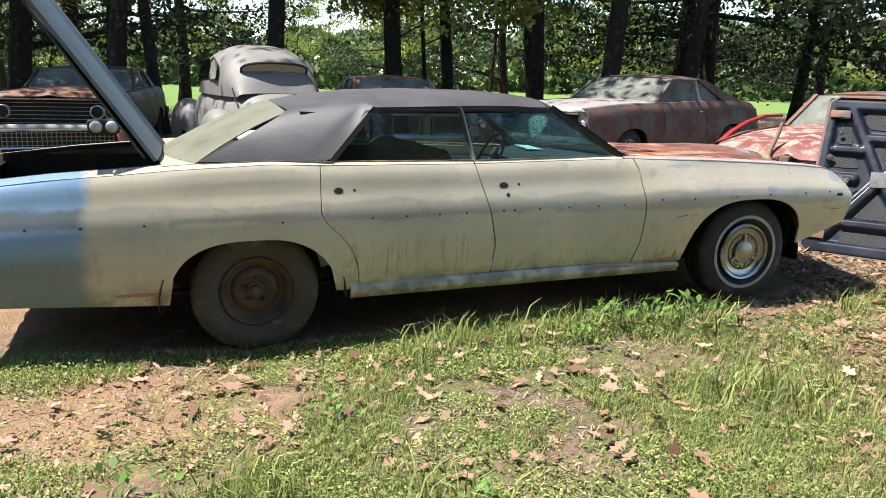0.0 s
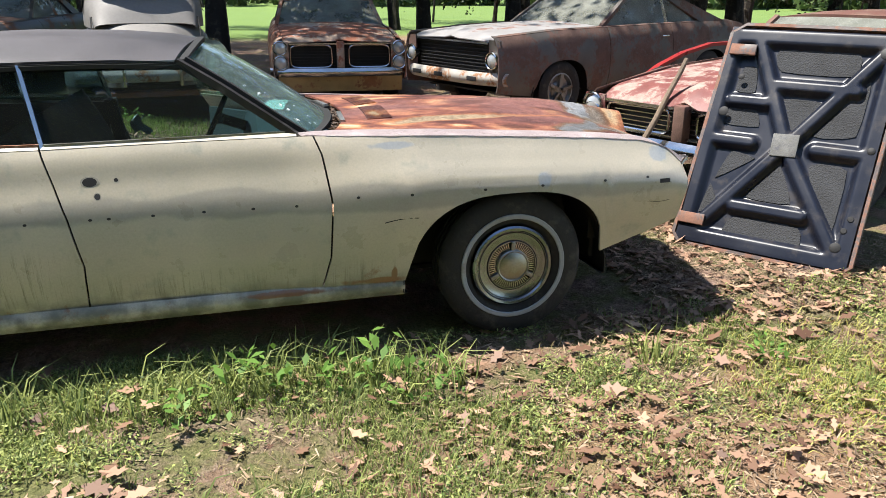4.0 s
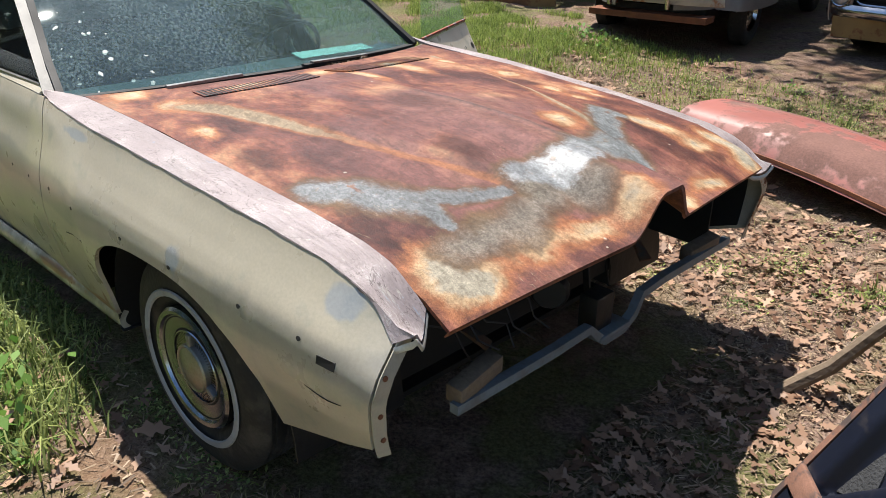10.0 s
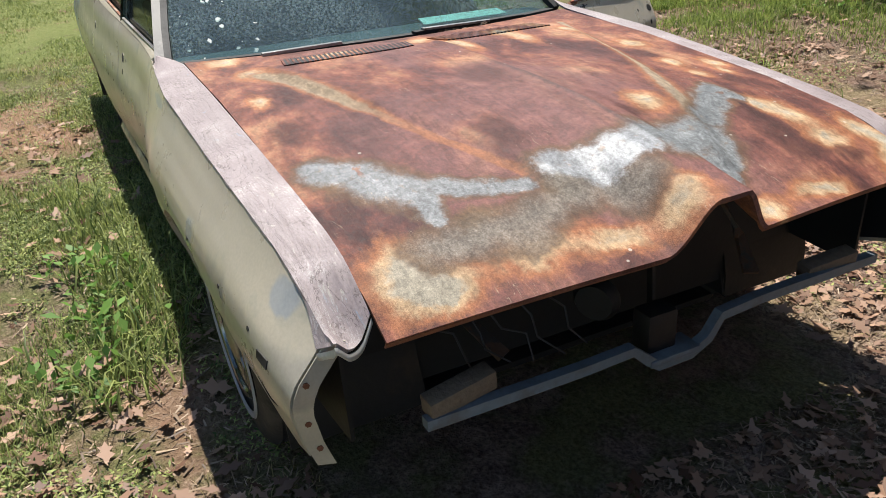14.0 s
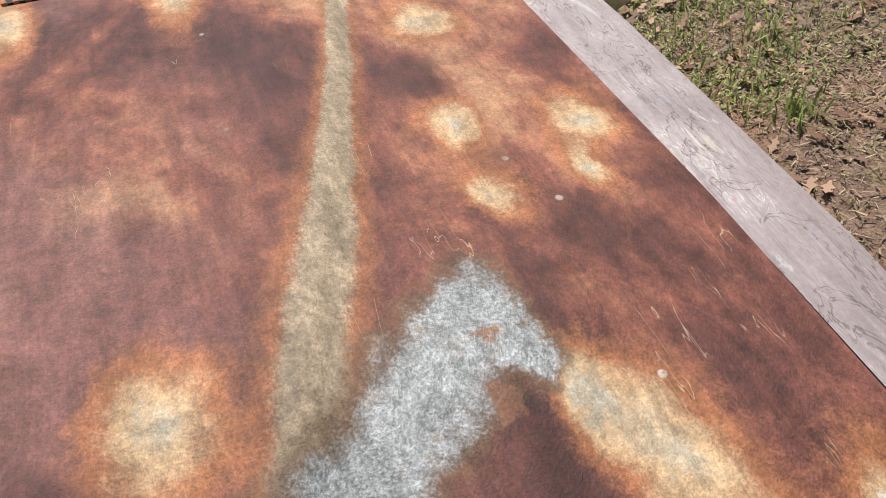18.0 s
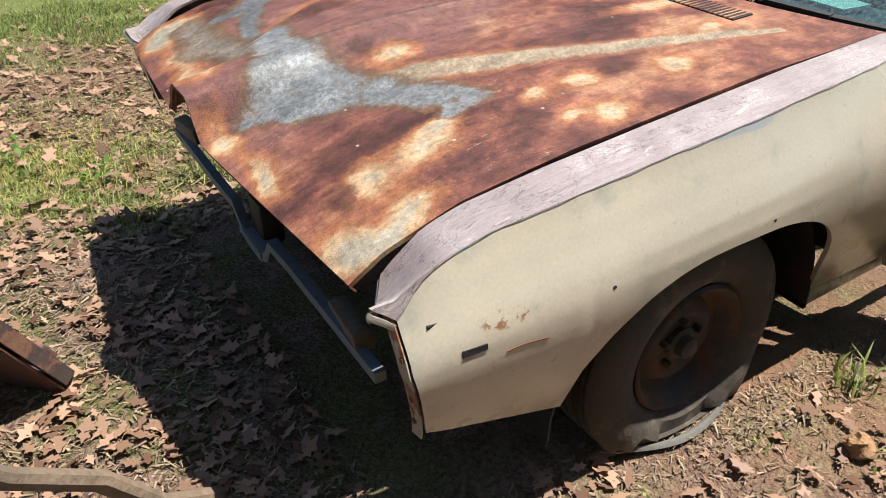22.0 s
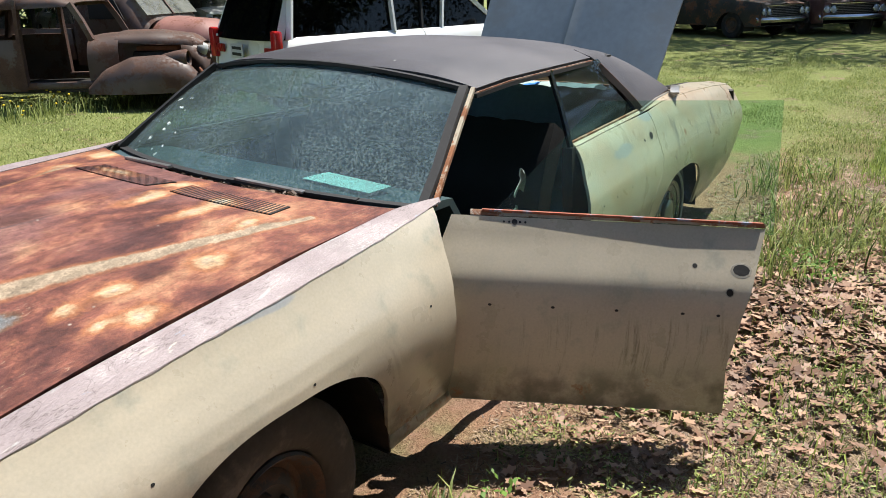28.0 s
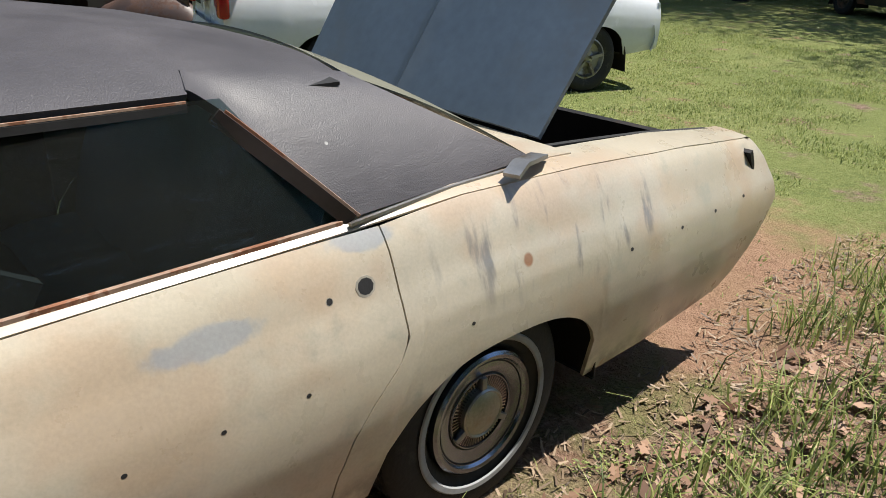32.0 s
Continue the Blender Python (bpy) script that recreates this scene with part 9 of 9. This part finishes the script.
tufts("tall_grass", [(2.55, 2.85, 1.3), (2.75, 2.7, 1.2), (1.2, 3.75, 0.9), (1.75, 3.85, 0.7), (2.2, 3.9, 0.9), (0.85, 2.3, 0.8), (2.9, 3.88, 1.0), (3.2, 3.8, 0.9), (0.2, 2.6, 0.8), (4.2, 3.75, 0.5), (5.3, 3.2, 0.8), (5.9, 3.0, 0.8), (1.5, 3.9, 0.8), (2.6, 3.95, 0.8)], GRASS, "tall grass tufts beside the car", 21, 0.19, 105)
tufts("tall_grass", [(-1.55, 6.35, 1.3), (-1.75, 6.55, 1.0), (-2.2, 6.3, 0.9), (-0.1, 6.75, 1.5), (0.2, 6.65, 1.2), (-0.45, 6.95, 1.3), (0.5, 6.62, 0.9), (-0.8, 7.2, 1.2), (0.0, 7.1, 1.2), (-2.6, 7.1, 1.1), (-1.2, 7.5, 1.0), (0.9, 6.55, 0.7), (0.35, 6.9, 1.2), (-0.25, 7.3, 1.2), (-1.0, 6.8, 1.0), (0.7, 6.8, 0.8), (-0.65, 6.6, 1.1), (0.1, 6.95, 1.1)], GRASS, "tall grass tufts behind the rear wheel", 22, 0.21, 95)
tufts("weed_tufts", [(2.1, 6.75, 0.6), (2.6, 7.3, 0.5), (3.3, 6.6, 0.6), (1.7, 7.3, 0.8), (3.0, 7.1, 0.5), (2.2, 6.3, 0.7), (3.1, 6.25, 0.5), (4.9, 6.6, 0.5), (0.9, 9.9, 0.9), (1.4, 9.8, 0.9), (2.4, 9.7, 0.7), (3.9, 9.3, 0.6), (4.6, 8.8, 0.8), (-0.6, 9.6, 0.8), (0.2, 8.6, 0.9), (1.3, 8.2, 0.7), (5.0, 3.3, 0.5)], GRASS, "small green weeds on bare soil", 23, 0.10, 70, 0.09, 0.005)


def broad_weeds(spots, seed):
    """Leafy weeds: a few stems with pointed leaves."""
    rng = np.random.default_rng(seed)
    vs, fs, n = [], [], 0
    for a, b, s in spots:
        base = np.array([a, b, float(gz(a, b))])
        for k in range(34):
            az, el = rng.uniform(0, 2 * np.pi), rng.uniform(0.2, 1.2)
            st = base + np.array([rng.normal(0, 0.05), rng.normal(0, 0.05), rng.uniform(0.0, 0.13)]) * s
            d = np.array([np.cos(az) * np.cos(el), np.sin(az) * np.cos(el), np.sin(el)])
            w = np.array([-np.sin(az), np.cos(az), 0])
            L = s * rng.uniform(0.025, 0.06)
            vs += [st, st + d * L * 0.5 + w * L * 0.24, st + d * L - np.array([0, 0, L * 0.15]), st + d * L * 0.5 - w * L * 0.24]
            fs.append([n, n + 1, n + 2, n + 3])
            n += 4
    return bulk("leafy_weeds", np.array(vs), np.array(fs), leafy("weed_leaves", (0.08, 0.17, 0.03), (0.17, 0.30, 0.06), 0.35), "leafy green weeds in the shade of the sedan", "weeds")


broad_weeds([(2.45, 3.85, 1.5), (2.95, 3.75, 1.6), (3.15, 3.7, 1.3), (2.75, 3.8, 1.2), (2.2, 3.7, 1.1), (0.6, 3.1, 1.0), (-0.2, 2.7, 1.1), (1.0, 2.2, 0.9), (2.2, 6.55, 1.0), (2.0, 6.75, 1.1), (3.0, 6.4, 0.8), (0.5, 6.9, 1.1), (0.7, 7.0, 1.1), (1.1, 9.9, 1.6), (1.3, 9.95, 1.5), (3.3, 9.8, 1.0), (4.7, 3.6, 1.0), (5.0, 3.1, 1.0), (-1.7, 6.6, 1.2)], 31)


def fallen_leaves(name, x, y, size, label, seed, lift=0.012):
    """Curled, lobed dead leaves."""
    rng = np.random.default_rng(seed)
    n = len(x)
    ring = np.array([(1.0, 0.0), (0.62, 0.20), (0.55, 0.52), (0.18, 0.24), (-0.12, 0.62), (-0.42, 0.20), (-0.85, 0.10), (-0.85, -0.10), (-0.42, -0.22), (-0.10, -0.60), (0.2, -0.22), (0.52, -0.50), (0.62, -0.18)])
    k = len(ring)
    s = size * rng.uniform(0.55, 1.3, n)[:, None]
    u, w = ring[None, :, 0] * s, ring[None, :, 1] * s * rng.uniform(0.6, 1.05, n)[:, None]
    curl, fold = rng.uniform(-2.0, 5.0, n)[:, None], rng.uniform(-1.0, 6.0, n)[:, None]
    z = curl * u * u + fold * w * w
    az, t1, t2 = rng.uniform(0, 2 * np.pi, n)[:, None], rng.normal(0, 0.28, n)[:, None], rng.normal(0, 0.28, n)[:, None]
    z = z + u * t1 + w * t2
    px = x[:, None] + u * np.cos(az) - w * np.sin(az)
    py = y[:, None] + u * np.sin(az) + w * np.cos(az)
    pz = (gz(x, y) + lift + rng.uniform(0, 0.015, n))[:, None] + z
    v = np.stack([px, py, pz], -1).reshape(-1, 3)
    return bulk(name, v, np.arange(n * k).reshape(n, k), DEADLEAF, label, "leaves")


x, y = scatter(11500, -1.5, 6.8, 0.5, 4.35, lambda x, y: 0.09 + 0.75 * dry_zone(x, y) * smooth(x, 1.5, 3.5) + 0.25 * smooth(patch(x, y, 0.5, 31), 0.6, 0.9), 41)
fallen_leaves("fallen_leaves", x, y, 0.038, "dead oak leaves strewn in the grass", 41)
x, y = scatter(5200, 3.9, 5.9, 3.9, 7.4, lambda x, y: 0.35 + 0.5 * smooth(patch(x, y, 0.4, 32), 0.4, 0.8), 42)
fallen_leaves("leaf_litter", x, y, 0.034, "brown leaf litter before the sedan's nose", 42)
x, y = scatter(7500, -1.2, 2.2, 6.3, 8.2, lambda x, y: 0.16 + 0.84 * np.exp(-(((x - 0.7) / 0.85) ** 2 + ((y - 7.05) / 0.55) ** 2)), 43)
fallen_leaves("leaf_heap", x, y, 0.043, "thick drift of dead oak leaves", 43, 0.022)
x, y = scatter(16000, 0.2, 5.4, 6.2, 10.5, lambda x, y: 0.16 + 0.75 * smooth(patch(x, y, 0.6, 33), 0.55, 0.9), 44)
fallen_leaves("leaf_litter", x, y, 0.034, "scattered dead leaves on bare soil", 44)
x, y = scatter(1500, -1.4, 5.4, 0.6, 4.2, lambda x, y: 0.15 + 0.6 * smooth(patch(x, y, 0.7, 34), 0.45, 0.8), 45)
fallen_leaves("large_leaves", x, y, 0.052, "large dead oak leaves", 45, 0.03)


def litter_bits(name, x, y, label, seed, size=0.012):
    """Bark crumbs, straw and twig ends lying about."""
    rng = np.random.default_rng(seed)
    n = len(x)
    az, ln, wd = rng.uniform(0, 2 * np.pi, n), size * rng.uniform(0.6, 3.0, n), size * rng.uniform(0.12, 0.5, n)
    d = np.stack([np.cos(az), np.sin(az), rng.normal(0, 0.25, n)], 1) * ln[:, None]
    s = np.stack([-np.sin(az), np.cos(az), rng.normal(0, 0.3, n)], 1) * wd[:, None]
    c = np.stack([x, y, gz(x, y) + rng.uniform(0.004, 0.016, n)], 1)
    v = np.stack([c - d - s, c + d - s * 0.5, c + d + s * 0.5, c - d + s], 1).reshape(-1, 3)
    return bulk(name, v, np.arange(n * 4).reshape(-1, 4), TWIG, label, "litter")


x, y = scatter(95000, 1.0, 6.0, 6.1, 9.5, lambda x, y: 0.35 + 0.65 * smooth(patch(x, y, 0.5, 61), 0.3, 0.7), 61)
litter_bits("ground_litter", x, y, "bark crumbs and straw on bare soil", 61, 0.0065)
x, y = scatter(90000, 2.4, 6.8, 0.9, 6.2, lambda x, y: dry_zone(x, y), 62)
litter_bits("ground_litter", x, y, "bark crumbs and straw on bare soil", 62, 0.0075)
x, y = scatter(12000, -3.0, 1.2, 5.9, 8.0, lambda x, y: 0.6 + 0 * x, 63)
litter_bits("ground_litter", x, y, "bark crumbs and straw on bare soil", 63)
x, y = scatter(9000, -2.0, 5.0, 0.6, 4.2, lambda x, y: 0.6 + 0 * x, 64)
litter_bits("ground_litter", x, y, "straw and crumbs between the grass", 64)

# crumbs, stones and bits round the wheels
single("clod", Shape().sheet(lambda u, v: (3.34 + (0.042 + 0.012 * math.sin(7 * u * 2 * math.pi / 7 + 9 * v)) * math.cos(2 * math.pi * u) * math.sin(math.pi * v), 6.42 + (0.036 + 0.010 * math.sin(13 * v)) * math.sin(2 * math.pi * u) * math.sin(math.pi * v), 0.04 + 0.03 * math.cos(math.pi * v) * (1 + 0.25 * math.sin(2 * 2 * math.pi * u))), 14, 9), plain("orange_clod", (0.42, 0.24, 0.12), 0.95, 0, 0.4, 12, 0.01), "orange clod of earth by the flat tyre", "clod")
single("soil_mound", Shape().sheet(lambda u, v: (0.1 + 0.55 * (2 * u - 1), -7.0 + 0.5 * (2 * v - 1), 0.28 * max(0.0, 1 - (2 * u - 1) ** 2 - (2 * v - 1) ** 2) ** 0.8 + 0.0), 16, 16), plain("orange_soil", (0.42, 0.19, 0.09), 0.95, 0, 0.3, 9, 0.02), "small mound of orange soil", "mound")
tufts("dandelion_stems", [(-3.2, -3.4, 1.0), (-2.4, -3.3, 1.0), (-4.1, -3.3, 1.0), (-1.6, -3.3, 1.0), (-0.8, -3.4, 1.0), (0.2, -3.9, 1.0), (1.2, -4.6, 1.0)], GRASS, "tall weeds at the hulk's foot", 51, 0.28, 240, 0.35, 0.006)
flower = Shape()
rng = random.Random(6)
for i in range(60):
    fx, fy = rng.uniform(-4.4, 0.4), rng.uniform(-3.9, -2.8)
    flower.ball((fx, fy, rng.uniform(0.12, 0.32)), (0.02, 0.02, 0.014), 6, 4)
tagged(single("yellow_flowers", flower, plain("yellow_petals", (0.75, 0.55, 0.02), 0.7), "yellow wild flowers along the lawn's edge", "flowers"), kind="stuff")
